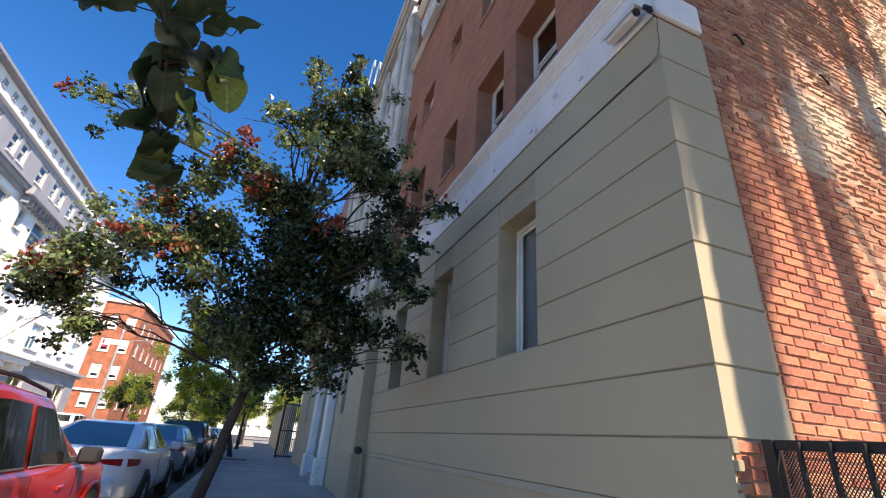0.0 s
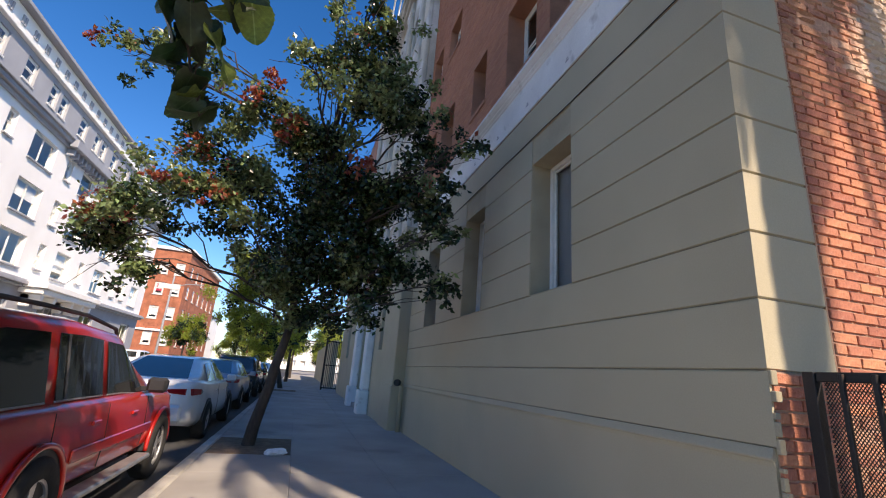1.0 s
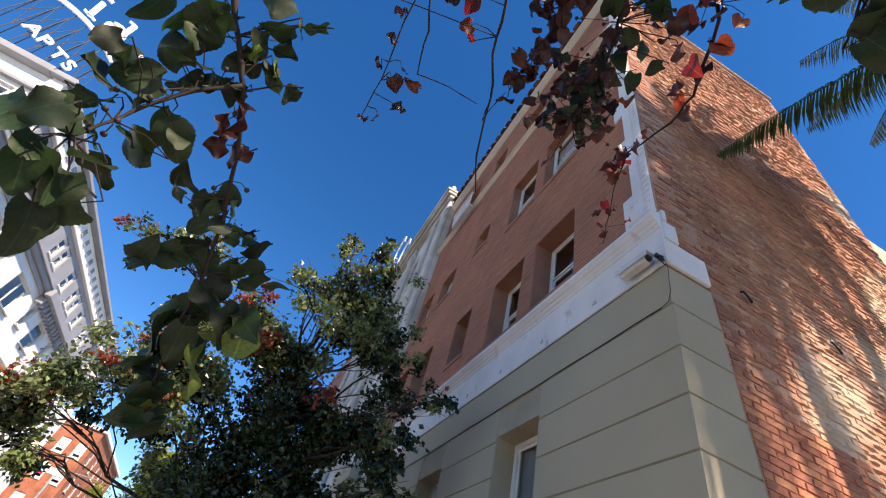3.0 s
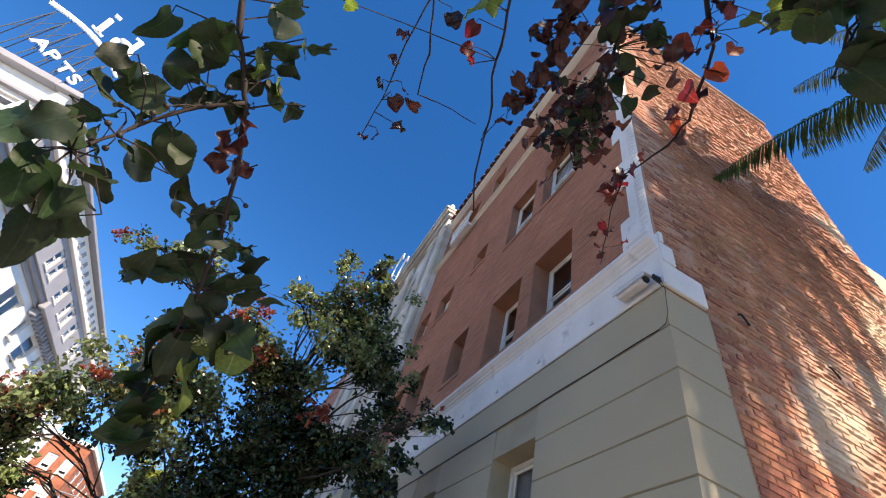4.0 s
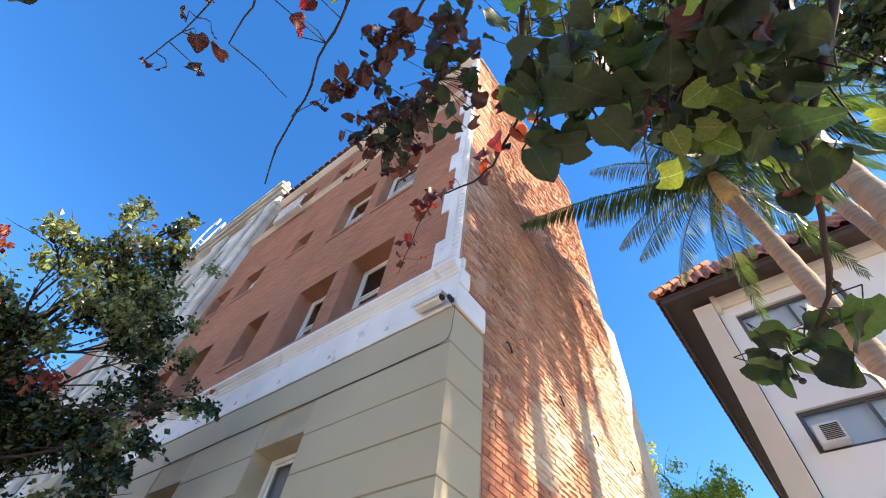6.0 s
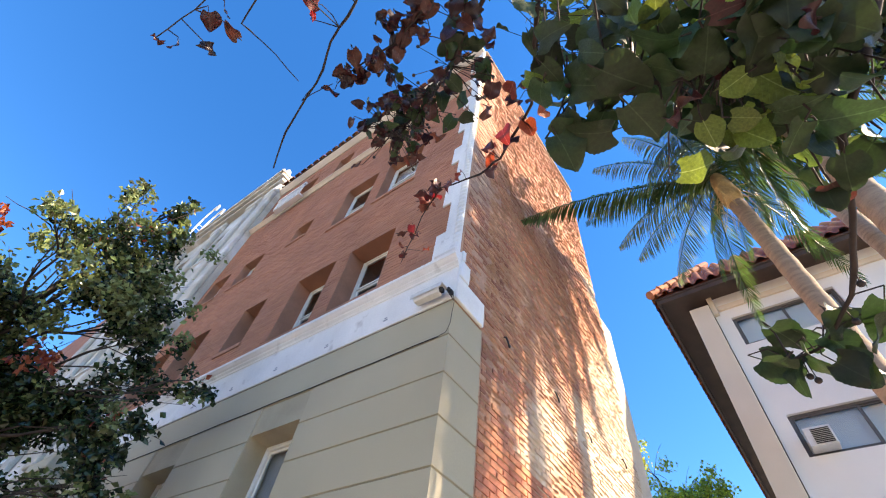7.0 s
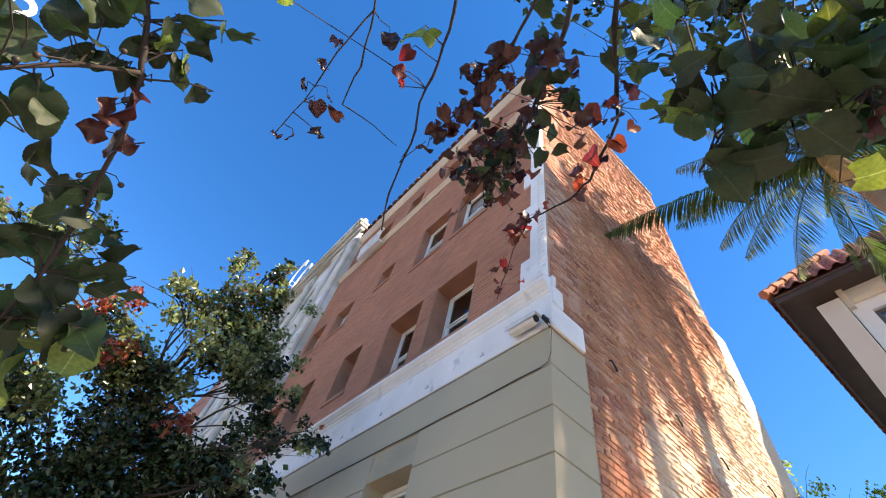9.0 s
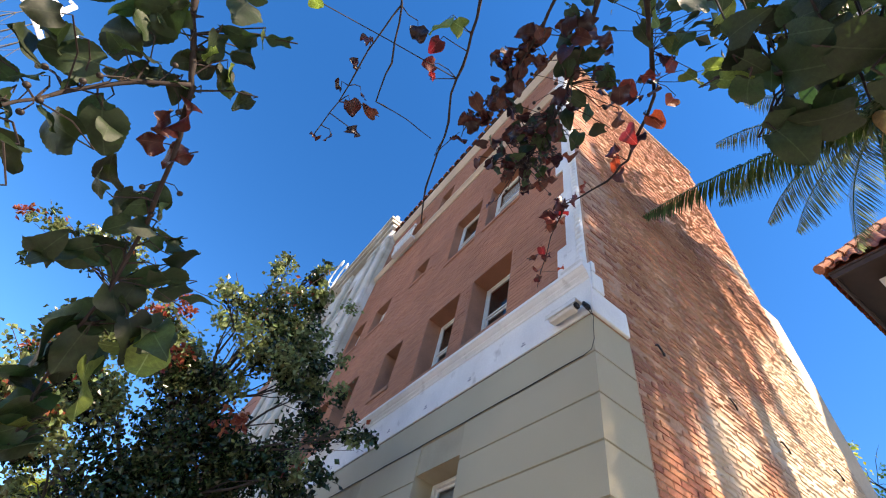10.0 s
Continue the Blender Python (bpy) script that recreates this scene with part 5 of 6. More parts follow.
def palm(base, top, r, fronds, rng, label, wide=0.011, pale=()):
    p = empty("palm_tree", base)
    p.matrix_basis = Matrix()
    tagged(p, label, "palm", group="palms by the alley")
    bm = bmesh.new()
    n = 46
    a, b = Vector(base), Vector(top)
    tube(bm, [Vector((a.x + (b.x - a.x) * (k / n) ** 2, a.y + (b.y - a.y) * k / n, a.z + (b.z - a.z) * k / n)) for k in range(n + 1)], [r * (1.25 - 0.3 * k / n) * (1.05 if k % 2 else 0.97) for k in range(n + 1)], 14)
    part("trunk", bm, PALM_BARK, p, smooth=True)
    bm = bmesh.new()
    tube(bm, [b - Vector((0, 0, 0.5)), b - Vector((0, 0, 0.25)), b + Vector((0, 0, 0.25)), b + Vector((0, 0, 0.7))], [r * 1.0, r * 1.35, r * 1.1, r * 0.4], 12)
    part("crownshaft", bm, PALM_DRY, p, smooth=True)
    bm = bmesh.new()
    for k in range(26):
        q = b + Vector((rng.uniform(-0.2, 0.2), rng.uniform(-0.2, 0.2), -0.1))
        tube(bm, [q, q + Vector((rng.uniform(-0.2, 0.2), rng.uniform(-0.2, 0.2), -0.25)), q + Vector((rng.uniform(-0.3, 0.3), rng.uniform(-0.3, 0.3), -0.75))], [0.008, 0.006, 0.004], 4)
    part("seed_stalk", bm, PALM_DRY, p)
    for k, (head, rise, length, sag) in enumerate(fronds):
        frond(p, b + Vector((0, 0, 0.45)), radians(head), rise, length, sag, rng, wide=0.022 if length > 3.5 else wide, mat=PALM_BACKLIT if k in pale else None)
    return p


prng = random.Random(5)
FR1 = [(116, 0.0, 3.9, 0.50), (134, 0.9, 2.8, 1.1), (150, 1.0, 2.6, 1.2), (165, 0.9, 2.6, 1.3), (190, 0.8, 3.0, 1.7), (215, 0.9, 3.2, 1.5), (240, 0.8, 3.0, 1.8), (275, 0.8, 3.0, 1.6), (300, 0.9, 3.0, 1.7), (330, 0.8, 3.0, 1.6),
       (10, 0.8, 3.0, 1.6), (40, 0.9, 2.5, 1.2), (62, 1.0, 2.4, 1.0), (84, 0.9, 2.4, 1.2), (102, 1.1, 2.6, 0.9), (210, 1.8, 2.7, 0.9), (330, 1.8, 2.6, 0.9), (90, 1.7, 2.8, 0.9)]
palm((5.55, -1.50, -0.1), (5.5, -1.40, 8.9), 0.125, FR1, prng, "tall slender palm with arching green fronds beside the alley", 0.010, (1, 2, 3, 11, 12, 13, 14))
FR2 = [(h + 8, 0.7 + 0.5 * (i % 2), 3.1, 1.6 + 0.3 * (i % 3)) for i, h in enumerate(range(0, 360, 24))]
# short hanging fronds, added to shade the stucco corner below the belt
FR2 += [(h, 0.1, 1.5 + 0.2 * (i % 3), 3.4) for i, h in enumerate(range(10, 370, 30))]
palm((4.55, -1.90, -0.1), (4.75, -2.55, 9.6), 0.15, FR2, prng, "tall leaning palm with a pale ringed trunk beside the alley")
FR3 = [(h + 20, 0.6 + 0.5 * (i % 2), 3.0, 1.5) for i, h in enumerate(range(0, 360, 36))]
palm((7.6, -3.3, -0.1), (8.1, -3.3, 13.2), 0.15, FR3, prng, "tall palm in front of the tile-roofed house", 0.016)
# out of view; added with a dense crown to darken the side wall
FR4 = [(h + 5, 0.9 + 0.8 * (i % 3), 3.2, 1.3 + 0.3 * (i % 2)) for i, h in enumerate(range(0, 360, 11))]
palm((7.3, -8.7, -0.1), (8.4, -8.6, 17.2), 0.16, FR4, prng, "unseen very tall palm added to shade the brick side wall", 0.02)


# ---- branches of the tree overhead ----
STEM_LEFT= [(-0.690, 0.198, 2.318), (-0.620, 0.294, 2.247), (-0.575, 0.345, 2.199), (-0.541, 0.385, 2.160), (-0.522, 0.458, 2.133), (-0.495, 0.568, 2.073), (-0.486, 0.654, 2.030),
    (-0.476, 0.727, 1.973), (-0.479, 0.794, 1.902), (-0.461, 0.850, 1.821), (-0.435, 0.887, 1.745)]
SIDE_LEFT= [(-0.545, 0.378, 2.164), (-0.595, 0.394, 2.109), (-0.628, 0.408, 2.045), (-0.641, 0.418, 1.990), (-0.652, 0.418, 1.926)]
LEFT_UPPER= [(-0.682, 0.369, 2.023, 0.078), (-0.654, 0.374, 2.057, 0.079), (-0.643, 0.350, 2.130, 0.080), (-0.637, 0.331, 2.176, 0.097), (-0.625, 0.310, 2.197, 0.071), (-0.561,
    0.265, 2.278, 0.077), (-0.527, 0.307, 2.269, 0.074), (-0.558, 0.330, 2.217, 0.066), (-0.514, 0.369, 2.210, 0.069), (-0.603, 0.384, 2.128, 0.062), (-0.574, 0.363, 2.187, 0.056),
    (-0.628, 0.460, 2.004, 0.088), (-0.587, 0.463, 2.046, 0.086), (-0.623, 0.470, 1.941, 0.067), (-0.560, 0.532, 2.032, 0.072), (-0.668, 0.402, 2.002, 0.052)]
LEFT_EDGE = [(-0.656, 0.345, 1.863, 0.075), (-0.635, 0.325, 1.874, 0.07), (-0.639, 0.352, 1.914, 0.07), (-0.662, 0.397, 1.868, 0.075), (-0.659, 0.436, 1.854, 0.09), (-0.6, 0.393, 1.858, 0.09), (-0.623, 0.466, 1.845, 0.095), (-0.615, 0.463, 1.81, 0.095), (-0.579, 0.372, 1.869, 0.07), (-0.615, 0.512, 1.813, 0.09), (-0.603, 0.423, 1.849, 0.07)]
LEFT_RED= [(-0.525, 0.418, 2.140, 0.080), (-0.546, 0.436, 2.113, 0.064), (-0.548, 0.477, 2.102, 0.056), (-0.510, 0.484, 2.114, 0.058)]
LEFT_LOWER= [(-0.526, 0.594, 2.058, 0.079), (-0.479, 0.589, 2.087, 0.082), (-0.556, 0.691, 1.989, 0.108), (-0.517, 0.682, 2.027, 0.082), (-0.447, 0.711, 2.015, 0.116), (-0.411,
    0.703, 2.040, 0.108), (-0.437, 0.650, 2.074, 0.064), (-0.457, 0.736, 1.965, 0.112), (-0.506, 0.803, 1.889, 0.137), (-0.466, 0.789, 1.922, 0.091), (-0.392, 0.761, 1.943, 0.124),
    (-0.497, 0.836, 1.839, 0.114), (-0.467, 0.859, 1.788, 0.121), (-0.435, 0.887, 1.745, 0.110), (-0.463, 0.820, 1.876, 0.099)]
LEFT_LIT= [(-0.413, 0.838, 1.855, 0.149), (-0.356, 0.799, 1.921, 0.137), (-0.450, 0.868, 1.770, 0.074), (-0.390, 0.788, 1.933, 0.084)]
TWIG_A= [(-0.523, 0.124, 2.963), (-0.424, 0.245, 2.848), (-0.421, 0.370, 2.732), (-0.403, 0.497, 2.640), (-0.403, 0.582, 2.552)]
TWIG_A2= [(-0.424, 0.245, 2.848), (-0.358, 0.368, 2.773), (-0.328, 0.463, 2.711), (-0.266, 0.455, 2.718), (-0.141, 0.457, 2.736)]
LEAVES_A= [(-0.438, 0.351, 2.747, 0.049), (-0.428, 0.408, 2.703, 0.049), (-0.431, 0.466, 2.652, 0.043), (-0.366, 0.463, 2.685, 0.050), (-0.368, 0.498, 2.655, 0.063), (-0.321,
    0.480, 2.669, 0.063), (-0.325, 0.533, 2.628, 0.057), (-0.397, 0.582, 2.553, 0.039), (-0.365, 0.561, 2.571, 0.043), (-0.344, 0.289, 2.865, 0.082)]
TWIG_B= [(-0.365, 0.007, 3.101), (-0.261, 0.130, 2.989), (-0.203, 0.250, 2.942), (-0.165, 0.363, 2.885), (-0.104, 0.458, 2.820), (-0.061, 0.593, 2.722), (-0.006, 0.663, 2.644)]
TWIG_B2= [(-0.104, 0.458, 2.820), (-0.095, 0.522, 2.789), (-0.074, 0.424, 2.843)]
LEAVES_B= [(-0.316, 0.244, 2.911, 0.091), (-0.290, 0.289, 2.900, 0.076), (-0.275, 0.336, 2.875, 0.071), (-0.242, 0.355, 2.869, 0.051), (-0.269, 0.215, 2.951, 0.076), (-0.575,
    0.336, 2.679, 0.049)]
STEM_C= [(-0.107, -0.206, 3.004), (-0.007, -0.079, 2.943), (0.048, 0.027, 2.956), (0.103, 0.134, 2.970), (0.176, 0.305, 2.996), (0.186, 0.442, 3.001)]
TWIG_C= [(-0.118, -0.064, 2.905), (-0.077, 0.060, 2.910), (-0.050, 0.218, 2.907), (-0.073, 0.398, 2.853)]
LEAVES_C_RED= [(-0.059, 0.388, 2.855, 0.107), (-0.033, 0.351, 2.865, 0.089), (-0.057, 0.274, 2.893, 0.095), (-0.050, 0.218, 2.907, 0.103), (0.026, 0.290, 2.907, 0.089), (-0.049,
    0.308, 2.882, 0.070), (-0.078, 0.128, 2.910, 0.098), (-0.042, 0.178, 2.905, 0.101), (-0.062, 0.075, 2.906, 0.080), (-0.090, 0.207, 2.904, 0.068)]
LEAVES_C= [(0.001, 0.048, 2.962, 0.116), (0.073, 0.060, 2.967, 0.119), (0.115, 0.134, 2.967, 0.132), (0.162, 0.202, 2.973, 0.128), (0.185, 0.275, 2.980, 0.114), (0.099, 0.019,
    2.966, 0.100), (0.167, 0.046, 2.967, 0.111), (0.240, 0.087, 2.971, 0.088), (0.014, -0.024, 2.946, 0.104), (-0.032, -0.015, 2.943, 0.095), (0.057, 0.125, 2.961, 0.104), (0.214,
    0.155, 2.967, 0.108)]
LEAVES_C_LOW= [(0.088, 0.393, 2.989, 0.088), (0.158, 0.383, 2.997, 0.099), (0.148, 0.311, 3.001, 0.097), (0.201, 0.317, 2.985, 0.087), (0.161, 0.469, 2.998, 0.092), (0.235, 0.458,
    2.991, 0.082), (0.105, 0.471, 2.978, 0.081), (0.086, 0.349, 3.005, 0.088), (0.255, 0.398, 2.985, 0.070)]
STEM_D= [(0.014, -0.279, 3.186), (0.167, -0.165, 3.266), (0.336, -0.071, 3.375), (0.517, 0.030, 3.465), (0.681, 0.288, 3.523), (0.731, 0.445, 3.575), (0.718, 0.709, 3.665), (0.833,
    0.928, 3.694), (1.035, 1.251, 3.657)]
LEAVES_D= [(0.440, 0.027, 3.441, 0.108), (0.484, -0.001, 3.427, 0.094), (0.445, 0.073, 3.434, 0.103), (0.581, 0.100, 3.432, 0.113), (0.595, 0.189, 3.468, 0.123), (0.733, 0.375,
    3.536, 0.113), (0.600, 0.309, 3.499, 0.093), (0.705, 0.650, 3.635, 0.096), (0.748, 0.801, 3.672, 0.113), (0.712, 0.737, 3.656, 0.092), (0.897, 1.039, 3.666, 0.081), (0.986,
    1.190, 3.658, 0.070), (0.420, -0.081, 3.400, 0.085), (0.774, 0.870, 3.689, 0.090)]
BIG_A= [(0.012, -0.184, 2.145, 0.081), (0.073, -0.193, 2.084, 0.106), (0.064, -0.145, 2.097, 0.081), (0.133, -0.147, 2.057, 0.096), (0.132, -0.182, 2.058, 0.086), (0.088, -0.243,
    2.054, 0.098), (0.133, -0.241, 2.033, 0.093), (0.072, -0.308, 2.050, 0.091), (0.099, -0.323, 2.035, 0.090), (0.097, -0.362, 2.002, 0.087), (0.106, -0.389, 1.986, 0.088),
    (0.147, -0.392, 1.961, 0.082), (0.183, -0.383, 1.941, 0.073), (0.207, -0.368, 1.955, 0.067)]
BIG_B= [(0.173, -0.326, 2.018, 0.075), (0.177, -0.303, 2.033, 0.065), (0.237, -0.373, 1.928, 0.065), (0.114, -0.414, 1.971, 0.074), (0.045, -0.279, 2.108, 0.080), (0.048, -0.247,
    2.121, 0.077), (0.098, -0.287, 2.043, 0.088), (0.073, -0.238, 2.093, 0.076), (0.053, -0.300, 2.080, 0.082), (0.081, -0.345, 2.037, 0.081), (0.164, -0.409, 1.942, 0.079),
    (0.222, -0.404, 1.927, 0.078), (0.079, -0.387, 2.000, 0.078), (0.134, -0.348, 2.010, 0.070)]
BIG_LIT= [(0.152, -0.361, 1.996, 0.068), (0.137, -0.377, 1.999, 0.044), (0.199, -0.332, 1.999, 0.055), (0.176, -0.381, 1.973, 0.044)]
BIG_RED= [(0.138, -0.278, 2.026, 0.070), (0.063, -0.350, 2.020, 0.071), (0.134, -0.333, 2.038, 0.037), (0.264, -0.367, 1.935, 0.051), (0.090, -0.388, 1.971, 0.045)]
LOW_RIGHT= [(0.625, -0.311, 2.049, 0.078), (0.592, -0.309, 1.971, 0.078), (0.559, -0.347, 1.973, 0.071), (0.552, -0.363, 2.013, 0.065), (0.580, -0.346, 1.940, 0.077), (0.609,
    -0.278, 1.988, 0.065), (0.551, -0.385, 1.971, 0.076)]
STEM_BIG= [(0.122, -0.529, 2.116), (0.119, -0.432, 2.057), (0.127, -0.368, 2.054), (0.120, -0.299, 2.064), (0.100, -0.228, 2.094), (0.069, -0.163, 2.128)]
STEM_BIG2= [(0.122, -0.529, 2.116), (0.170, -0.434, 2.003), (0.224, -0.393, 1.972), (0.321, -0.385, 1.959), (0.471, -0.372, 1.981), (0.575, -0.334, 1.990), (0.603, -0.284, 1.998)]

near_tree = empty("street_tree", (-0.72, -1.45, 0))
near_tree.matrix_basis = Matrix()
tagged(near_tree, "pear tree arching over the pavement with green and dark red leaves", "tree", group="street trees")
nrng = random.Random(11)
HUB = (-0.60, -1.25, 2.75)
bm = bmesh.new()
tube(bm, [(-0.78, -1.5, -0.1), (-0.78, -1.5, 0.1), (-0.75, -1.45, 1.0), (-0.68, -1.35, 1.9), HUB], [0.15, 0.12, 0.105, 0.10, 0.085], 12)
part("trunk", bm, BARK, near_tree, smooth=True)
LEAVES = {}
for key, mt in (("green", LEAF_GREEN), ("lit", LEAF_LIT), ("red", LEAF_RED), ("orange", LEAF_ORANGE)):
    LEAVES[key] = [leaf_mesh("leaf", 1.0, nrng.uniform(0.62, 0.82), nrng.uniform(0.1, 0.6), nrng.uniform(-0.2, 0.6), 20, mt, nrng.uniform(0.03, 0.09 if key in ("green", "lit") else 0.2), nrng.uniform(0, 6)) for _ in range(8)]


def branch(rows, r0, r1, feed=None):
    """A bent twig with knots; feed: the limb that carries it, back to the trunk."""
    pts = [Vector(p) for p in rows]
    fine = [pts[0]]
    for a, b in zip(pts, pts[1:]):
        for k in (1, 2, 3):
            fine.append(a.lerp(b, k / 3) + Vector((nrng.gauss(0, 1), nrng.gauss(0, 1), nrng.gauss(0, 1))) * (a - b).length * 0.015)
    bm = bmesh.new()
    n = len(fine)
    tube(bm, fine, [(r0 + (r1 - r0) * k / (n - 1)) * (1.25 if k % 4 == 3 else 1.0) for k in range(n)], 7)
    if feed:
        tube(bm, [HUB, *feed, pts[0]], [0.05] + [0.03] * len(feed) + [r0], 7)
    return part("branch", bm, TWIG, near_tree, smooth=True), fine


def hang(owner, fine, places, key, face=0.75, scale=1.0):
    """Leaves with stalks at their places, tips drooping."""
    for x, y, z, size in places:
        c = Vector((x, y, z))
        near = min(fine, key=lambda q: (q - c).length)
        view = (Vector((-0.2, -0.2, 1.5)) - c).normalized()
        nrm = (view * face + Vector((nrng.gauss(0, 0.5), nrng.gauss(0, 0.5), nrng.gauss(0, 0.5)))).normalized()
        away = (c - near)
        tip = (away.normalized() * 0.5 if away.length > 0.01 else Vector((0, 0, 0))) + Vector((nrng.gauss(0, 0.5), nrng.gauss(0, 0.5), -0.8))
        tip = (tip - nrm * tip.dot(nrm)).normalized()
        side = tip.cross(nrm)
        L = size * 1.18 * scale * nrng.uniform(0.9, 1.1)
        ob = new("leaf", nrng.choice(LEAVES[key]))
        m = Matrix((side, tip, nrm)).transposed().to_4x4() @ Matrix.Diagonal((L, L, L, 1))
        m.translation = c - tip * L * 0.62
        ob.matrix_basis = m
        ob.parent = owner
        root = m.translation
        if (root - near).length > 0.015:
            bm = bmesh.new()
            mid = root.lerp(near, 0.5) + Vector((nrng.gauss(0, 0.006), nrng.gauss(0, 0.006), 0.012))
            tube(bm, [near, mid, root, root + tip * L * 0.2], [0.0018, 0.0014, 0.0013, 0.001], 4)
            part("leaf_stalk", bm, TWIG, owner)


def berries(owner, fine, count, spread, r=0.007):
    me = bpy.data.meshes.new("berry")
    bm = bmesh.new()
    bmesh.ops.create_icosphere(bm, subdivisions=2, radius=r)
    bm.to_mesh(me)
    bm.free()
    me.materials.append(BERRY)
    me.polygons.foreach_set("use_smooth", [True] * len(me.polygons))
    for _ in range(count):
        q = nrng.choice(fine)
        c = q + Vector((nrng.gauss(0, 1), nrng.gauss(0, 1), nrng.gauss(0, 1) - 0.6)) * spread
        ob = new("berry", me)
        ob.matrix_basis = Matrix.Translation(c)
        ob.parent = owner
        bm = bmesh.new()
        tube(bm, [q, q.lerp(c, 0.5) + Vector((0, 0, 0.008)), c], 0.001, 4)
        part("berry_stalk", bm, TWIG, owner)


b, f = branch(STEM_LEFT, 0.0055, 0.002, [(-0.75, -0.6, 2.95), (-0.72, 0.0, 2.65)])
hang(b, f, LEFT_LOWER, "green", 0.5, 0.72)
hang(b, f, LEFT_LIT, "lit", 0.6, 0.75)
hang(b, f, [(x + nrng.gauss(0, 0.03), y + nrng.gauss(0, 0.03), z + nrng.gauss(0, 0.03), s * 0.62) for x, y, z, s in LEFT_LOWER * 2], "green", 0.4)
berries(b, f[8:20], 4, 0.02, 0.005)
b, f2 = branch(SIDE_LEFT, 0.004, 0.002)
hang(b, f + f2, LEFT_UPPER, "green", 0.6, 0.9)
hang(b, f + f2, LEFT_RED, "red", 0.6, 0.8)
hang(b, f + f2, LEFT_EDGE, "green", 0.6, 0.82)
hang(b, f + f2, [(x + nrng.gauss(0, 0.03), y + nrng.gauss(0, 0.03), z + nrng.gauss(0, 0.03), s * 0.6) for x, y, z, s in LEFT_UPPER * 2 + LEFT_UPPER[2:10]], "green", 0.3)
hang(b, f + f2, [(x + nrng.gauss(0, 0.02), y + nrng.gauss(0, 0.02), z + nrng.gauss(0, 0.02), s * 0.6) for x, y, z, s in LEFT_UPPER[6:9]], "lit", 0.3)
berries(b, f2, 9, 0.025, 0.0048)
b, f = branch(TWIG_A, 0.003, 0.0012, [(-0.65, -0.6, 3.2)])
hang(b, f, LEAVES_A, "red", 0.3, 0.72)
b, f = branch(TWIG_A2, 0.003, 0.001)
b, f = branch(TWIG_B, 0.005, 0.0022, [(-0.5, -0.6, 3.3)])
hang(b, f, LEAVES_B[:1] + LEAVES_B[4:], "lit", 0.5)
hang(b, f, LEAVES_B[1:4], "orange", 0.5, 0.65)
branch(TWIG_B2, 0.002, 0.001)
b, f = branch(STEM_C, 0.008, 0.003, [(-0.35, -0.7, 3.2)])
hang(b, f, LEAVES_C + LEAVES_C_LOW, "green", 0.4, 0.58)
for extra in (0.03, 0.05, 0.06, 0.05):
    hang(b, f, [(x + nrng.gauss(0, extra), y + nrng.gauss(0, extra), z + nrng.gauss(0, extra), s * 0.5) for x, y, z, s in LEAVES_C_LOW], nrng.choice(("green", "red")), 0.3)
hang(b, f, [(x + nrng.gauss(0, 0.05), y + nrng.gauss(0, 0.05), z + nrng.gauss(0, 0.05), s * 0.52) for x, y, z, s in LEAVES_C_LOW * 2 + LEAVES_C * 2], "red", 0.3)
hang(b, f, [(x + nrng.gauss(0, 0.04), y + nrng.gauss(0, 0.04), z + nrng.gauss(0, 0.04), s * 0.5) for x, y, z, s in LEAVES_C_LOW * 2 + LEAVES_C], "green", 0.3)
berries(b, f[9:], 60, 0.055, 0.0058)
b, f = branch(TWIG_C, 0.005, 0.002)
hang(b, f, LEAVES_C_RED, "red", 0.4, 0.62)
hang(b, f, [(x + nrng.gauss(0, 0.03), y + nrng.gauss(0, 0.03), z + nrng.gauss(0, 0.03), s * 0.5) for x, y, z, s in LEAVES_C_RED * 3], "red", 0.3)
b, f = branch(STEM_D, 0.010, 0.002, [(-0.2, -0.8, 3.3)])
hang(b, f, LEAVES_D, "red", 0.4, 0.75)
hang(b, f, [(x + nrng.gauss(0, 0.04), y + nrng.gauss(0, 0.04), z + nrng.gauss(0, 0.04), s * 0.8) for x, y, z, s in LEAVES_D], "orange", 0.4)
hang(b, f, [(x + nrng.gauss(0, 0.05), y + nrng.gauss(0, 0.05), z + nrng.gauss(0, 0.05), s * 0.7) for x, y, z, s in LEAVES_D[7:]], "red", 0.4)
top_d = [f[k] + Vector((nrng.gauss(0.1, 0.16), nrng.gauss(-0.05, 0.12), nrng.gauss(0.1, 0.12))) for k in (0, 1, 2, 3, 4) for _ in range(9)]
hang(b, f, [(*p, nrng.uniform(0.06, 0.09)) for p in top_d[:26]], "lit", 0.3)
hang(b, f, [(*p, nrng.uniform(0.06, 0.09)) for p in top_d[26:]], "green", 0.3)
b, f = branch(STEM_BIG, 0.006, 0.003, [(0.2, -1.0, 2.9)])
hang(b, f, BIG_A + BIG_B, "green", 0.6, 0.62)
hang(b, f, [(x + nrng.gauss(0, 0.03), y + nrng.gauss(0, 0.03), z + abs(nrng.gauss(0.05, 0.04)), s * 0.55) for x, y, z, s in (BIG_A + BIG_B) * 3], "green", 0.4)
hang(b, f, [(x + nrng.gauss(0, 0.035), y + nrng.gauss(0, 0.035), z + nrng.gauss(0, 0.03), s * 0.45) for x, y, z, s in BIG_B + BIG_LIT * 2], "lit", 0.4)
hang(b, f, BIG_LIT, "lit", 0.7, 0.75)
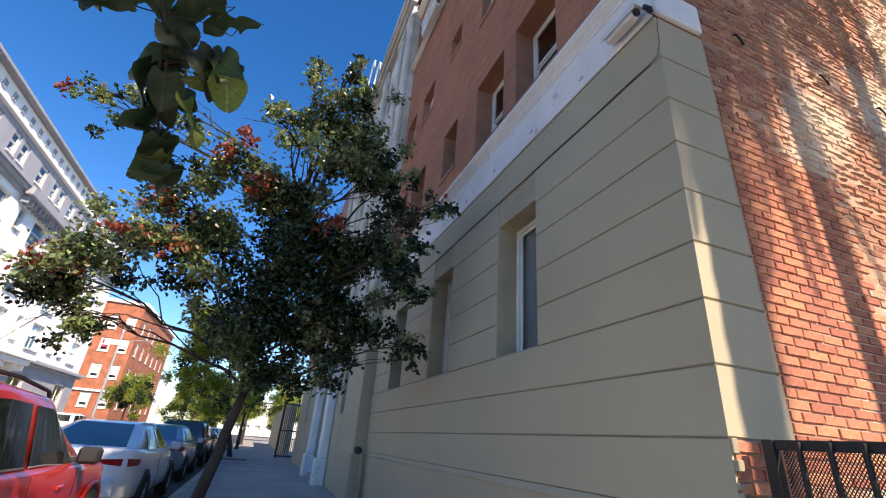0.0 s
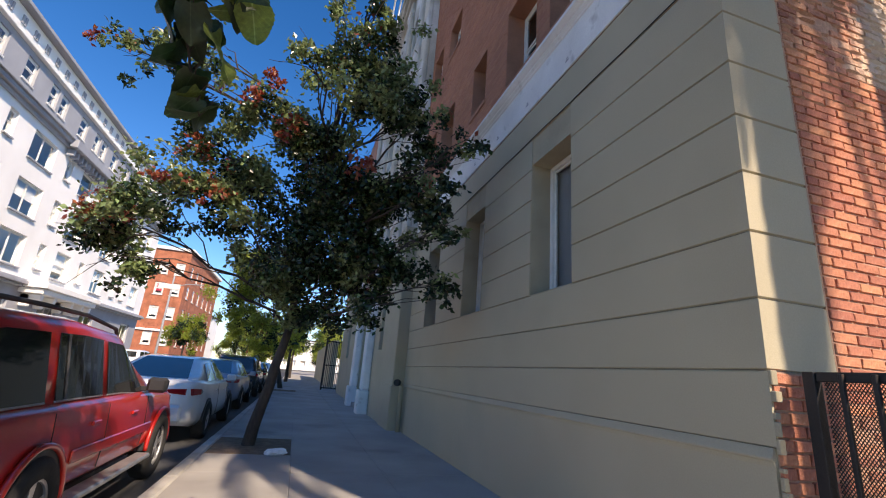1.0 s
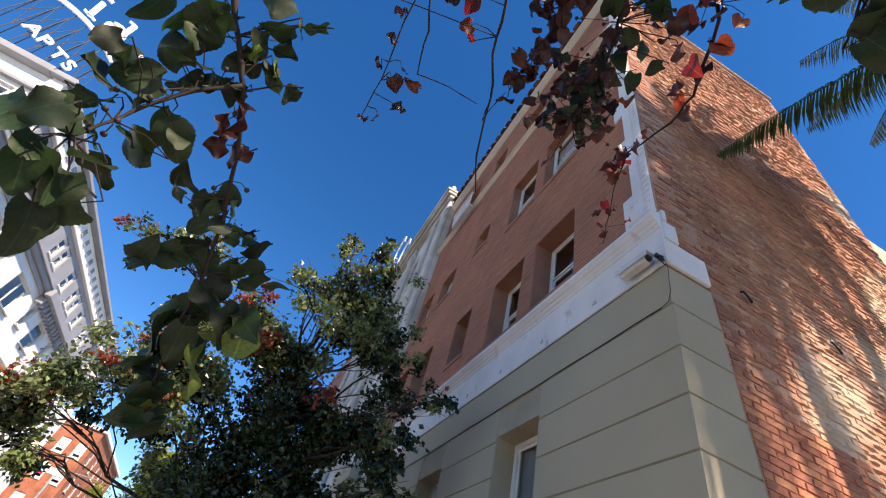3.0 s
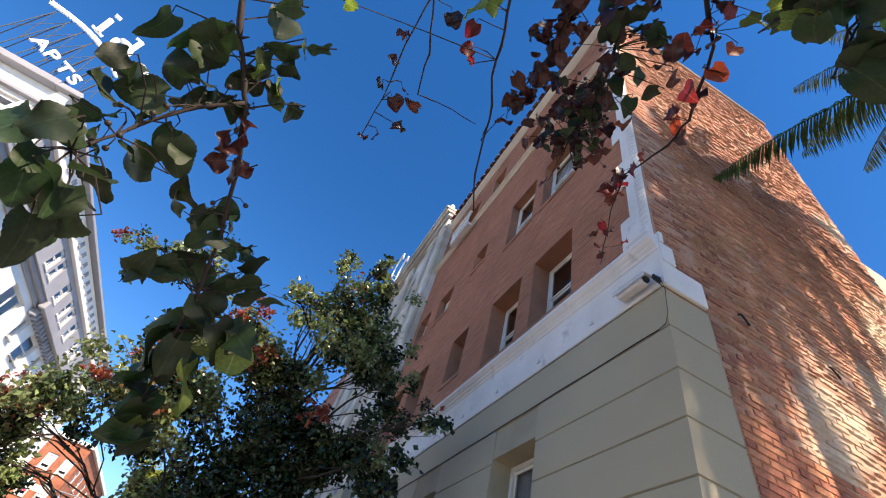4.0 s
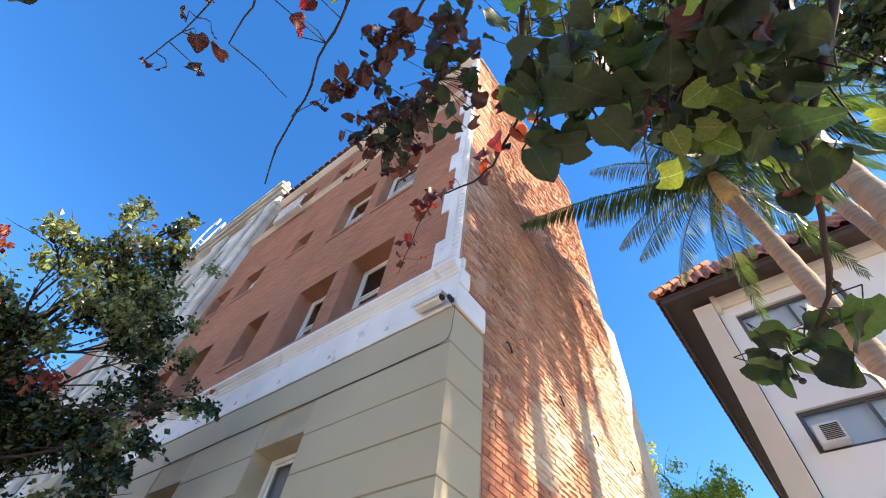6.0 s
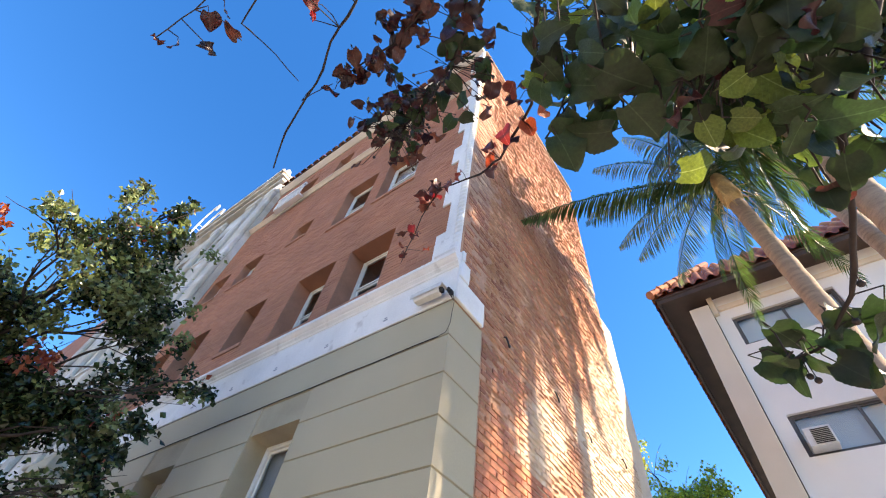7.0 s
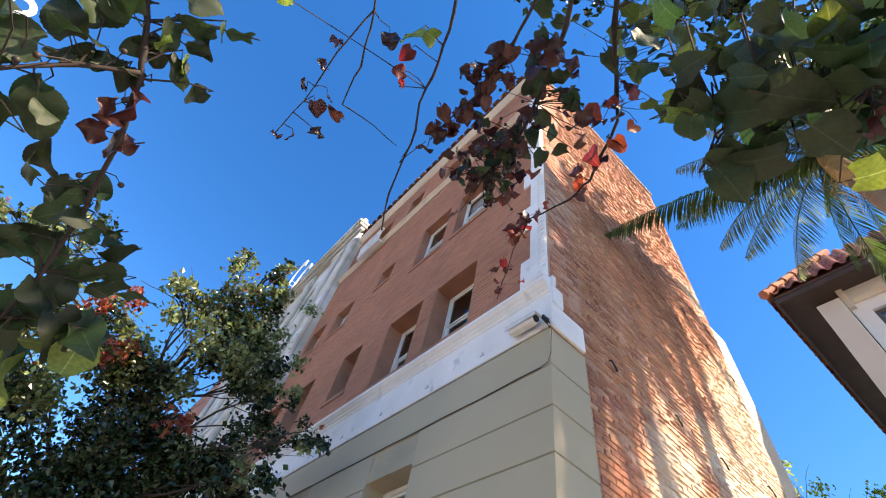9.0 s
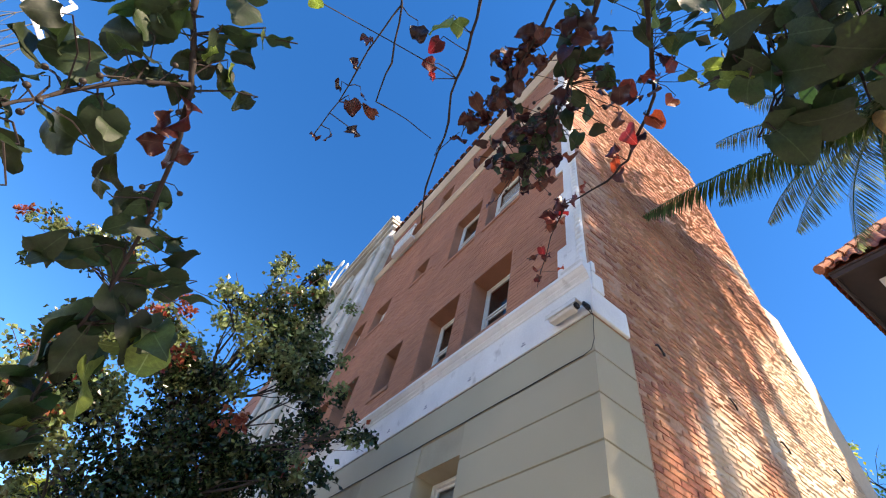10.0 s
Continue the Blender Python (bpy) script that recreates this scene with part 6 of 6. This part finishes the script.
FILL = [(0.189, -0.276, 2.225), (0.178, -0.32, 2.224), (0.217, -0.347, 2.199), (0.23, -0.305, 2.201), (0.247, -0.361, 2.179), (0.267, -0.333, 2.175), (0.251, -0.404, 2.165), (0.236, -0.438, 2.161), (0.279, -0.437, 2.135), (0.15, -0.252, 2.245), (0.287, -0.364, 2.154)]
for extra, key in ((0.012, "green"), (0.03, "green"), (0.03, "green"), (0.035, "lit")):
    hang(b, f, [(x + nrng.gauss(0, extra), y + nrng.gauss(0, extra), z + nrng.gauss(0, extra), nrng.uniform(0.05, 0.075)) for x, y, z in (FILL if key == "green" else FILL[4:])], key, 0.5)
hang(b, f, BIG_RED, "red", 0.7, 0.6)
b, f = branch(STEM_BIG2, 0.005, 0.002)
hang(b, f, LOW_RIGHT, "green", 0.6, 0.85)
hang(b, f, [(x + nrng.gauss(0, 0.02), y + nrng.gauss(0, 0.02), z + nrng.gauss(0, 0.02), s * 0.8) for x, y, z, s in LOW_RIGHT], "green", 0.4)
berries(b, f[10:], 4, 0.025, 0.005)
# unseen clumps overhead, added to shade the red car and the pavement
over = [(-1.2, -0.9, 4.6, 0.7, 1.0), (-0.4, -1.0, 5.2, 0.8, 1.2), (0.3, -1.0, 5.0, 0.7, 1.0), (-0.3, -0.5, 6.2, 0.6, 1.0), (-0.9, -0.6, 5.8, 0.6, 1.0), (0.2, -0.5, 6.4, 0.5, 1.0), (-0.8, -1.8, 5.5, 0.8, 1.0), (0.9, -1.6, 4.6, 0.7, 1.0), (1.5, -1.9, 4.4, 0.7, 1.0), (0.1, -1.7, 6.0, 0.8, 1.0), (-0.3, -1.7, 6.7, 0.7, 1.0), (0.5, -1.3, 5.2, 0.6, 1.2), (0.7, -0.9, 5.6, 0.5, 1.0), (0.0, -0.8, 4.7, 0.5, 1.2)]
for c in over:
    bm = bmesh.new()
    tube(bm, wander(HUB, c[:3], 5, 0.08, nrng), [0.05, 0.04, 0.032, 0.025, 0.018, 0.01], 6)
    part("limb", bm, BARK, near_tree, smooth=True)
leaf_cloud("crown", near_tree, over, 560, 0.09, CROWN_GREEN, nrng)

# ---- parked cars ----
def loft(bm, sections, close=True):
    rows = [[bm.verts.new(p) for p in s] for s in sections]
    for a, b in zip(rows, rows[1:]):
        n = len(a)
        for k in range(n):
            bm.faces.new((a[k], a[(k + 1) % n], b[(k + 1) % n], b[k]))
    bm.faces.new(rows[0][::-1])
    bm.faces.new(rows[-1])


def lerp_rows(rows, s):
    for a, b in zip(rows, rows[1:]):
        if s <= b[0]:
            t = (s - a[0]) / (b[0] - a[0])
            return [p + (q - p) * t for p, q in zip(a[1:], b[1:])]
    return list(rows[-1][1:])


def wheel(parent, x, y, z, r, w, side):
    base = empty("wheel", (x, y, z))
    base.parent = parent
    bm = bmesh.new()
    prof = [(0.62, -0.5), (0.9, -0.5), (0.98, -0.38), (1.0, -0.2), (1.0, 0.2), (0.98, 0.38), (0.9, 0.5), (0.62, 0.5)]
    n = 26
    ring = [[bm.verts.new((q * w, p * r * math.cos(k * math.tau / n), p * r * math.sin(k * math.tau / n))) for p, q in prof] for k in range(n)]
    for k in range(n):
        for j in range(len(prof)):
            bm.faces.new((ring[k][j], ring[k][(j + 1) % len(prof)], ring[(k + 1) % n][(j + 1) % len(prof)], ring[(k + 1) % n][j]))
    part("tyre", bm, RUBBER, base, smooth=True)
    bm = bmesh.new()
    o = side * w * 0.42
    tube(bm, [(o * 0.2, 0, 0), (o * 0.8, 0, 0)], [r * 0.15, r * 0.16], 12)
    for k in range(5):
        a = k * math.tau / 5 + 0.3
        d = Vector((0, math.cos(a), math.sin(a)))
        t = Vector((0, -math.sin(a), math.cos(a))) * r * 0.075
        vs = [bm.verts.new(Vector((o * f, 0, 0)) + d * r * q + t * s) for f in (0.55, 0.85) for q, s in ((0.1, -1), (0.1, 1), (0.60, 1.3), (0.60, -1.3))]
        for q in ((0, 1, 2, 3), (7, 6, 5, 4), (0, 4, 5, 1), (1, 5, 6, 2), (2, 6, 7, 3), (3, 7, 4, 0)):
            bm.faces.new([vs[i] for i in q])
    rim = [[bm.verts.new((f * o, p * r * math.cos(k * math.tau / n), p * r * math.sin(k * math.tau / n))) for p, f in ((0.63, 1.0), (0.57, 0.95), (0.55, 0.2), (0.63, 0.1))] for k in range(n)]
    for k in range(n):
        for j in range(4):
            bm.faces.new((rim[k][j], rim[k][(j + 1) % 4], rim[(k + 1) % n][(j + 1) % 4], rim[(k + 1) % n][j]))
    part("rim", bm, ALLOY, base)
    bm = bmesh.new()
    tube(bm, [(-0.02 * side, 0, 0), (0.0, 0, 0)], r * 0.55, 20)
    part("brake_disc", bm, TRIM_BLACK, base)
    return base


def car(name, label, at, length, paint, body, roof, glass, wheels, wheel_r, rails=False, group="cars parked along the kerb", handle_s=(), step=False, clad=False, tails=None):
    """at: x of the middle line, y of the rear, z of the road. body rows: (s, z_low, z_belt, half width low, half width belt). roof rows: (s, z_roof, half width)."""
    cx, y0, z0 = at
    root = empty(name, at)
    root.matrix_basis = Matrix()
    tagged(root, label, "car", group=group)
    Y = lambda s: y0 + s * length
    secs = []
    S = sorted({r[0] for r in body} | {k / 24 for k in range(25)})
    for s in S:
        zl, zb, hl, hb = lerp_rows(body, s)
        half = [(hl * 0.90, zl), (hl, zl + 0.10), (hl + 0.015, zl + (zb - zl) * 0.45), (hb + 0.012, zl + (zb - zl) * 0.72), (hb, zb - 0.05), (hb - 0.05, zb)]
        secs.append([Vector((cx + x, Y(s), z0 + z)) for x, z in half] + [Vector((cx - x, Y(s), z0 + z)) for x, z in reversed(half)])
    bm = bmesh.new()
    loft(bm, secs)
    part("body", bm, paint, root, smooth=True)
    g0, g1 = roof[0][0], roof[-1][0]
    secs = []
    for s in sorted({r[0] for r in roof} | {g0 + (g1 - g0) * k / 16 for k in range(17)}):
        zr, hr = lerp_rows(roof, s)
        zl, zb, hl, hb = lerp_rows(body, s)
        zr = max(zr, zb + 0.004)
        f = min(1.0, (zr - zb) / 0.35)
        hr = hb - 0.07 + (hr - hb + 0.07) * f
        half = [(hb - 0.06, zb - 0.03), (hr, zb + (zr - zb) * 0.86), (hr - 0.05, zb + (zr - zb) * 0.95), (hr - 0.16, zr)]
        secs.append([Vector((cx + x, Y(s), z0 + z)) for x, z in half] + [Vector((cx - x, Y(s), z0 + z)) for x, z in reversed(half)])
    bm = bmesh.new()
    loft(bm, secs)
    part("cabin", bm, paint, root, smooth=True)

    def skin(s, t, side):
        """A point on the cabin's side, t from belt to roof rail."""
        zr, hr = lerp_rows(roof, s)
        zl, zb, hl, hb = lerp_rows(body, s)
        f = min(1.0, max(0.0, (zr - zb) / 0.35))
        hr = hb - 0.07 + (hr - hb + 0.07) * f
        x0, zz0, x1, zz1 = hb - 0.06, zb - 0.03, hr, zb + (zr - zb) * 0.86
        return Vector((cx + side * (x0 + (x1 - x0) * t + 0.006), Y(s), z0 + zz0 + (zz1 - zz0) * t))
    for side in (1, -1):
        for sb0, sb1, st0, st1 in glass:
            bm = bmesh.new()
            n = 6
            lo = [skin(sb0 + (sb1 - sb0) * k / n, 0.10, side) for k in range(n + 1)]
            hi = [skin(st0 + (st1 - st0) * k / n, 0.93, side) for k in range(n + 1)]
            off = Vector((side * 0.006, 0, 0))
            a = [[bm.verts.new(p + off * i) for p in row] for i in (0, 1) for row in (lo, hi)]
            for k in range(n):
                bm.faces.new((a[2][k], a[2][k + 1], a[3][k + 1], a[3][k]))
            rim = [(a[0], a[2]), (a[3], a[1])]
            for p, q in rim:
                for k in range(n):
                    bm.faces.new((p[k], p[k + 1], q[k + 1], q[k]))
            bm.faces.new((a[0][0], a[2][0], a[3][0], a[1][0]))
            bm.faces.new((a[0][n], a[1][n], a[3][n], a[2][n]))
            part("side_window", bm, CAR_DARK, root)
            bm = bmesh.new()
            tube(bm, [p + Vector((side * 0.004, 0, -0.008)) for p in lo], 0.008, 5)
            part("window_trim", bm, STEEL, root)
            if clad and sb0 > 0.2 and sb1 < 0.5:
                bm = bmesh.new()
                tube(bm, [lo[1] + off * 1.5, hi[1] + off * 1.5], 0.011, 5)
                part("window_divider", bm, TRIM_BLACK, root)
    # windscreen and rear window
    for name2, sa, sb in (("rear_window", roof[0][0] + 0.008, roof[1][0] - 0.004), ("windscreen", roof[-2][0] + 0.004, roof[-1][0] - 0.008)):
        bm = bmesh.new()
        n = 8
        out = []
        for s in (sa, sb):
            zr, hr = lerp_rows(roof, s)
            zl, zb, hl, hb = lerp_rows(body, s)
            f = min(1.0, max(0.05, (zr - zb) / 0.35))
            w = (hb - 0.07 + (hr - hb + 0.07) * f) - 0.17
            out.append([Vector((cx - w + 2 * w * k / n, Y(s), z0 + zr + 0.010)) for k in range(n + 1)])
        r0 = [bm.verts.new(p) for p in out[0]]
        r1 = [bm.verts.new(p) for p in out[1]]
        for k in range(n):
            bm.faces.new((r0[k], r0[k + 1], r1[k + 1], r1[k]))
        part(name2, bm, CAR_DARK, root)
    for ws in wheels:
        zl, zb, hl, hb = lerp_rows(body, ws)
        for side in (1, -1):
            bm = bmesh.new()
            n = 20
            outer = [Vector((cx + side * (hl + 0.028), Y(ws) + wheel_r * 1.16 * math.cos(math.pi * k / n), z0 + wheel_r + wheel_r * 1.16 * math.sin(math.pi * k / n))) for k in range(n + 1)]
            a = [bm.verts.new(p) for p in outer]
            b = [bm.verts.new(p - Vector((side * 0.30, 0, 0))) for p in outer]
            c = bm.verts.new(Vector((cx + side * (hl + 0.028), Y(ws), z0 + wheel_r * 0.5)))
            for k in range(n):
                bm.faces.new((a[k], a[k + 1], c))
                bm.faces.new((a[k], b[k], b[k + 1], a[k + 1]))
            part("wheel_arch", bm, TRIM_BLACK, root)
            wheel(root, cx + side * (hl - 0.045), Y(ws), z0 + wheel_r, wheel_r, 0.22, side)
            if clad:
                bm = bmesh.new()
                tube(bm, [p + Vector((side * 0.004, 0, 0)) for p in outer], 0.024, 6)
                part("arch_flare", bm, paint, root, smooth=True)
    # lamps, bumpers, mirrors, handles
    for s, nm, mt, zf in ((0.0, "tail_light", TAIL_RED, 0.74), (1.0, "headlight", LAMP_CLEAR, 0.66)):
        zl, zb, hl, hb = lerp_rows(body, s)
        for side in (1, -1):
            bm = bmesh.new()
            zc = z0 + zl + (zb - zl) * zf
            hh = (tails if tails and s == 0 else 0.07)
            if s == 0:
                if tails:
                    box(bm, (cx + side * (hb - 0.20), Y(0) - 0.02, zc - hh), (cx + side * (hb + 0.02), Y(0) + 0.16, zc + hh), 0.02)
                else:
                    # a slim lamp that wraps round the corner
                    top = lerp_rows(body, 0.06)[3]
                    lens = [[bm.verts.new((cx + side * x, Y(0) + y, zc + 0.06 + dz * k)) for x, y, k in ((hb - 0.34, -0.012, 0.5), (hb - 0.05, -0.012, 0.9), (hb + 0.075, 0.06, 1.0), (top + 0.045, 0.28, 0.8), (top + 0.045, 0.44, 0.15))] for dz in (-0.055, 0.055)]
                    back = [[bm.verts.new(v.co + Vector((-side * 0.06, 0.05, 0))) for v in row] for row in lens]
                    for k in range(4):
                        bm.faces.new((lens[0][k], lens[0][k + 1], lens[1][k + 1], lens[1][k]))
                        for r in (0, 1):
                            bm.faces.new((lens[r][k], lens[r][k + 1], back[r][k + 1], back[r][k]))
            else:
                box(bm, (cx + side * (hb - 0.34), Y(1) - 0.25, zc - hh), (cx + side * (hb + 0.016), Y(1) + 0.015, zc + hh), 0.02)
            part(nm, bm, mt, root)
        bm = bmesh.new()
        dy = -0.05 if s == 0 else 0.05
        box(bm, (cx - hl * 0.97, min(Y(s) - 0.05, Y(s) + dy), z0 + zl - 0.02), (cx + hl * 0.97, max(Y(s) + 0.05, Y(s) + dy), z0 + zl + 0.26), 0.04)
        part("bumper", bm, paint, root)
        bm = bmesh.new()
        yb = Y(s) - 0.056 if s == 0 else Y(s) + 0.051
        zp = z0 + (zl + 0.42 if s == 0 else zl + 0.12)
        yb = Y(0) - 0.012 if s == 0 else yb
        box(bm, (cx - 0.16, yb, zp), (cx + 0.16, yb + 0.006, zp + 0.15), 0.002)
        pl = part("number_plate", bm, PLASTIC_WHITE, root)
        bm = bmesh.new()
        yq = yb - 0.003 if s == 0 else yb + 0.0062
        box(bm, (cx - 0.12, yq, zp + 0.05), (cx + 0.12, yq + 0.002, zp + 0.10), 0)
        part("plate_bar", bm, BLUE_PAINT, pl)
    ms = glass[-1][1] - 0.01
    for side in (1, -1):
        p = skin(ms, 0.12, side)
        bm = bmesh.new()
        box(bm, (p.x + side * 0.05, p.y - 0.06, p.z), (p.x + side * 0.25, p.y + 0.05, p.z + 0.16), 0.03)
        box(bm, (p.x - side * 0.01, p.y - 0.03, p.z + 0.01), (p.x + side * 0.055, p.y + 0.02, p.z + 0.06), 0.008)
        part("wing_mirror", bm, TRIM_BLACK if clad else paint, root)
        for hs in handle_s:
            zl, zb, hl, hb = lerp_rows(body, hs)
            bm = bmesh.new()
            box(bm, (cx + side * (hb + 0.010), Y(hs) - 0.09, z0 + zb - 0.20), (cx + side * (hb + 0.034), Y(hs) + 0.07, z0 + zb - 0.165), 0.008)
            part("door_handle", bm, paint, root)
        for ds in [0.5 * (glass[i][1] + glass[i + 1][0]) for i in range(len(glass) - 1)] + [glass[-1][1] + 0.005]:
            zl, zb, hl, hb = lerp_rows(body, ds)
            bm = bmesh.new()
            tube(bm, [(cx + side * (hl + 0.004), Y(ds), z0 + zl + 0.1), (cx + side * (hl + 0.017), Y(ds), z0 + zl + (zb - zl) * 0.45), (cx + side * (hb + 0.014), Y(ds), z0 + zl + (zb - zl) * 0.72), (cx + side * (hb + 0.001), Y(ds), z0 + zb - 0.05)], 0.004, 4)
            part("door_seam", bm, TRIM_BLACK, root)
        if rails:
            bm = bmesh.new()
            pts = [Vector((cx + side * (lerp_rows(roof, s)[1] - 0.10), Y(s), z0 + lerp_rows(roof, s)[0] + (0.06 if 0.12 < s < 0.58 else 0.0))) for s in (0.09, 0.13, 0.25, 0.4, 0.55, 0.60)]
            tube(bm, pts, 0.018, 6)
            part("roof_rail", bm, TRIM_BLACK, root)
        if step:
            bm = bmesh.new()
            zl, zb, hl, hb = lerp_rows(body, 0.5)
            box(bm, (cx + side * (hl - 0.05), Y(wheels[0]) + wheel_r * 1.3, z0 + zl - 0.05), (cx + side * (hl + 0.10), Y(wheels[1]) - wheel_r * 1.3, z0 + zl + 0.0), 0.015)
            part("running_board", bm, STEEL, root)
        if clad:
            bm = bmesh.new()
            zl, zb, hl, hb = lerp_rows(body, 0.5)
            zc = z0 + zl + (zb - zl) * 0.42
            box(bm, (cx + side * (hl + 0.012), Y(wheels[0]) + wheel_r * 1.25, zc - 0.05), (cx + side * (hl + 0.03), Y(wheels[1]) - wheel_r * 1.25, zc + 0.05), 0.01)
            part("side_moulding", bm, paint, root)
    return root


CAR_DARK = material("dark tinted glass", (0.012, 0.014, 0.014), 0.06, 0.1, 3, 40, 0.0, coat=0.5)
SUV_BODY = [(0.0, 0.45, 1.0, 0.80, 0.84), (0.03, 0.40, 1.03, 0.88, 0.88), (0.3, 0.36, 1.03, 0.90, 0.89), (0.72, 0.36, 1.02, 0.90, 0.89), (0.76, 0.36, 1.01, 0.90, 0.88), (0.94, 0.38, 0.96, 0.88, 0.84), (1.0, 0.45, 0.86, 0.78, 0.76)]
SUV_ROOF = [(0.005, 1.02, 0.70), (0.05, 1.56, 0.70), (0.12, 1.64, 0.72), (0.35, 1.66, 0.73), (0.54, 1.61, 0.72), (0.755, 1.02, 0.70)]
ROAD = -0.15
car("red_suv", "red four-door sport utility vehicle with dark windows and roof rails", (-2.60, 2.72, ROAD), 4.72, RED_PAINT, SUV_BODY, SUV_ROOF,
    [(0.05, 0.235, 0.075, 0.235), (0.265, 0.44, 0.265, 0.43), (0.465, 0.68, 0.455, 0.575)], (0.225, 0.825), 0.365, rails=True, handle_s=(0.40, 0.60), step=True, clad=True, tails=0.16)
SEDAN_BODY = [(0.0, 0.38, 0.94, 0.70, 0.72), (0.02, 0.31, 1.02, 0.80, 0.79), (0.06, 0.28, 1.04, 0.86, 0.83), (0.14, 0.26, 1.03, 0.89, 0.86), (0.3, 0.24, 1.00, 0.90, 0.88), (0.7, 0.24, 0.95, 0.90, 0.88), (0.93, 0.26, 0.82, 0.87, 0.80), (1.0, 0.34, 0.70, 0.74, 0.70)]
SEDAN_ROOF = [(0.08, 1.03, 0.60), (0.31, 1.39, 0.58), (0.38, 1.435, 0.59), (0.46, 1.45, 0.60), (0.56, 1.42, 0.60), (0.77, 0.94, 0.66)]
SEDAN_GLASS = [(0.235, 0.42, 0.325, 0.42), (0.445, 0.68, 0.435, 0.57)]
car("white_sedan", "white four-door sedan parked by the kerb", (-2.58, 8.75, ROAD), 4.75, WHITE_PAINT, SEDAN_BODY, SEDAN_ROOF, SEDAN_GLASS, (0.21, 0.80), 0.33, handle_s=(0.38, 0.58))
car("blue_sedan", "blue grey sedan parked behind another car", (-2.62, 14.6, ROAD), 4.7, BLUE_PAINT, SEDAN_BODY, SEDAN_ROOF, SEDAN_GLASS, (0.21, 0.80), 0.33, handle_s=(0.38, 0.58))
car("black_suv", "black sport utility vehicle parked by the kerb", (-2.6, 20.4, ROAD), 4.7, DARK_PAINT, SUV_BODY, SUV_ROOF,
    [(0.05, 0.235, 0.075, 0.235), (0.265, 0.44, 0.265, 0.43), (0.465, 0.68, 0.455, 0.575)], (0.225, 0.825), 0.365, rails=True, handle_s=(0.40, 0.60))
car("black_sedan", "black sedan parked further along the kerb", (-2.6, 26.2, ROAD), 4.7, DARK_PAINT, SEDAN_BODY, SEDAN_ROOF, SEDAN_GLASS, (0.21, 0.80), 0.33)
car("white_sedan", "white sedan far along the kerb", (-2.6, 32.4, ROAD), 4.7, WHITE_PAINT, SEDAN_BODY, SEDAN_ROOF, SEDAN_GLASS, (0.21, 0.80), 0.33)
car("silver_suv", "pale sport utility vehicle parked across the street", (-12.0, 38.0, ROAD), 4.7, WHITE_PAINT, SUV_BODY, SUV_ROOF,
    [(0.05, 0.235, 0.075, 0.235), (0.265, 0.44, 0.265, 0.43), (0.465, 0.68, 0.455, 0.575)], (0.225, 0.825), 0.365)

# crumpled paper, street lamp
bm = bmesh.new()
bmesh.ops.create_icosphere(bm, subdivisions=3, radius=0.13)
for v in bm.verts:
    n = noise.noise(v.co * 14) * 0.05 + noise.noise(v.co * 33) * 0.025
    v.co = v.co * (1 + n * 6)
    v.co.z = max(v.co.z * 0.42, -0.03)
    v.co.x *= 1.3
paper = part("crumpled_paper", bm, PAPER)
paper.matrix_basis = pose(-0.27, 7.45, 0.03, 0, 0, 30)
tagged(paper, "crumpled white paper litter lying beside the tree pit", "litter")
lamp = empty("street_lamp")
tagged(lamp, "pale steel street lamp with a long arm and sign plate", "street lamp")
bm = bmesh.new()
tube(bm, [(-12.6, 47, 0), (-12.6, 47, 3), (-12.6, 47, 8.6)], [0.13, 0.10, 0.07], 10)
part("pole", bm, STEEL, lamp)
bm = bmesh.new()
tube(bm, [(-12.6, 47, 7.4), (-11.4, 47, 7.9), (-9.8, 47, 8.0)], [0.05, 0.045, 0.04], 8)
part("arm", bm, STEEL, lamp)
bm = bmesh.new()
box(bm, (-13.7, 46.9, 7.3), (-11.9, 46.94, 7.75), 0.01)
part("sign_plate", bm, PLASTIC_WHITE, lamp)

# ---- single bricks of the side wall beside the gate ----
brng = random.Random(3)
BRICK_MESHES = []
for k in range(6):
    bm = bmesh.new()
    w, d, h = 0.1025, 0.010, 0.02825
    box(bm, (-w, -0.010 - brng.uniform(0, 0.005), -h), (w, 0.012, h), 0.004)
    for v in bm.verts:
        v.co += Vector((brng.uniform(-1, 1), brng.uniform(-1, 1), brng.uniform(-1, 1))) * 0.0016
    me = bpy.data.meshes.new("brick")
    bmesh.ops.recalc_face_normals(bm, faces=bm.faces[:])
    bm.to_mesh(me)
    bm.free()
    me.materials.append(BRICK_NEAR)
    BRICK_MESHES.append(me)
for u0, u1, v0, v1 in near_bricks[:236] + foot_bricks:
    ob = new("brick", brng.choice(BRICK_MESHES))
    ob.matrix_basis = pose((u0 + u1) / 2, CY + brng.uniform(-0.003, 0.003), (v0 + v1) / 2, 0, brng.uniform(-0.6, 0.6), brng.uniform(-0.8, 0.8)) @ Matrix.Diagonal(((u1 - u0) / 0.205, 1, 1, 1))
    ob.parent = house
